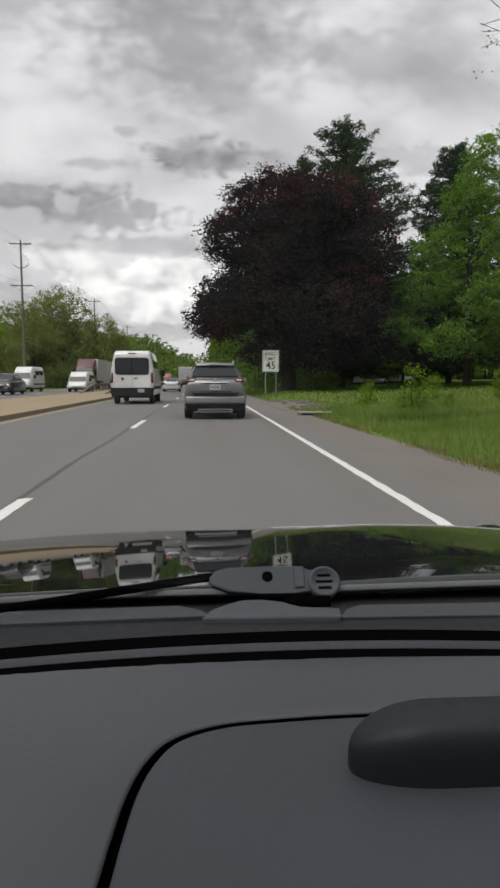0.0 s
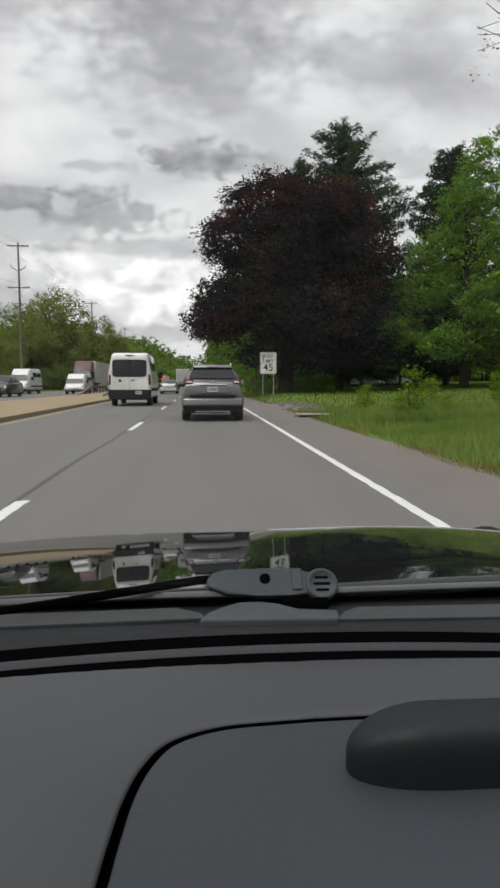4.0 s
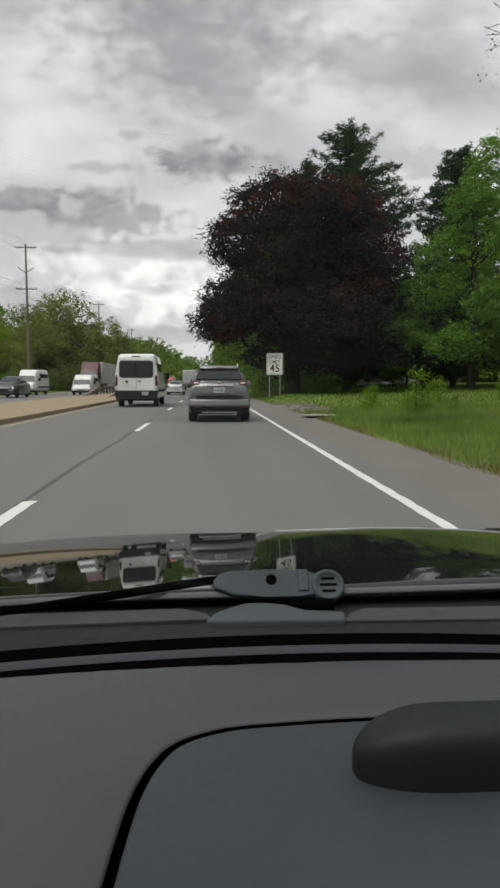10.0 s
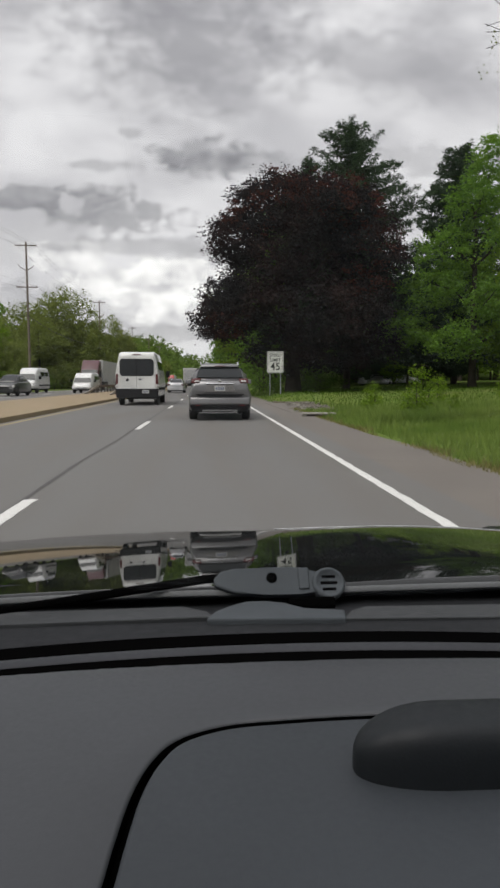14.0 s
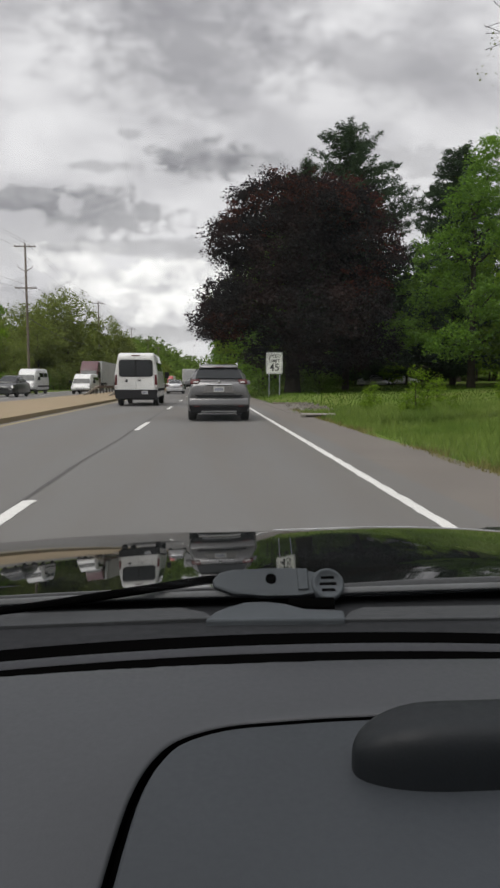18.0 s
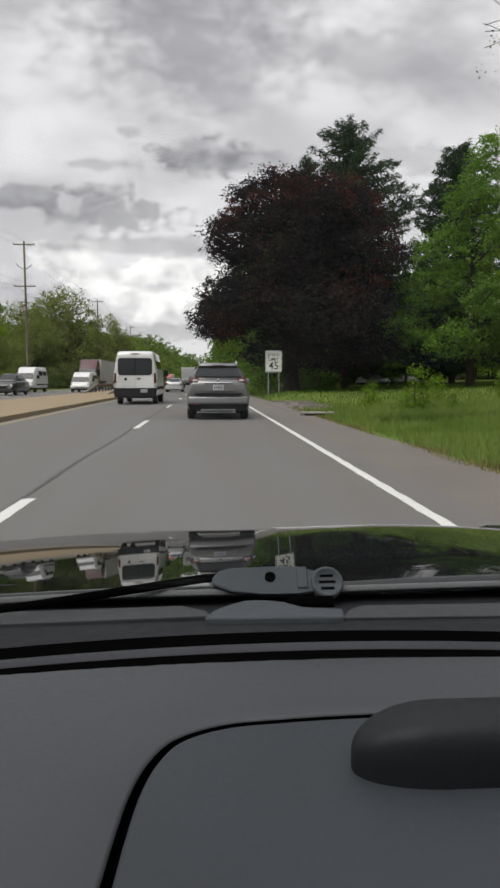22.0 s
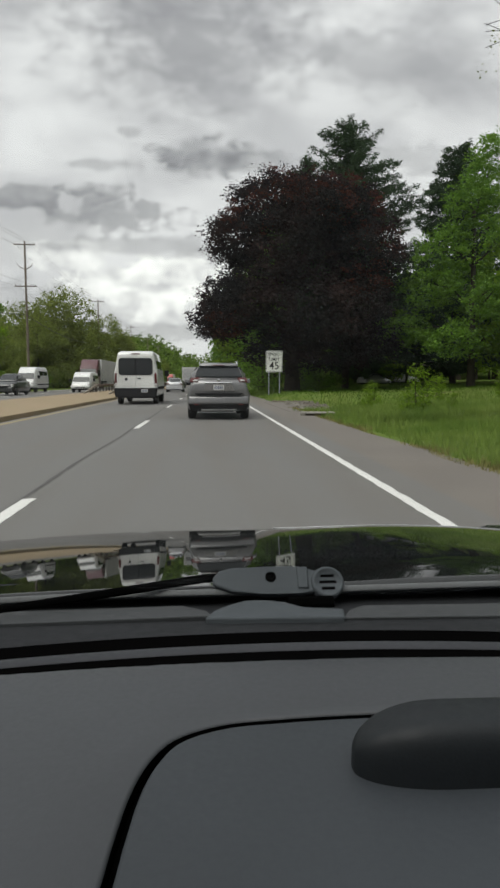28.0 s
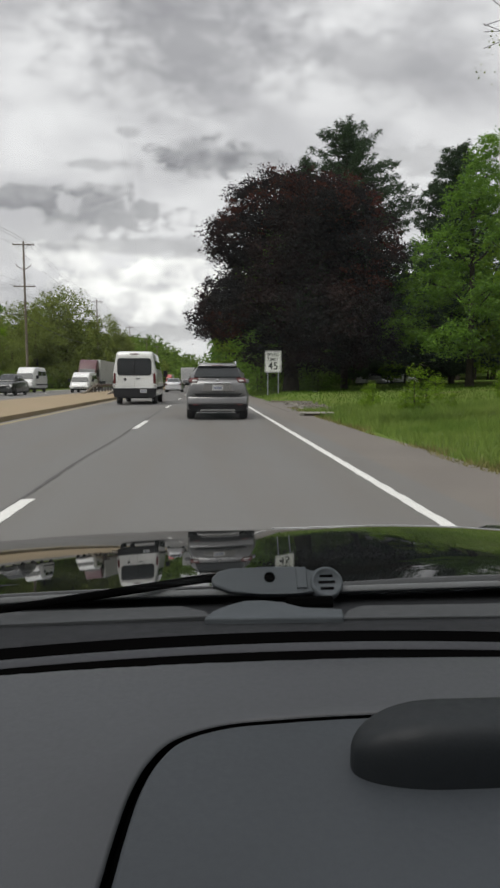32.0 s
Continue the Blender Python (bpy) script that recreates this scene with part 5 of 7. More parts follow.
suv(pose(0.33, STATION + 18.5, 0.0))
cargo_van(pose(-3.42, STATION + 31.0, 0.0))
sedan(pose(-3.35, STATION + 66, 0.0), SILVER, "silver sedan seen from behind far along the road")
box_truck(pose(-2.9, STATION + 104, 0.0))
semi_truck(pose(-15.6, STATION + 84, 0.0), MAROON, "maroon tractor with a pale box trailer coming the other way")
v = cargo_van(pose(-12.6, STATION + 69.5, 0, 0, 0, 180))
v.scale = (1.0, 0.85, 0.80)
tagged(v, "small white van coming the other way before a truck")
v = cargo_van(pose(-18.0, STATION + 70, 0, 0, 0, 180))
tagged(v, "white high-roof van coming the other way in the outer lane")
for x, y, tall, paint, lb in ((-15.9, STATION + 55.5, 1.2, BLACKPAINT, "black crossover coming the other way beyond the median"), (-13.0, BANK + 44, 1.18, SILVER, "pale crossover coming the other way behind the guardrail"), (-13.0, BANK + 55, 1.2, VAN_WHITE, "white crossover coming the other way behind the guardrail"), (-12.9, BANK + 68, 1.22, SUV_GREY, "dark grey crossover coming the other way"), (-16.6, BANK + 104, 1.0, SILVER, "pale sedan coming the other way in the outer lane")):
    c = sedan(pose(x, y, 0, 0, 0, 180), paint, lb)
    c.scale = (1.0, 1.0, tall)


# ---- guardrails, sign, poles ----
def guardrail(x, ya, yb, label, down):
    """A W-beam rail on dark posts, with its near end turned down to the ground over down metres."""
    g = thing("guardrail", pose(x, ya, 0.13), label, "guardrail", "median guardrails")
    prof = [(0.0, 0.10), (0.04, 0.13), (0.04, 0.16), (0.0, 0.20), (0.04, 0.245), (0.04, 0.275), (0.0, 0.31)]
    flat_len = yb - ya

    def drop(y):
        return 0.60 * (1 - smoothstep(0, 1, min(1.0, max(0.0, y / down))))
    end = part("turned_down_end", surface(lambda y, k: (prof[k][0] + 0.05, y, 0.40 + prof[k][1] - drop(y)), span(0, down, 14), range(7), 0.02), CONCRETE, g, "pale rail end sloping to the ground", True)
    n = int((flat_len - down) / 3.81)
    beam = None
    for k in range(n):
        if beam is None:
            beam = part("rail_beam", surface(lambda y, j: (prof[j][0] + 0.05, y, 0.40 + prof[j][1]), span(0, 3.83, 3), range(7), 0.012), RUSTY, g)
            post = part("post", block(-0.09, 0.045, -0.08, 0.08, -0.2, 0.72, 0.008, 1), POSTWOOD, g)
            beam.location, post.location = (0, down, 0), (0, down, 0)
            post2 = new("post", post.data)
            post2.parent, post2.location = g, (0, down + 1.905, 0)
            continue
        b2 = new("rail_beam", beam.data)
        b2.parent, b2.location = g, (0.003 * (k % 2), down + 3.81 * k, 0)
        for dy in (0, 1.905):
            p2 = new("post", post.data)
            p2.parent, p2.location = g, (0, down + 3.81 * k + dy, 0)
    for k in range(3):
        p2 = new("post", post.data)
        p2.parent, p2.location = g, (0, down * (0.55 + 0.2 * k), -drop(down * (0.55 + 0.2 * k)) - 0.02)
    return g


guardrail(-7.55, 30.0, 330, "rusty steel guardrail on dark posts along the dry median", 7.0)
guardrail(-10.2, 34.0, 330, "second rusty guardrail facing the oncoming lanes", 7.0)


def speed_sign(m):
    s = thing("speed_limit_sign", m, "white speed limit sign with black figures on two steel posts", "road sign")
    w, z0, z1 = 1.25, 1.78, 3.40
    panel = part("panel", prism(rounded(-w / 2, w / 2, z0, z1, 0.08), "y", -0.004, 0.004), SIGN_WHITE, s, "white sign face")
    outer, inner = rounded(-w / 2 + 0.035, w / 2 - 0.035, z0 + 0.035, z1 - 0.035, 0.06), rounded(-w / 2 + 0.065, w / 2 - 0.065, z0 + 0.065, z1 - 0.065, 0.045)
    bm = bmesh.new()
    a, b = [bm.verts.new((p[0], -0.0065, p[1])) for p in outer], [bm.verts.new((p[0], -0.0065, p[1])) for p in inner]
    for i in range(len(a)):
        j = (i + 1) % len(a)
        bm.faces.new((a[i], a[j], b[j], b[i]))
    part("border", bm, SIGN_BLACK, panel, "thin black border")
    for txt, size, z in (("SPEED", 0.345, 3.10), ("LIMIT", 0.345, 2.74), ("45", 0.80, 2.24)):
        letters(txt, size, SIGN_BLACK, panel, pose(0, -0.008, z, 90, 0, 0), "lettering", 1.0 if size < 0.5 else 0.95)
    part("back", prism(rounded(-w / 2, w / 2, z0, z1, 0.08), "y", 0.005, 0.008), SIGN_BACK, panel, "bare aluminium back")
    for x in (-0.40, 0.40):
        post = part("post", prism([(x - 0.03, 0.01), (x + 0.03, 0.01), (x + 0.03, 0.02), (x + 0.015, 0.05), (x - 0.015, 0.05), (x - 0.03, 0.02)], "z", -0.4, 3.35), GALV, s, "thin galvanised post")
        for z in (1.95, 3.2):
            part("bolt", block(x - 0.012, x + 0.012, -0.012, 0.0, z - 0.012, z + 0.012, 0.003, 1), GALV, post)
    return s


speed_sign(pose(5.05, 29.2, 0.02, 0, 0, -2))


def utility_pole(m, height=14.5, arms=2, label="weathered wooden utility pole with two crossarms"):
    p = thing("utility_pole", m, label, "utility pole", "roadside utility poles")
    part("pole", lathe([(0.17, -0.6), (0.165, 0.5), (0.13, height * 0.6), (0.10, height), (0.02, height + 0.02)], 12), WOOD_POLE, p, "", True)
    for k in range(arms):
        z = height - 0.4 - 4.6 * k
        arm = part("crossarm", block(-1.2, 1.2, -0.16, -0.05, z - 0.06, z + 0.06, 0.01), WOOD_POLE, p, "wooden crossarm")
        for x in (-1.1, -0.55, 0.55, 1.1):
            ins = part("insulator", lathe([(0.02, 0), (0.05, 0.02), (0.03, 0.06), (0.055, 0.09), (0.03, 0.13), (0.01, 0.15)], 8), LENS_CLEAR, arm)
            ins.location = (x, -0.10, z + 0.06)
        for s in (-1, 1):
            me = tubes_mesh("brace", [([(s * 0.7, -0.12, z - 0.06), (0, -0.13, z - 0.65)], [0.015, 0.015])], 6)
            link_mesh("brace", me, GALV, arm)
    if arms > 1:
        for s in (-1, 1):
            z = height - 3.2
            link_mesh("bracket", tubes_mesh("bracket", [([(0, -0.12, z), (s * 0.75, -0.14, z + 0.45), (s * 0.85, -0.14, z + 0.75)], [0.05, 0.045, 0.03])], 6), WOOD_POLE, p, "slanting insulator bracket")
    return p


POLES = [(-22.0, -42), (-21.8, 6), (-20.4, 56), (-21.0, 108), (-21.6, BANK + 86), (-21.5, BANK + 136), (-21.5, BANK + 186)]
first_pole = utility_pole(pose(POLES[0][0], POLES[0][1], 0), 16.7)
for x, y in POLES[1:]:
    copy_thing(first_pole, pose(x, y, 0.1))


def cable(name, a, b, sag, label="black overhead cable slung between utility poles", r=0.012):
    pts = []
    for t in span(0, 1, 14):
        p = Vector(a).lerp(Vector(b), t)
        p.z -= sag * 4 * t * (1 - t)
        pts.append(p)
    ob = link_mesh(name, tubes_mesh(name, [(pts, [r] * len(pts))], 5), WIRE)
    return tagged(ob, label, "cable", "overhead cables")


for (xa, ya), (xb, yb) in zip(POLES, POLES[1:]):
    for dx, z in ((-1.1, 16.5), (0.55, 16.5), (1.1, 16.5), (-1.1, 11.9), (1.1, 11.9)):
        cable("overhead_cable", (xa + dx, ya - 0.1, z), (xb + dx, yb - 0.1, z), 0.9)
    cable("overhead_cable", (xa, ya, 8.6), (xb, yb, 8.6), 1.1, "thick black communication cable between utility poles", 0.03)


# ---- trees ----
def on_bank(x, y, turn=0):
    return pose(x, y, ground_height(x, y), 0, 0, turn)


def leaf_quads(r, centres, spread, count, size, up=0.25, narrow=0.6, flat=0.0):
    """Loose leaves round clump centres, as an array (n, 4, 3); flat gathers each clump into a level, drooping spray."""
    n = len(centres) * count
    c = np.repeat(centres, count, axis=0)
    s = np.repeat(spread, count)[:, None]
    off = r.normal(0, 1, (n, 3)) * s * np.array([0.55, 0.55, 0.42 - 0.32 * flat])
    if flat:
        tip = np.repeat(r.normal(0, 0.28, (len(centres), 2)), count, axis=0)
        off[:, 2] += np.sum(off[:, :2] * tip, axis=1) - 0.25 * np.sum(off[:, :2] ** 2, axis=1) / (s[:, 0] + 0.05)
    p = c + off
    a = r.normal(0, 1, (n, 3))
    a[:, 2] *= 0.6 - 0.3 * flat
    a /= np.linalg.norm(a, axis=1, keepdims=True)
    b = r.normal(0, 1, (n, 3))
    b[:, 2] += up
    b[:, 2] *= 1 - 0.6 * flat
    b -= a * np.sum(a * b, axis=1, keepdims=True)
    b /= np.linalg.norm(b, axis=1, keepdims=True) + 1e-6
    sz = size * r.uniform(0.6, 1.3, n)[:, None]
    a, b = a * sz * 0.5, b * sz * 0.5 * narrow
    return np.stack([p - a, p - b * 0.9 - a * 0.1, p + a, p + b * 0.9 - a * 0.1], 1)


def shell_points(r, blobs, per_area, inner=0.55):
    """Clump centres over the outsides of ellipsoids (x, y, z, rx, ry, rz), fewer inside the others."""
    out = []
    for i, (x, y, z, rx, ry, rz) in enumerate(blobs):
        n = max(6, int(per_area * (rx * ry + ry * rz + rx * rz) / 3))
        d = r.normal(0, 1, (n, 3))
        d /= np.linalg.norm(d, axis=1, keepdims=True)
        rad = r.uniform(inner, 1.0, n) ** 0.5
        bumps = 1 + 0.16 * np.sin(d[:, 0] * 7 + i) * np.sin(d[:, 1] * 6 + 2 * i) + 0.12 * np.sin(d[:, 2] * 9 + i * 3)
        out.append(np.array([x, y, z]) + d * (rad * bumps)[:, None] * np.array([rx, ry, rz]))
    pts = np.concatenate(out)
    keep = np.ones(len(pts), bool)
    for x, y, z, rx, ry, rz in blobs:
        q = (pts - np.array([x, y, z])) / np.array([rx, ry, rz])
        keep &= ~((np.sum(q * q, axis=1) < 0.30) & (r.uniform(0, 1, len(pts)) < 0.75))
    return pts[keep]


def limb_runs(r, blobs, trunk_h, radius, base=(0, 0), twigs=7):
    """Trunk and limbs from the trunk to each blob and on to smaller twigs."""
    x0, y0 = base
    lean = r.normal(0, 0.02 * trunk_h, 2)
    trunk = [(x0 + lean[0] * t * t, y0 + lean[1] * t * t, -0.5 + (trunk_h + 0.5) * t) for t in span(0, 1, 7)]
    runs = [(trunk, [radius * (1.35 if i == 0 else 1.0 - 0.6 * i / 6) for i in range(7)])]
    for bx, by, bz, rx, ry, rz in blobs:
        t = min(0.97, max(0.25, (bz - rz * 0.9) / trunk_h))
        s = Vector((x0 + lean[0] * t * t, y0 + lean[1] * t * t, trunk_h * t))
        e = Vector((bx, by, bz + 0.2 * rz))
        mid = s.lerp(e, 0.5) + Vector((0, 0, 0.12 * (e - s).length))
        pts = [s, s.lerp(mid, 0.5) + Vector(r.normal(0, 0.15, 3)), mid, mid.lerp(e, 0.5) + Vector(r.normal(0, 0.2, 3)), e]
        rr = radius * 0.42 * (1 - 0.35 * t)
        runs.append((pts, [rr, rr * 0.8, rr * 0.6, rr * 0.4, rr * 0.12]))
        for k in range(twigs):
            d = Vector(r.normal(0, 1, 3)).normalized()
            q = pts[2 + k % 3]
            e2 = Vector((bx + d.x * rx * 0.9, by + d.y * ry * 0.9, bz + d.z * rz * 0.9))
            runs.append(([q, q.lerp(e2, 0.5) + Vector(r.normal(0, 0.2, 3)), e2], [rr * 0.3, rr * 0.18, 0.012]))
    return runs


def tree(name, m, blobs, trunk_h, radius, leafmat, label, seed, per_area=9.0, count=26, size=0.26, clump=0.75, inner=0.55, group="roadside trees", category="tree", twigs=2, sides=5, flat=0.0):
    r = np.random.default_rng(seed)
    t = thing(name, m, label, category, group)
    link_mesh("trunk", tubes_mesh("trunk", limb_runs(r, blobs, trunk_h, radius, twigs=twigs), sides), BARK, t, "grey-brown trunk with limbs", True)
    pts = shell_points(r, blobs, per_area, inner)
    link_mesh("crown", quads_mesh("crown", leaf_quads(r, pts, clump * r.uniform(0.6, 1.2, len(pts)), count, size, flat=flat)), leafmat, t, "")
    return t


def round_blobs(seed, height, width, low=0.25, n=9):
    r = np.random.default_rng(seed)
    out = [(0, 0, height * 0.72, width * 0.32, width * 0.32, height * 0.27)]
    for k in range(n):
        a, f = 2 * math.pi * k / n * 1.0 + r.uniform(-0.3, 0.3), r.uniform(0, 1)
        z = height * (low + 0.10 + (0.60 - low) * f)
        rad = width * 0.33 * (1.1 - 0.45 * f)
        out.append((rad * math.cos(a), rad * math.sin(a), z, width * r.uniform(0.17, 0.26), width * r.uniform(0.17, 0.26), height * r.uniform(0.11, 0.18)))
    return out


# copper beech: trunk near (7.6, 34)
beech_blobs = [(-1.2, 0, 14.6, 3.6, 4.0, 3.0), (2.8, 0.5, 14.4, 3.8, 4.0, 3.2), (-3.9, -0.5, 11.6, 2.6, 3.4, 2.2), (-1.2, -2.6, 11.0, 4.2, 3.6, 3.6), (4.8, -1.2, 11.0, 3.6, 3.8, 3.0), (2.2, 3.4, 11.5, 4.6, 3.6, 3.8),
               (-5.0, -0.8, 6.0, 2.5, 3.0, 1.9), (-3.6, -3.0, 7.2, 3.0, 3.0, 2.6), (0.8, -3.9, 6.6, 3.8, 2.8, 3.0), (3.6, -2.4, 6.8, 3.2, 3.0, 2.8), (-4.0, 2.8, 7.0, 3.2, 3.2, 2.8), (5.4, 1.2, 8.0, 3.0, 3.2, 2.8),
               (-0.6, -1.0, 4.0, 4.2, 3.2, 2.2), (3.0, 0.5, 4.0, 3.4, 3.0, 2.2), (0.4, 1.5, 15.6, 3.4, 3.4, 2.3), (1.0, -2.0, 13.6, 3.4, 3.0, 2.8), (5.6, -0.4, 4.6, 2.4, 2.6, 1.9), (-2.6, -1.6, 9.0, 3.0, 3.0, 2.4)]
beech_blobs = [(x * 1.20, y * 1.12, z + 0.10 * (z - 8.5), rx * 0.92, ry * 0.9, rz * 0.86) for x, y, z, rx, ry, rz in beech_blobs] + [(-4.6, 0, 12.6, 2.4, 2.8, 1.9), (-6.0, -0.4, 7.6, 1.7, 2.4, 1.5), (-3.2, 0.4, 15.2, 2.2, 2.6, 1.7), (4.6, 0, 14.6, 2.4, 2.8, 1.9)]
beech = tree("copper_beech", pose(7.0, 33.5, 0.15), beech_blobs, 13.4, 0.62, BEECH, "large copper beech with dark purple-red leaves beside the road", 11, 30, 30, 0.235, 0.62, 0.25, flat=0.45)


# redder leaves over the beech's top and near side, coloured as if lit
rb = np.random.default_rng(12)
lit_blobs = [(-1.6, -0.8, 15.4, 2.6, 3.2, 1.8), (2.2, -0.8, 15.6, 3.0, 3.2, 1.8), (4.6, -1.6, 14.2, 2.2, 2.6, 2.0), (6.4, -1.6, 11.6, 1.9, 2.4, 1.6), (-3.8, -1.6, 13.4, 2.0, 2.4, 1.5), (-5.4, -3.2, 5.6, 1.5, 1.4, 1.0), (5.2, -3.0, 9.0, 1.6, 1.6, 1.3)]
lit_pts = shell_points(rb, lit_blobs, 13, 0.8)
lit_pts = lit_pts[lit_pts[:, 1] < 0.8]
link_mesh("lit_top_leaves", quads_mesh("lit_top_leaves", leaf_quads(rb, lit_pts, 0.5 * rb.uniform(0.6, 1.2, len(lit_pts)), 24, 0.22, flat=0.5)), BEECH_LIT, beech, "rusty red leaves that paint the crown's lit top")


def conifer(name, m, height, width, label, seed, group="roadside trees", ragged=0.35, start=0.12, count=26, size=0.38, narrow=0.26):
    r = np.random.default_rng(seed)
    t = thing(name, m, label, "tree", group)
    runs = [([(0, 0, -0.4), (0.05, 0, height * 0.5), (0, 0.05, height)], [0.36, 0.22, 0.03])]
    cl, sp = [], []
    z = height * start
    while z < height * 0.985:
        f = 1 - z / height
        for k in range(int(6 + 4 * f)):
            a = r.uniform(0, 2 * math.pi)
            ln = width * 0.5 * (0.12 + f ** 0.8) * r.uniform(1 - ragged, 1 + ragged)
            d = Vector((math.cos(a), math.sin(a), 0))
            s = Vector((0, 0, z))
            e = s + d * ln + Vector((0, 0, ln * r.uniform(0.02, 0.32)))
            mid = s.lerp(e, 0.5) + Vector((0, 0, -0.06 * ln))
            runs.append(([s, mid, e], [0.05 + 0.05 * f, 0.04, 0.012]))
            steps = max(3, int(ln / 0.42))
            for q in range(1, steps + 1):
                w = q / steps
                p = (s.lerp(mid, 2 * w) if w < 0.5 else mid.lerp(e, 2 * w - 1)) + Vector(r.normal(0, 0.10, 3))
                cl.append(tuple(p))
                sp.append(0.30 + 0.22 * (1 - abs(2 * w - 1.1)))
        z += height * 0.026 * r.uniform(0.8, 1.2)
    link_mesh("trunk", tubes_mesh("trunk", runs, 6), BARK, t, "straight trunk with level boughs", True)
    link_mesh("crown", quads_mesh("crown", leaf_quads(r, np.array(cl), np.array(sp), count, size, 0.6, narrow)), NEEDLE, t, "dark needle crown")
    return t


pine = conifer("pine_tree", pose(13.5, 43, ground_height(13.5, 43)), 24.9, 20.0, "tall dark green pine behind a copper beech", 21, ragged=0.4, start=0.2, count=36)
conifer("pine_tree", pose(9.6, 45, ground_height(9.6, 45)), 22.6, 9.0, "narrower pine behind a copper beech", 23, ragged=0.5, start=0.2)
spruce = conifer("spruce_tree", pose(26.6, 49, ground_height(26.6, 49)), 25.0, 15.5, "dark green spruce at the wood's edge", 22, ragged=0.12, start=0.05, count=46, size=0.36, narrow=0.34)
copy_thing(spruce, pose(21.0, 64, ground_height(21, 64), 0, 0, 160)).scale = (0.8, 0.8, 0.72)

maple_blobs = [(1.8, 0, 19.4, 3.0, 3.0, 2.5), (-0.6, -0.5, 15.4, 2.7, 3.0, 2.4), (-2.5, 0, 11.8, 2.8, 3.0, 2.2), (-3.6, -0.6, 8.6, 2.8, 3.0, 2.0), (-5.3, 0, 5.2, 3.2, 3.0, 1.7), (3.8, 0, 14.6, 3.2, 3.2, 2.8), (4.6, -0.5, 9.6, 3.4, 3.2, 2.8), (1.6, -2.6, 12.2, 2.8, 2.6, 2.4), (0.4, -2.8, 7.4, 3.0, 2.6, 2.2), (3.0, -2.6, 5.0, 3.0, 2.6, 2.0), (-2.4, -2.2, 4.2, 2.8, 2.4, 1.7), (0.6, 2.6, 9.0, 3.4, 3.0, 3.2), (5.8, 0.4, 5.4, 3.0, 3.0, 2.2), (0.8, 0, 17.2, 2.4, 2.6, 2.0)]
maple_blobs = [(x * 1.08, y * 1.3, z, rx * 0.86, ry * 0.86, rz * 0.84) for x, y, z, rx, ry, rz in maple_blobs]
tree("maple_tree", pose(22.3, 34, ground_height(22.3, 34) - 0.4), maple_blobs, 15.0, 0.36, LEAF_M, "tall fresh green maple standing on the grass verge", 31, 20, 34, 0.25, 0.66, 0.40, flat=0.6)
bare = tree("locust_tree", pose(16.6, 8, ground_height(16.6, 8)), [(-3.6, -0.6, 15.0, 1.9, 2.2, 2.2), (-1.6, 0, 18.0, 2.6, 2.6, 2.0), (1.2, 0.4, 16.2, 2.8, 2.6, 2.4), (0.2, -0.8, 11.5, 2.8, 2.4, 2.2), (2.4, 0, 20.0, 2.2, 2.2, 1.6)], 15.0, 0.26, LEAF_B, "thin-leaved tree with bare spring twigs", 38, 2.2, 12, 0.16, 0.5, twigs=26, sides=5)
maple = tree("maple_tree", pose(36.0, 52, ground_height(36.0, 52)), round_blobs(31, 15.5, 12.5, 0.05, 12), 9.0, 0.30, LEAF_C, "bright green maple at the back of the lawn", 31, 9, 18, 0.36, 0.6)
# the first three copies, out of view, are added to fill the hood's reflection
for x, y, turn, sc in ((27.6, 20, 90, 1.35), (25.0, 5, 300, 1.35), (31.5, 38, 190, 1.3), (25.0, 60, 200, 0.6)):
    copy_thing(maple, pose(x, y, ground_height(x, y), 0, 0, turn)).scale = (sc, sc, sc)
oak = tree("oak_tree", on_bank(9.5, BANK + 60), round_blobs(32, 21, 15, 0.12, 12), 15.0, 0.42, LEAF_A, "tall green oak leaning over the roadside", 32, 6.5, 10, 0.52, 0.85)
ash = tree("ash_tree", pose(-27.0, 96, 0.3), round_blobs(33, 15.5, 14, 0.05, 12), 10.5, 0.35, LEAF_B, "broad dull green tree beyond the oncoming road", 33, 11, 22, 0.40, 0.9, 0.5, flat=0.3)
thin = tree("locust_tree", on_bank(10.0, BANK + 68), round_blobs(34, 17, 11, 0.15, 10), 12.0, 0.26, LEAF_B, "slender tree with thin yellow-green leaves", 34, 8, 11, 0.36, 0.75)
shrub = tree("shrub", pose(9.5, 36.5, 0.35), round_blobs(35, 2.6, 4.2, 0.0, 8), 1.6, 0.06, LEAF_A, "low dark green shrub under the trees", 35, 14, 12, 0.19, 0.40, flat=0.6, group="undergrowth", category="shrub")

oak_far = tree("oak_tree", pose(12, -402, 0.2), round_blobs(52, 20, 15, 0.10, 9), 14.0, 0.42, LEAF_A, "green oak standing back from the road", 52, 2.2, 8, 1.1, 0.9, twigs=1, sides=4)
maple_far = tree("maple_tree", pose(19, -396, 0.2), round_blobs(51, 15.5, 12.5, 0.05, 9), 9.0, 0.30, LEAF_C, "bright green maple at the wood's edge", 51, 2.6, 8, 1.05, 0.75, twigs=1, sides=4)
ash_far = tree("ash_tree", pose(-34, -490, 0.1), round_blobs(53, 15.5, 14, 0.05, 9), 10.5, 0.35, LEAF_B, "broad dull green tree back from the oncoming lanes", 53, 2.2, 8, 1.1, 0.9, twigs=1, sides=4)
FAR = {"oak_tree": oak_far, "maple_tree": maple_far, "ash_tree": ash_far, "locust_tree": maple_far}

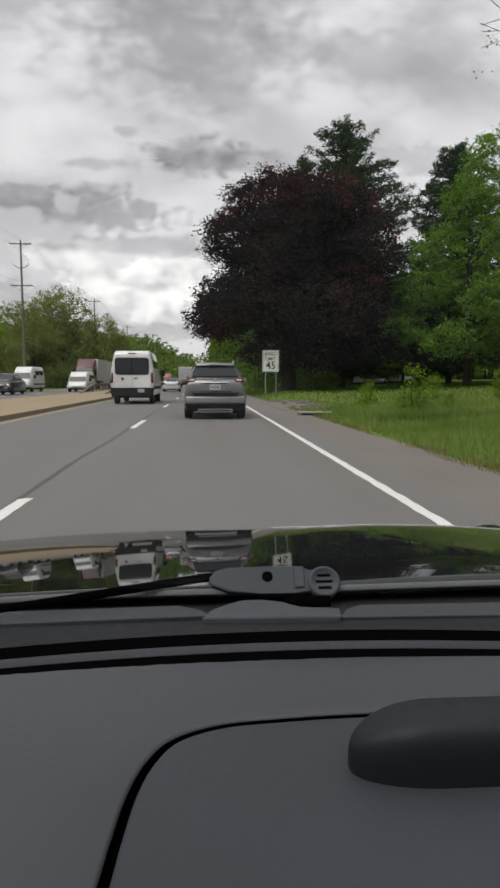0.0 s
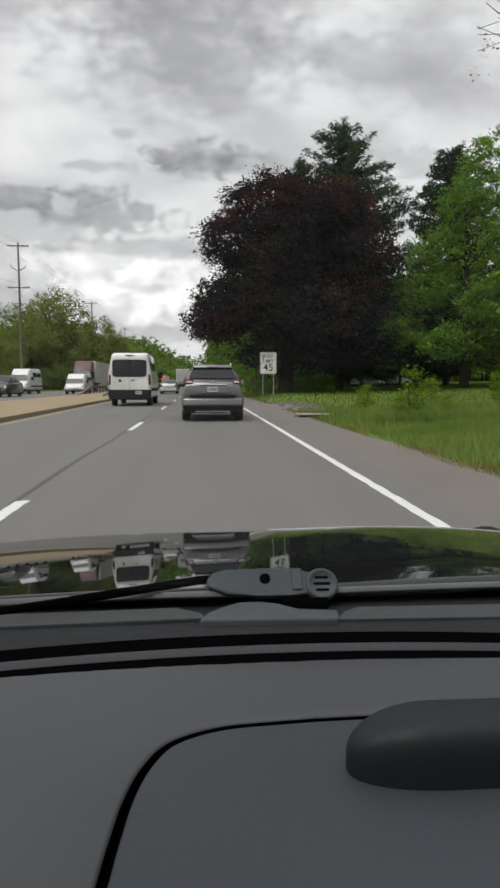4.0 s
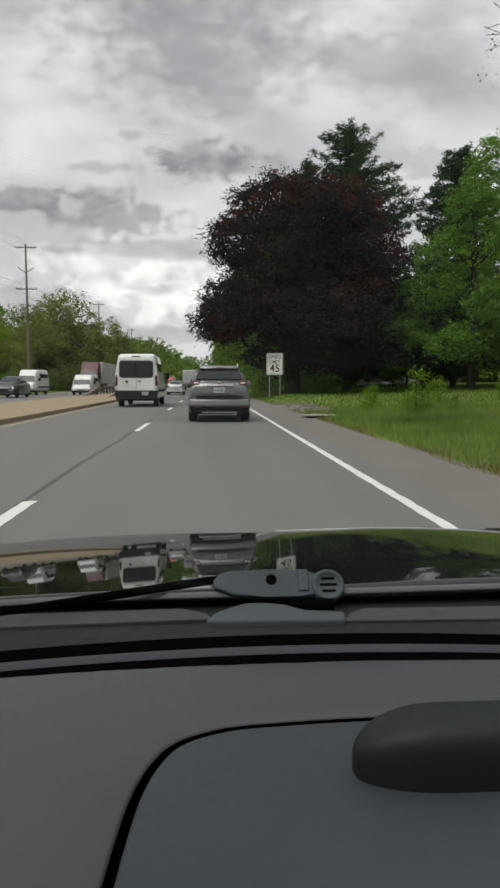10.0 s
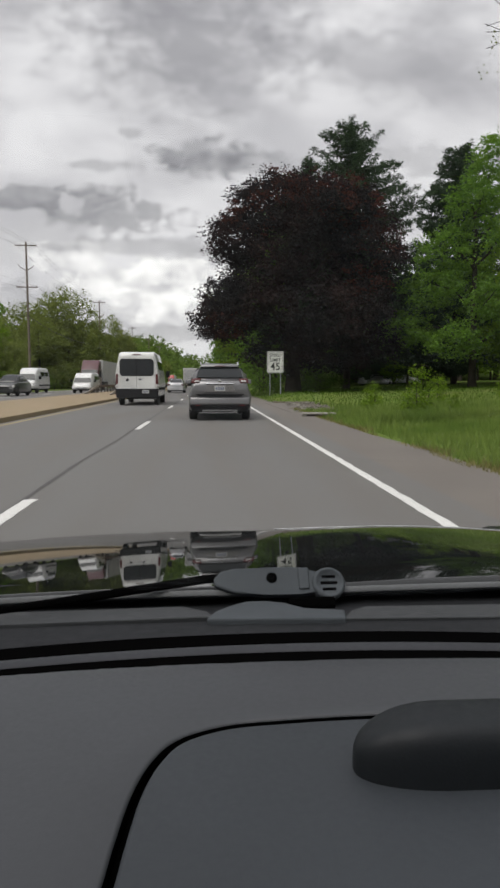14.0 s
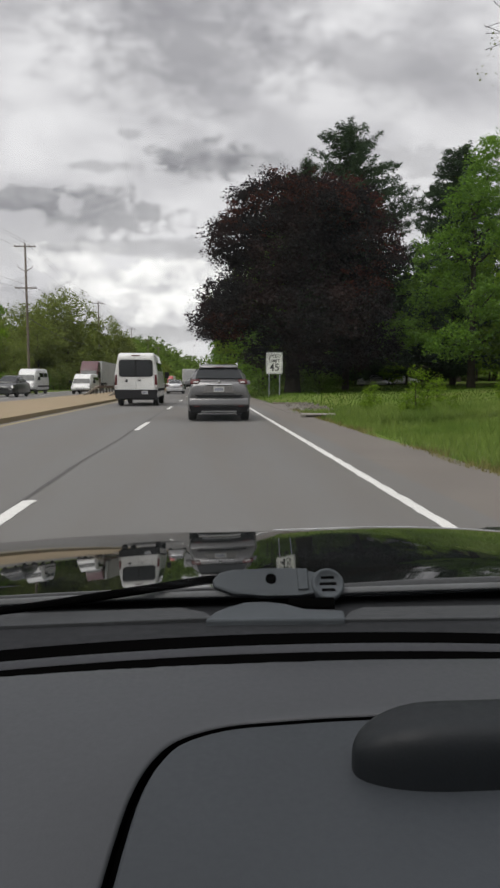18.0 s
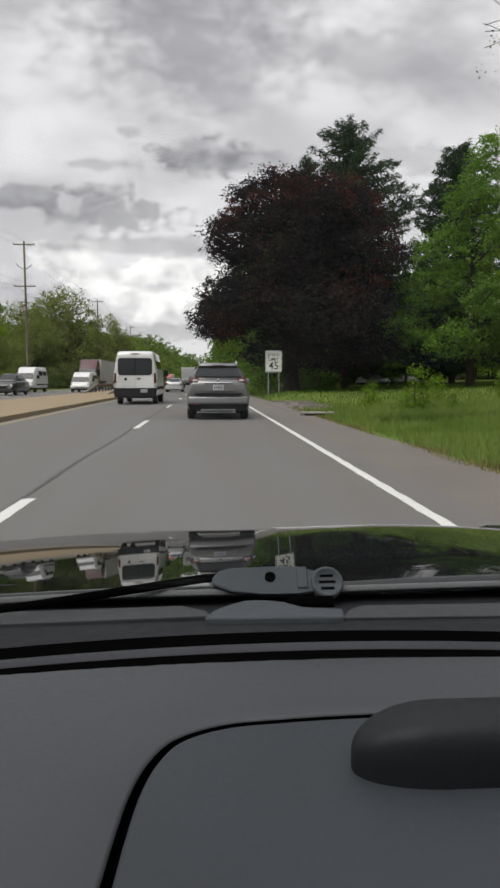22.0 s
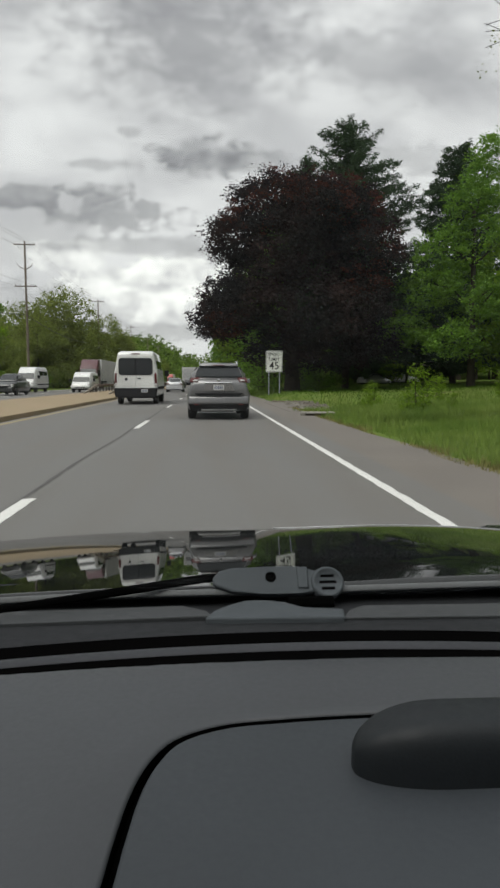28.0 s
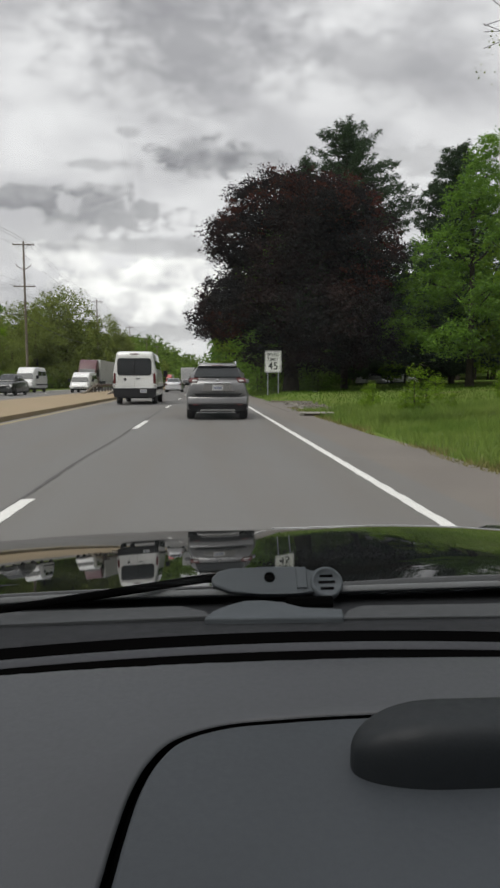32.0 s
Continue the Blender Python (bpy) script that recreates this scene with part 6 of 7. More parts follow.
fine_shrub = tree("shrub", on_bank(8.0, BANK + 18), round_blobs(36, 2.6, 4.2, 0.0, 8), 1.6, 0.04, LEAF_A, "leafy green shrub at the foot of the wood", 36, 24, 14, 0.14, 0.36, flat=0.8, group="undergrowth", category="shrub")

over_blobs = [(-7.6, 0, 12.6, 2.6, 3.0, 2.2), (-7.4, 0.5, 15.6, 2.7, 3.0, 2.2), (-4.4, 0, 18.6, 3.2, 3.2, 2.4), (-1.4, 0, 21.0, 3.6, 3.4, 2.6), (-6.8, -0.5, 9.4, 2.4, 2.8, 1.8), (-6.0, 0, 6.4, 2.2, 2.6, 1.5), (-3.6, 0.4, 13.6, 3.0, 3.2, 2.8), (-3.2, 0, 8.8, 2.8, 3.0, 2.4), (-2.4, 0.5, 5.0, 2.4, 2.6, 1.8),
              (0.4, -1, 16.5, 3.4, 3.2, 3.4), (0.6, 0, 11.5, 3.0, 3.0, 3.0), (2.8, 0.5, 19.0, 3.2, 3.2, 3.0), (3.0, 0, 7.0, 2.6, 2.6, 2.6), (3.4, -0.6, 13.5, 3.0, 3.0, 3.2)]
tree("overhanging_maple", pose(9.8, BANK + 35.5, ground_height(9.8, BANK + 35.5) - 0.1), over_blobs, 17.0, 0.34, LEAF_D, "tall olive green maple leaning out over the road", 41, 12, 22, 0.33, 0.58, 0.40, twigs=9, sides=7, flat=0.5)
stem = thing("sapling", on_bank(7.6, BANK + 27), "pale slender sapling trunk in the roadside wood", "sapling", "saplings")
link_mesh("trunk", tubes_mesh("trunk", [([(0, 0, -0.5), (0.15, 0.1, 3), (0.5, 0.2, 7), (0.7, 0.1, 11)], [0.09, 0.08, 0.06, 0.02]), ([(0.3, 0.15, 5), (-0.6, 0, 7.5), (-0.9, 0, 9)], [0.045, 0.03, 0.01])], 7), material("pale_sapling_bark", (0.13, 0.122, 0.080), (0.085, 0.080, 0.052), 0.9, 20, 3, 0.3), stem, "", True)
fine = tree("bank_tree", pose(10.2, BANK + 22, ground_height(10.2, BANK + 22)), round_blobs(44, 22, 11, 0.02, 17), 16.0, 0.24, LEAF_A, "leafy green tree on the roadside bank", 44, 5.0, 20, 0.38, 0.72, twigs=5, sides=6, flat=1.0)
fine2 = tree("bank_tree", pose(9.6, BANK + 29, ground_height(9.6, BANK + 29)), round_blobs(45, 18, 9.5, 0.0, 16), 13.0, 0.2, LEAF_C, "bright green young tree on the roadside bank", 45, 5.4, 20, 0.36, 0.64, twigs=5, sides=6, flat=1.0)
tall_stem = thing("sapling", on_bank(8.2, BANK + 39), "tall slender dark trunk rising above the bank", "sapling", "saplings")
link_mesh("trunk", tubes_mesh("trunk", [([(0, 0, -0.5), (0.1, 0.1, 5), (0.5, 0.2, 11), (0.4, 0.1, 17), (0.9, 0, 22)], [0.15, 0.13, 0.10, 0.07, 0.015]),
                                        ([(0.3, 0.15, 8), (-0.7, 0, 12), (-1.2, 0.2, 16), (-1.9, 0, 19)], [0.07, 0.05, 0.035, 0.01]), ([(0.5, 0.2, 11), (1.4, 0, 14), (1.7, 0.4, 18)], [0.06, 0.04, 0.01]),
                                        ([(0.45, 0.1, 15), (-0.4, 0.3, 18), (-0.6, 0.2, 21)], [0.04, 0.03, 0.01]), ([(-0.9, 0.1, 14), (-2.2, 0.2, 15.5), (-3.0, 0, 17.5)], [0.03, 0.022, 0.008])], 7), BARK, tall_stem, "", True)
fine3 = tree("bank_tree", on_bank(9.4, BANK + 36), round_blobs(46, 20, 10, 0.02, 16), 15.0, 0.22, LEAF_D, "olive green tree on the roadside bank", 46, 5.0, 20, 0.38, 0.70, twigs=5, sides=6, flat=0.8)
rt = random.Random(7)
for k in range(6):
    x, y = 6.8 + rt.uniform(0, 4.5), BANK + 33 + k * 3.6
    copy_thing(tall_stem, pose(x, y, ground_height(x, y), rt.uniform(-4, 4), rt.uniform(-7, 3), rt.uniform(0, 360)))
for k, (x, y, sc) in enumerate(((12.5, 17, 1.05), (14.5, 24, 1.15), (12.8, 31, 1.0), (9.2, 40, 0.9), (12.0, 44, 1.1), (9.0, 48, 0.95), (15.5, 35, 1.2), (18.5, 21, 1.2), (20.5, 30, 1.15), (19.5, 40, 1.2), (24.0, 46, 1.2), (11.8, 3.0, 1.2), (11.2, -5.5, 1.3), (13.5, 11.5, 1.1))):
    c = copy_thing((fine, fine2, fine3, fine)[k % 4], pose(x, BANK + y, ground_height(x, BANK + y) - 0.05, 0, 0, 50 * k))
    c.scale = (sc, sc, sc)
for k in range(1, 6):
    x, y = 7.0 + rt.uniform(0, 3), BANK + 19 + k * 4.4 + rt.uniform(-1, 1)
    c = copy_thing(stem, pose(x, y, ground_height(x, y), rt.uniform(-5, 5), rt.uniform(-8, 4), rt.uniform(0, 360)))
PLACES = []
BESIDE = ((10.0, -31), (11.5, -23), (10.5, -15))
# wood on the bank, beyond the beech
for k in range(34):
    y = 78 + k * 6.5 + rt.uniform(-2, 2)
    near = rt.uniform(0, 2.5)
    if y > BANK + 50:
        PLACES.append(((oak, maple, thin, oak)[rt.randrange(4)], (9.6 if y < BANK + 50 else 8.4) + near, y, rt.uniform(0.85, 1.15)))
    PLACES.append(((oak, maple)[rt.randrange(2)], (29 if y < BANK + 45 else 16) + rt.uniform(0, 6), y + rt.uniform(-3, 3), rt.uniform(1.0, 1.3) * (0.72 if y < BANK + 45 else 1.0)))
# behind the lawn
for k in range(7):
    PLACES.append(((maple, oak, thin)[k % 3], 30 + k * 4 + rt.uniform(-1, 1), 70 + rt.uniform(-4, 6), rt.uniform(0.7, 1.0)))
for k in range(10):
    PLACES.append(((maple, oak, maple)[k % 3], 21 + k * 2.6 + rt.uniform(-1, 1), 76 + rt.uniform(-3, 8), rt.uniform(0.6, 0.9)))
# wood beyond the oncoming road
for k in range(38):
    y = 62 + k * 9 + rt.uniform(-3, 3)
    big = 0.92 if BANK + 75 < y < BANK + 125 else (0.65 if y < BANK + 60 else 0.75)
    PLACES.append(((ash, ash, maple, thin)[rt.randrange(4)], -27.5 - rt.uniform(0, 3), y, big * rt.uniform(0.85, 1.1)))
    PLACES.append(((ash, oak)[rt.randrange(2)], -38 - rt.uniform(0, 9), y + rt.uniform(-4, 4), rt.uniform(0.65, 0.85)))
for x, y in BESIDE:
    copy_thing(oak_far, on_bank(x, BANK + y, 37 * y))
for src, x, y, s in PLACES:
    if y < STATION + 20 or y > STATION + 130 or x < -37 or x > 30:
        src = FAR[src.name.split(".")[0]]
    c = copy_thing(src, pose(x, y, ground_height(x, y) - 0.05, 0, 0, rt.uniform(0, 360)))
    c.scale = (s * rt.uniform(0.92, 1.08), s * rt.uniform(0.92, 1.08), s)
for k in range(80):
    y = 34 + k * 2.0 + rt.uniform(-1, 1)
    x = 7.0 + rt.uniform(0, 3.5) if y < 70 else 6.3 + rt.uniform(0, 3.2)
    if 44 < y < 64:
        x -= 2.0
    c = copy_thing(fine_shrub if BANK + 8 < y < BANK + 48 else shrub, pose(x, y, ground_height(x, y) - 0.05, 0, 0, rt.uniform(0, 360)))
    s = rt.uniform(0.5, 1.0) * (1.35 if y > 78 else 1.0)
    c.scale = (s, s, s * rt.uniform(0.9, 1.5))
for k in range(46):
    y = 58 + k * 5.0
    c = copy_thing(shrub, pose(-23.5 - rt.uniform(0, 2), y, 0.0, 0, 0, rt.uniform(0, 360)))
    s = rt.uniform(0.9, 1.6)
    c.scale = (s, s, s)

for k in range(26):
    y = BANK + 46 + k * 2.6 + rt.uniform(-0.8, 0.8)
    x = 4.5 + rt.uniform(0, 1.9)
    c = copy_thing(shrub, pose(x, y, ground_height(x, y) - 0.05, 0, 0, rt.uniform(0, 360)))
    s = rt.uniform(0.5, 0.9) * (0.7 if x < 5.2 else 1.2)
    c.scale = (s * 0.8, s, s * rt.uniform(1.0, 1.5))

# low leafy ground cover on the bank
rg = np.random.default_rng(9)
gx, gy = rg.uniform(3.3, 9.0, 2500), BANK + 5 + 60 * rg.uniform(0, 1, 2500) ** 1.5
gk = [i for i in range(2500) if noise.noise(Vector((gx[i] * 0.7, gy[i] * 0.5, 3))) > -0.15 and gx[i] > bank_edge(gy[i]) + 0.35]
gc = np.array([(gx[i], gy[i], ground_height(gx[i], gy[i]) + 0.05 + 0.10 * rg.uniform() * min(1.0, (gx[i] - 3.0) / 2)) for i in gk])
cover = link_mesh("ground_cover", quads_mesh("ground_cover", leaf_quads(rg, gc, rg.uniform(0.08, 0.2, len(gc)), 10, 0.036, 0.8, 0.7)), WEEDS)
tagged(cover, "low leafy green weeds over the grass bank", "weeds", kind="stuff")

# far wooded hills as one mass of small crowns
r = np.random.default_rng(77)
cent, spr = [], []
for k in range(3900):
    x, y = r.uniform(-420, 420), r.uniform(330, 760)
    if -24 < x < 8 and y < 470:
        continue
    hgt = r.uniform(6, 13)
    if k % 2:
        x, y = r.uniform(-130, 60), r.uniform(340, 640)
        if -24 < x < 8 and y < 470:
            continue
    zb = ground_height(x, y)
    for j in range(3):
        cent.append((x + r.normal(0, 2), y + r.normal(0, 2), zb + hgt * (0.35 + 0.3 * j)))
        spr.append(3.6 - 0.7 * j)
wood = link_mesh("far_woods", quads_mesh("far_woods", leaf_quads(r, np.array(cent), np.array(spr), 8, 2.5, 0.5, 0.8)), FARWOOD)
tagged(wood, "distant green wooded hills", "woodland", kind="stuff")

# broad crowns beyond the oncoming road
for x, y, sc, turn in ((-25.5, 101, 1.12, 20), (-22.8, 128, 1.0, 150), (-26.5, 84, 0.72, 250), (-29.5, 72, 0.62, 80), (-25.0, 66, 0.42, 310), (-31.0, 92, 0.9, 200), (-23.0, 150, 0.9, 40)):
    copy_thing(ash, pose(x, y, 0.1, 0, 0, turn)).scale = (sc, sc, sc)

# young bushes in the long grass
bush = tree("bush", pose(6.1, STATION + 18.4, ground_height(6.1, STATION + 18.4)), [(0, 0, 0.62, 0.34, 0.34, 0.42), (0.12, 0, 1.05, 0.28, 0.26, 0.36), (-0.2, 0.1, 0.35, 0.30, 0.3, 0.25), (0.05, -0.1, 1.42, 0.16, 0.16, 0.22), (0.3, 0.05, 0.5, 0.22, 0.2, 0.3)], 1.35, 0.02, LEAF_C, "young yellow-green bush growing in the verge grass", 61, 170, 20, 0.085, 0.15, twigs=3, group="verge bushes", category="bush")
for x, y, sc in ((5.4, 21.5, 0.62), (7.0, 17.6, 0.5), (6.6, 25.0, 0.7), (8.8, 24.0, 0.8), (10.2, 21.0, 0.7), (12.4, 26.0, 0.9)):
    copy_thing(bush, pose(x, STATION + y, ground_height(x, STATION + y) - 0.03, 0, 0, 77 * x)).scale = (sc, sc, sc)

# shrubs added for the deep shade beneath the trees at the back of the lawn
for k in range(16):
    x, y = 9.0 + 1.5 * k + rt.uniform(-0.5, 0.5), 64 + rt.uniform(0, 3)
    copy_thing(shrub, pose(x, y, ground_height(x, y) - 0.05, 0, 0, rt.uniform(0, 360))).scale = (1.1, 1.1, rt.uniform(1.2, 1.7))
# parked cars behind the lawn
sedan(pose(19.2, 60, ground_height(19.2, 60), 0, 0, -62), SILVER, "pale sedan parked beneath the trees", "parked cars")
sedan(pose(22.6, 62, ground_height(22.6, 62), 0, 0, -78), VAN_WHITE, "white sedan parked beneath the trees", "parked cars")


# ---- the rest of the drive: signs, signals and woods before and beyond this stretch ----
SIGN_BLUE = material("blue_sign_sheeting", (0.03, 0.09, 0.36), (0.028, 0.08, 0.32), 0.5, 8, 2)
SIGN_GREEN = material("green_sign_sheeting", (0.01, 0.20, 0.11), (0.01, 0.18, 0.10), 0.5, 8, 2)
SIGN_YELLOW = material("yellow_sign_sheeting", (0.80, 0.42, 0.02), (0.72, 0.38, 0.02), 0.5, 8, 2)
SIGN_RED = material("red_sign_paint", (0.55, 0.02, 0.03), (0.5, 0.02, 0.03), 0.5, 8, 2)
SIGNAL_HOUSING = material("yellow_signal_housing", (0.42, 0.20, 0.02), (0.36, 0.17, 0.02), 0.5, 15, 2)
GREEN_LAMP = material("lit_green_lens", (0.02, 0.5, 0.3), (0.02, 0.5, 0.3), 0.3, 10, 2, glow=(0.05, 1.0, 0.55, 2.0))
DARK_LAMP = material("dark_signal_lens", (0.10, 0.02, 0.01), (0.08, 0.02, 0.01), 0.3, 10, 2)


def arrow(parent, x, z, size, turn, y=-0.010, mat=None):
    """A flat arrow on a sign face; turn: degrees from straight up."""
    pts = [(-0.09, -0.5), (0.09, -0.5), (0.09, 0.08), (0.28, 0.08), (0.0, 0.5), (-0.28, 0.08), (-0.09, 0.08)]
    c, s = math.cos(radians(turn)), math.sin(radians(turn))
    return part("arrow", prism([(x + size * (c * p + s * q), z + size * (c * q - s * p)) for p, q in pts], "y", y, y + 0.003), mat or SIGN_BLACK, parent)


def board(name, m, w, z0, z1, face, label, category="road sign", posts=(-0.35, 0.35), bars=(), words=(), ink=None, rim=None):
    """A flat sign on posts; bars are (x, z, width, height), words are (text, size, z)."""
    s = thing(name, m, label, category)
    panel = part("panel", prism(rounded(-w / 2, w / 2, z0, z1, min(0.06, w * 0.06)), "y", -0.004, 0.004), face, s)
    if rim:
        part("rim", prism(rounded(-w / 2 - 0.02, w / 2 + 0.02, z0 - 0.02, z1 + 0.02, min(0.07, w * 0.07)), "y", -0.0015, 0.006), rim, panel)
    for x, z, bw, bh in bars:
        part("writing_bar", block(x - bw / 2, x + bw / 2, -0.008, -0.005, z - bh / 2, z + bh / 2), ink or SIGN_BLACK, panel)
    for txt, size, x, z in words:
        letters(txt, size, ink or SIGN_BLACK, panel, pose(x, -0.008, z, 90, 0, 0))
    for x in posts:
        part("post", block(x - 0.03, x + 0.03, 0.008, 0.06, -0.5, z1 - 0.05, 0.006, 1), GALV, s)
    return s, panel


def on_ground(x, y, turn=0):
    return pose(x, y, ground_height(x, y), 0, 0, turn)


# beyond the beech
cross, panel = board("crossroad_sign", on_ground(6.3, 180), 0.9, 1.5, 2.4, SIGN_YELLOW, "yellow diamond crossroad warning sign on a steel post", posts=(0.0,))
panel.rotation_euler = (0, radians(45), 0)
panel.location = (-1.379, 0, 0.571)
part("cross_bar", block(-0.05, 0.05, -0.009, -0.005, 1.65, 2.25), SIGN_BLACK, panel)
part("cross_bar", block(-0.30, 0.30, -0.009, -0.005, 1.90, 2.0), SIGN_BLACK, panel)
semi_truck(pose(-15.6, 250, 0.0), REDPAINT, "red tractor with a pale box trailer far along the oncoming road")
for k, (x, y, p, lb) in enumerate(((-16.7, 206, SILVER, "silver sedan in the oncoming queue"), (-13.3, 214, BLACKPAINT, "black sedan in the oncoming queue"), (-3.2, 178, MAROON, "dark red sedan far ahead on the road"))):
    sedan(pose(x, y, 0, 0, 0, 180 if x < -10 else 0), p, lb)

# before the beech: turn sign, hatched nose, tall pole
tall = utility_pole(on_ground(8.7, -25), 14.0, 2, "tall weathered utility pole beside the road")
for z, dx in ((13.7, -1.0), (13.7, 1.0), (9.1, 0.0)):
    cable("overhead_cable", (8.7 + dx, -25, z), (-22.0 + dx, -42, z + 3), 1.2)
s, panel = board("turn_sign", on_ground(5.8, -21.6), 1.55, 1.0, 2.1, SIGN_WHITE, "white ALL TURNS sign with a black slanting arrow", words=(("ALL", 0.30, -0.38, 1.78), ("TURNS", 0.26, -0.30, 1.36)), posts=(-0.5, 0.5), rim=SIGN_BLACK)
arrow(panel, 0.48, 1.55, 0.55, 45)
hatch = thing("hatched_nose", pose(0, 0, 0), "white hatched paint on a paved nose", "road marking", kind="structure")
pad = strip("turn_lane", 2.36, 9.5, -235, -95, 0.001, ASPHALT, 14, 0.05)
tagged(pad, "paved turn lane beside the road", "road", kind="structure")
pad2 = strip("slip_lane", 3.56, 9.0, -58, -23.5, 0.001, ASPHALT, 6, 0.05)
tagged(pad2, "paved slip lane joining from a side road", "road", kind="structure")
for base, n in ((-40.0, 6), (-216.0, 8)):
    for k in range(n):
        bar = part("hatch_bar", prism([(2.3, base + k * 2.4), (2.3 + 0.7 * (k + 2) * (0.75 if n == 6 else 0.6), base + k * 2.4 + 1.0), (2.3 + 0.7 * (k + 2) * (0.75 if n == 6 else 0.6), base + k * 2.4 + 1.4), (2.3, base + k * 2.4 + 0.4)], "z", 0.003, 0.007), PAINT_WHITE, hatch)
side_road = strip("side_road", -140, 140, -100, -84, 0.002, ASPHALT, 16, 0.06)
tagged(side_road, "crossing side road at the signals", "road", kind="structure")
part("stop_line", block(-5.2, 9.0, -104.0, -103.4, 0.003, 0.007), PAINT_WHITE, marks)


def signal_head(parent, x, z, lit=2):
    hd = part("signal_head", block(x - 0.19, x + 0.19, -0.16, 0.10, z - 0.58, z + 0.58, 0.03), SIGNAL_HOUSING, parent, "yellow three-lamp signal head")
    part("backplate", prism(rounded(x - 0.30, x + 0.30, z - 0.70, z + 0.70, 0.06), "y", 0.0, 0.012), SIGN_BLACK, hd, "black backplate")
    for k in range(3):
        zz = z + 0.36 - 0.36 * k
        lens = lathe([(0.002, -0.185), (0.10, -0.18), (0.15, -0.165)], 18, "y")
        for v in lens.verts:
            v.co += Vector((x, 0, zz))
        part("lens", lens, GREEN_LAMP if k == lit else DARK_LAMP, hd, "", True)
        vis = lathe([(0.155, -0.36), (0.165, -0.36), (0.165, -0.15), (0.155, -0.15)], 18, "y")
        for v in vis.verts:
            v.co += Vector((x, 0, zz))
        part("visor", vis, SIGN_BLACK, hd)
    return hd


def mast(m, reach, label, height=6.4):
    t = thing("signal_mast", m, label, "traffic signal")
    part("pole", lathe([(0.26, -0.3), (0.26, 0.05), (0.15, 0.06), (0.12, height + 0.6), (0.02, height + 0.65)], 14), GALV, t, "grey steel pole", True)
    link_mesh("mast_arm", tubes_mesh("mast_arm", [([(0, 0, height - 0.35), (-reach * 0.5, 0, height), (-reach, 0, height + 0.1)], [0.13, 0.10, 0.06])], 12), GALV, t, "tapered steel arm", True)
    return t


sig = mast(pose(9.6, -78, 0), 16.0, "steel mast arm with three traffic signals and signs over the road")
for x in (-5.2, -10.4, -15.4):
    signal_head(sig, x, 6.4)
for x, kind in ((-13.9, 0), (-12.8, 1)):
    pn = part("ban_sign", block(x - 0.46, x + 0.46, -0.16, -0.14, 5.95, 6.87, 0.01, 1), SIGN_WHITE, sig, "white no-turn sign with a red ring")
    ring = lathe([(0.36, -0.17), (0.42, -0.17), (0.42, -0.162), (0.36, -0.162)], 28, "y")
    for v in ring.verts:
        v.co += Vector((x, 0, 6.41))
    part("red_ring", ring, SIGN_RED, pn)
    arrow(pn, x, 6.40, 0.5, -90 if kind == 0 else 180, -0.166)
    part("red_slash", prism([(x - 0.30, 6.65), (x - 0.25, 6.70), (x + 0.30, 6.17), (x + 0.25, 6.12)], "y", -0.172, -0.168), SIGN_RED, pn)
nm = part("street_name_sign", block(-3.1, -0.9, -0.16, -0.14, 5.75, 6.55, 0.01, 1), SIGN_GREEN, sig, "green street sign with white bars and arrows")
for z in (6.33, 5.97):
    part("writing_bar", block(-2.6, -1.5, -0.168, -0.162, z - 0.08, z + 0.08), SIGN_WHITE, nm)
arrow(nm, -2.88, 6.33, 0.28, -90, -0.168, SIGN_WHITE)
arrow(nm, -1.12, 5.97, 0.28, 90, -0.168, SIGN_WHITE)
far_sig = mast(pose(-21.5, -106, 0, 0, 0, 180), 14.0, "steel mast arm with signals facing the oncoming lanes")
for x in (-4.5, -9.5):
    signal_head(far_sig, x, 6.4, 0)

gantry = mast(pose(8.8, -165, 0), 12.5, "overhead steel arm with three white lane-use signs")
for x, bend in ((-3.0, 50), (-7.4, 0), (-11.2, 0)):
    pn = part("lane_sign", block(x - 0.40, x + 0.40, -0.16, -0.14, 5.9, 6.95, 0.01, 1), SIGN_WHITE, gantry, "white lane sign with a black arrow")
    arrow(pn, x, 6.52, 0.62, bend, -0.166)
    part("writing_bar", block(x - 0.26, x + 0.26, -0.168, -0.162, 5.98, 6.10), SIGN_BLACK, pn)
board("blue_sign", on_ground(11.2, -152), 1.1, 0.7, 2.1, SIGN_BLUE, "blue information sign with white bars beside the lawn", bars=((0, 1.75, 0.5, 0.3), (0, 1.25, 0.7, 0.14), (0, 0.95, 0.7, 0.12)), ink=SIGN_WHITE)
board("side_road_sign", on_ground(16, -52), 0.8, 1.2, 2.0, SIGN_YELLOW, "yellow curve warning sign on the grass island", posts=(0.0,), bars=((0, 1.6, 0.12, 0.5),))
board("blue_sign", on_ground(21, -50), 0.8, 0.9, 2.1, SIGN_BLUE, "narrow blue route sign on the grass island", bars=((0, 1.6, 0.4, 0.3),), ink=SIGN_WHITE, posts=(0.0,))
s, panel = board("merge_sign", on_ground(5.4, -228), 1.3, 1.2, 2.1, SIGN_WHITE, "white lane sign with a bent arrow at the wood's edge", bars=((0.28, 1.75, 0.5, 0.14), (0.28, 1.5, 0.5, 0.14)))
arrow(panel, -0.35, 1.62, 0.6, 30)
board("notice_sign", on_ground(5.6, -229.5), 1.0, 2.3, 3.2, SIGN_WHITE, "white notice sign above the undergrowth", bars=((0, 3.0, 0.7, 0.1), (0, 2.75, 0.7, 0.1), (0, 2.5, 0.7, 0.1)))
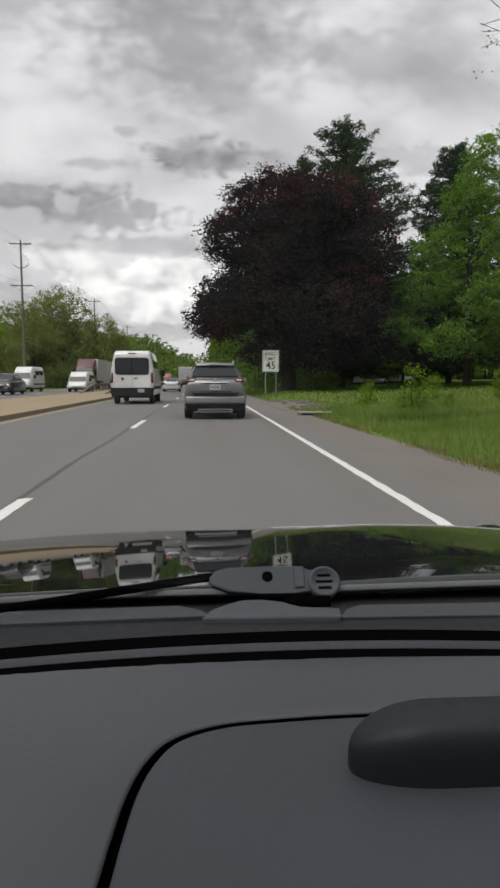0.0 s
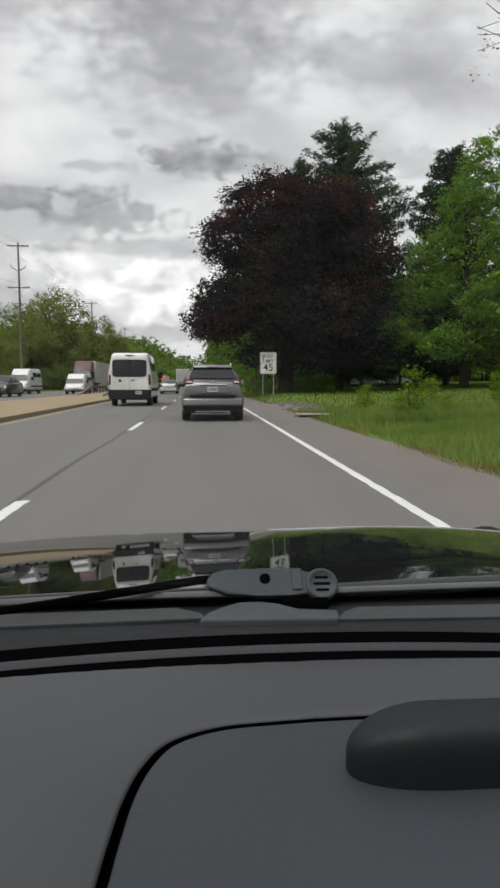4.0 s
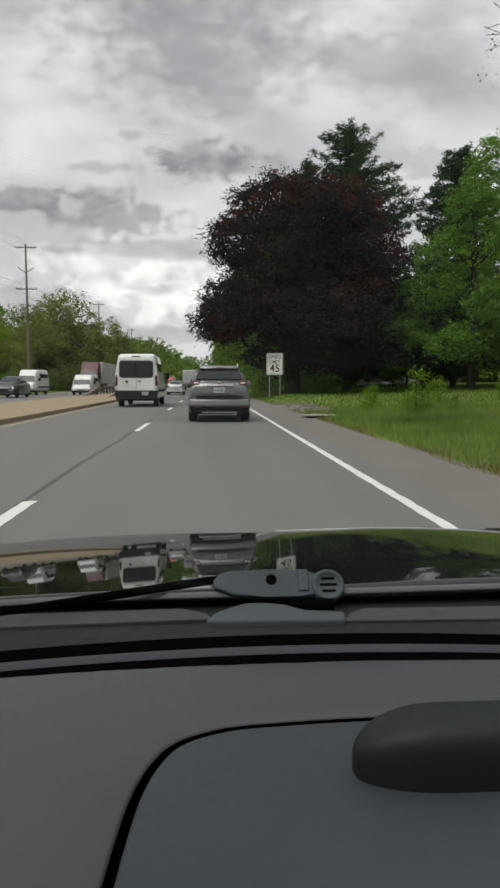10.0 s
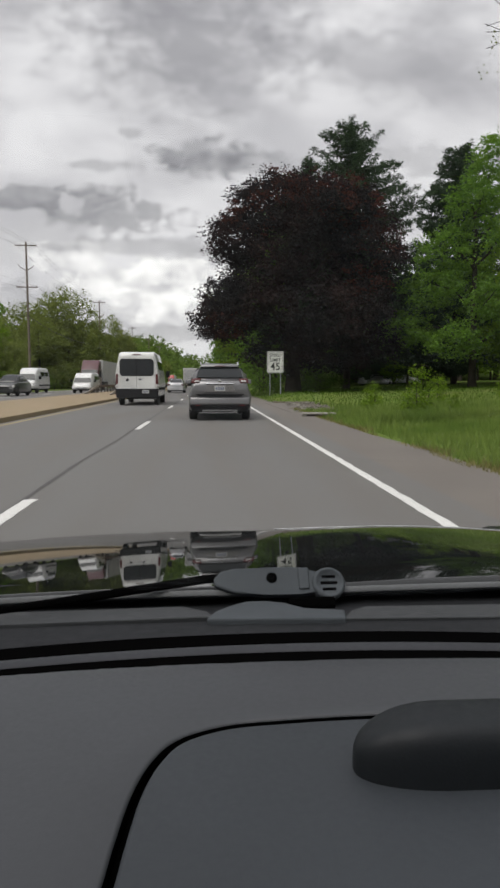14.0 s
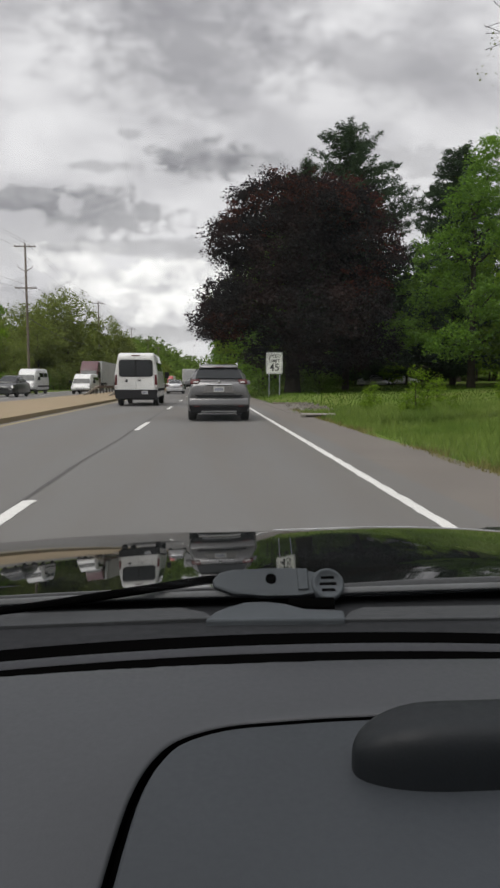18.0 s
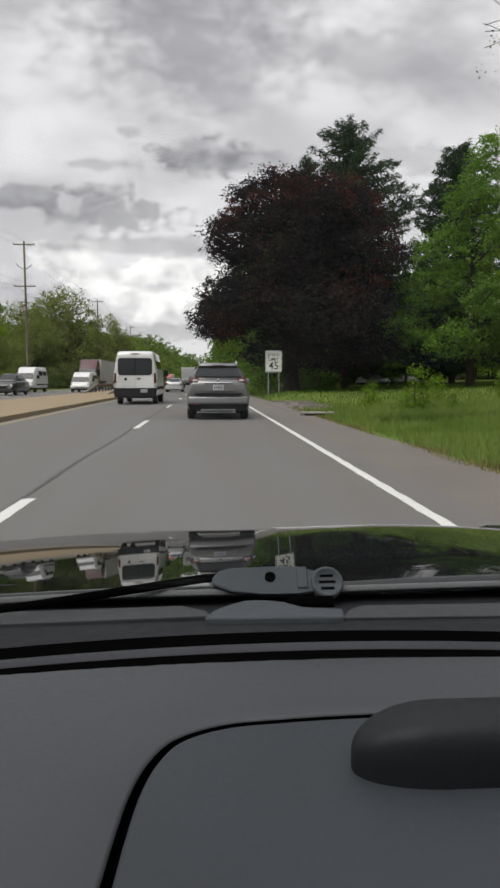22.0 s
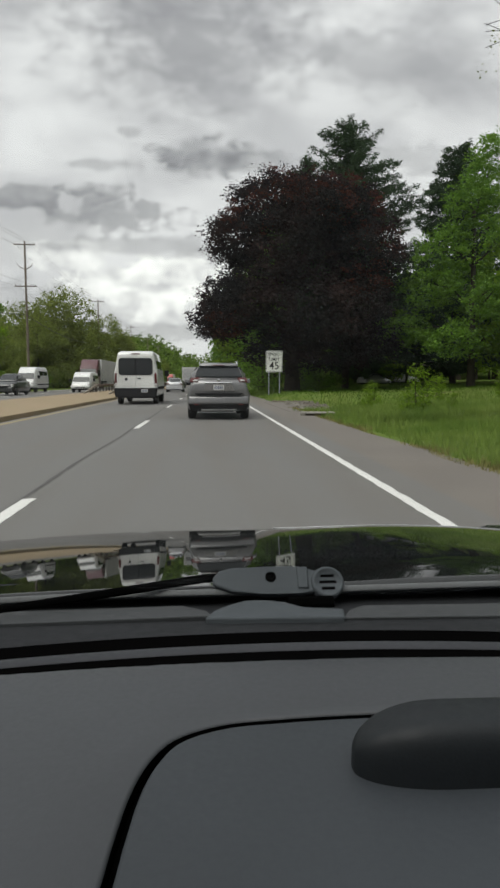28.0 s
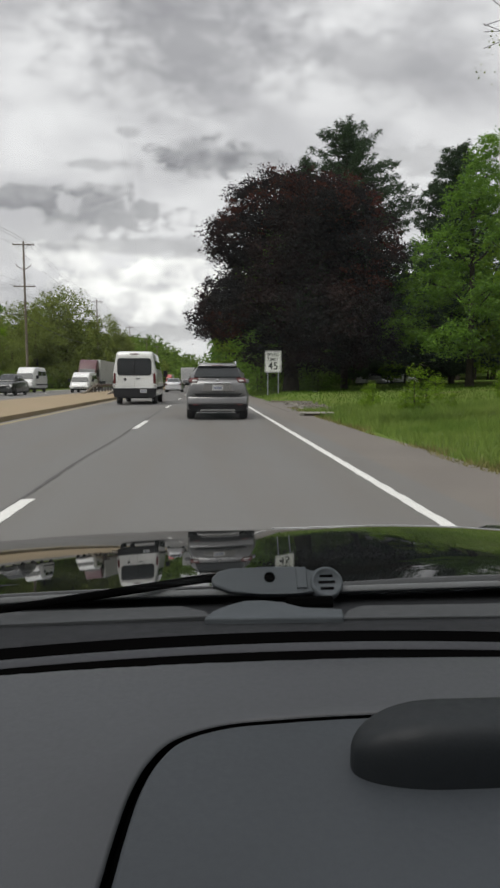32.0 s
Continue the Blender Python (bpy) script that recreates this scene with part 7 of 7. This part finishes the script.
board("yard_sign", on_ground(4.6, -258), 0.6, 0.3, 0.75, SIGN_BLUE, "small blue and white yard sign in the grass", bars=((0, 0.45, 0.6, 0.2),), ink=SIGN_WHITE, posts=(-0.2, 0.2))

# first stretch of the drive
speed_sign(on_ground(4.9, -438))
lean = utility_pole(pose(6.0, -434, 0, 0, 4, 0), 13.0, 0, "leaning wooden utility pole with cables and black boxes")
for z in (6.9, 7.3):
    part("cable_box", lathe([(0.05, -0.45), (0.20, -0.4), (0.22, 0), (0.20, 0.4), (0.05, 0.45)], 14, "x"), WIRE, lean, "black cable splice box").location = (1.0, -0.2, z)
upright = utility_pole(on_ground(5.4, -405), 11.0, 0, "plain wooden utility pole at the roadside")
copy_thing(upright, on_ground(6.5, -283))
for z in (7.2, 7.6, 8.4):
    cable("overhead_cable", (6.4, -434, z), (5.4, -405, z), 0.7)
    cable("overhead_cable", (5.4, -405, z), (-25, -400, z + 0.8), 0.8)
board("shop_sign", on_ground(9.0, -430), 2.2, 1.6, 4.4, SIGN_WHITE, "white shop sign board with green letters on posts", "sign", words=(("SHOP", 0.5, 0.3, 3.8),), bars=((0, 3.2, 1.6, 0.14), (0, 2.9, 1.6, 0.14), (0, 2.6, 1.6, 0.14), (0, 2.0, 1.6, 0.2)), ink=SIGN_GREEN, posts=(-0.8, 0.8))
board("blue_sign", on_ground(5.6, -396), 1.5, 1.2, 2.6, SIGN_BLUE, "blue roadside sign with a white panel", bars=((0, 1.85, 1.1, 0.6), (0, 2.4, 1.1, 0.14)), ink=SIGN_WHITE)
guardrail(-7.55, -500, -250, "rusty steel guardrail on dark posts along the first median", 7.0)

MORE = []
for k in range(17):
    y = -402 + k * 10 + rt.uniform(-2, 2)
    MORE.append(((oak, thin, maple, oak)[rt.randrange(4)], 8.5 + rt.uniform(0, 3), y, rt.uniform(0.85, 1.15)))
    MORE.append(((oak, maple)[rt.randrange(2)], 17 + rt.uniform(0, 8), y + rt.uniform(-3, 3), rt.uniform(0.9, 1.2)))
for k in range(9):
    MORE.append((maple, 15 + rt.uniform(0, 10), -205 + k * 9, rt.uniform(0.45, 0.65)))
for k in range(10):
    MORE.append(((oak, thin)[k % 2], 26 + rt.uniform(0, 20), -60 + k * 8, rt.uniform(0.7, 1.0)))
for k in range(22):
    MORE.append(((ash, oak)[k % 2], -34 - rt.uniform(0, 14), -490 + k * 22, rt.uniform(0.5, 0.8)))
for src, x, y, sc in MORE:
    c = copy_thing(FAR[src.name.split(".")[0]], pose(x, y, ground_height(x, y) - 0.05, 0, 0, rt.uniform(0, 360)))
    c.scale = (sc, sc, sc)
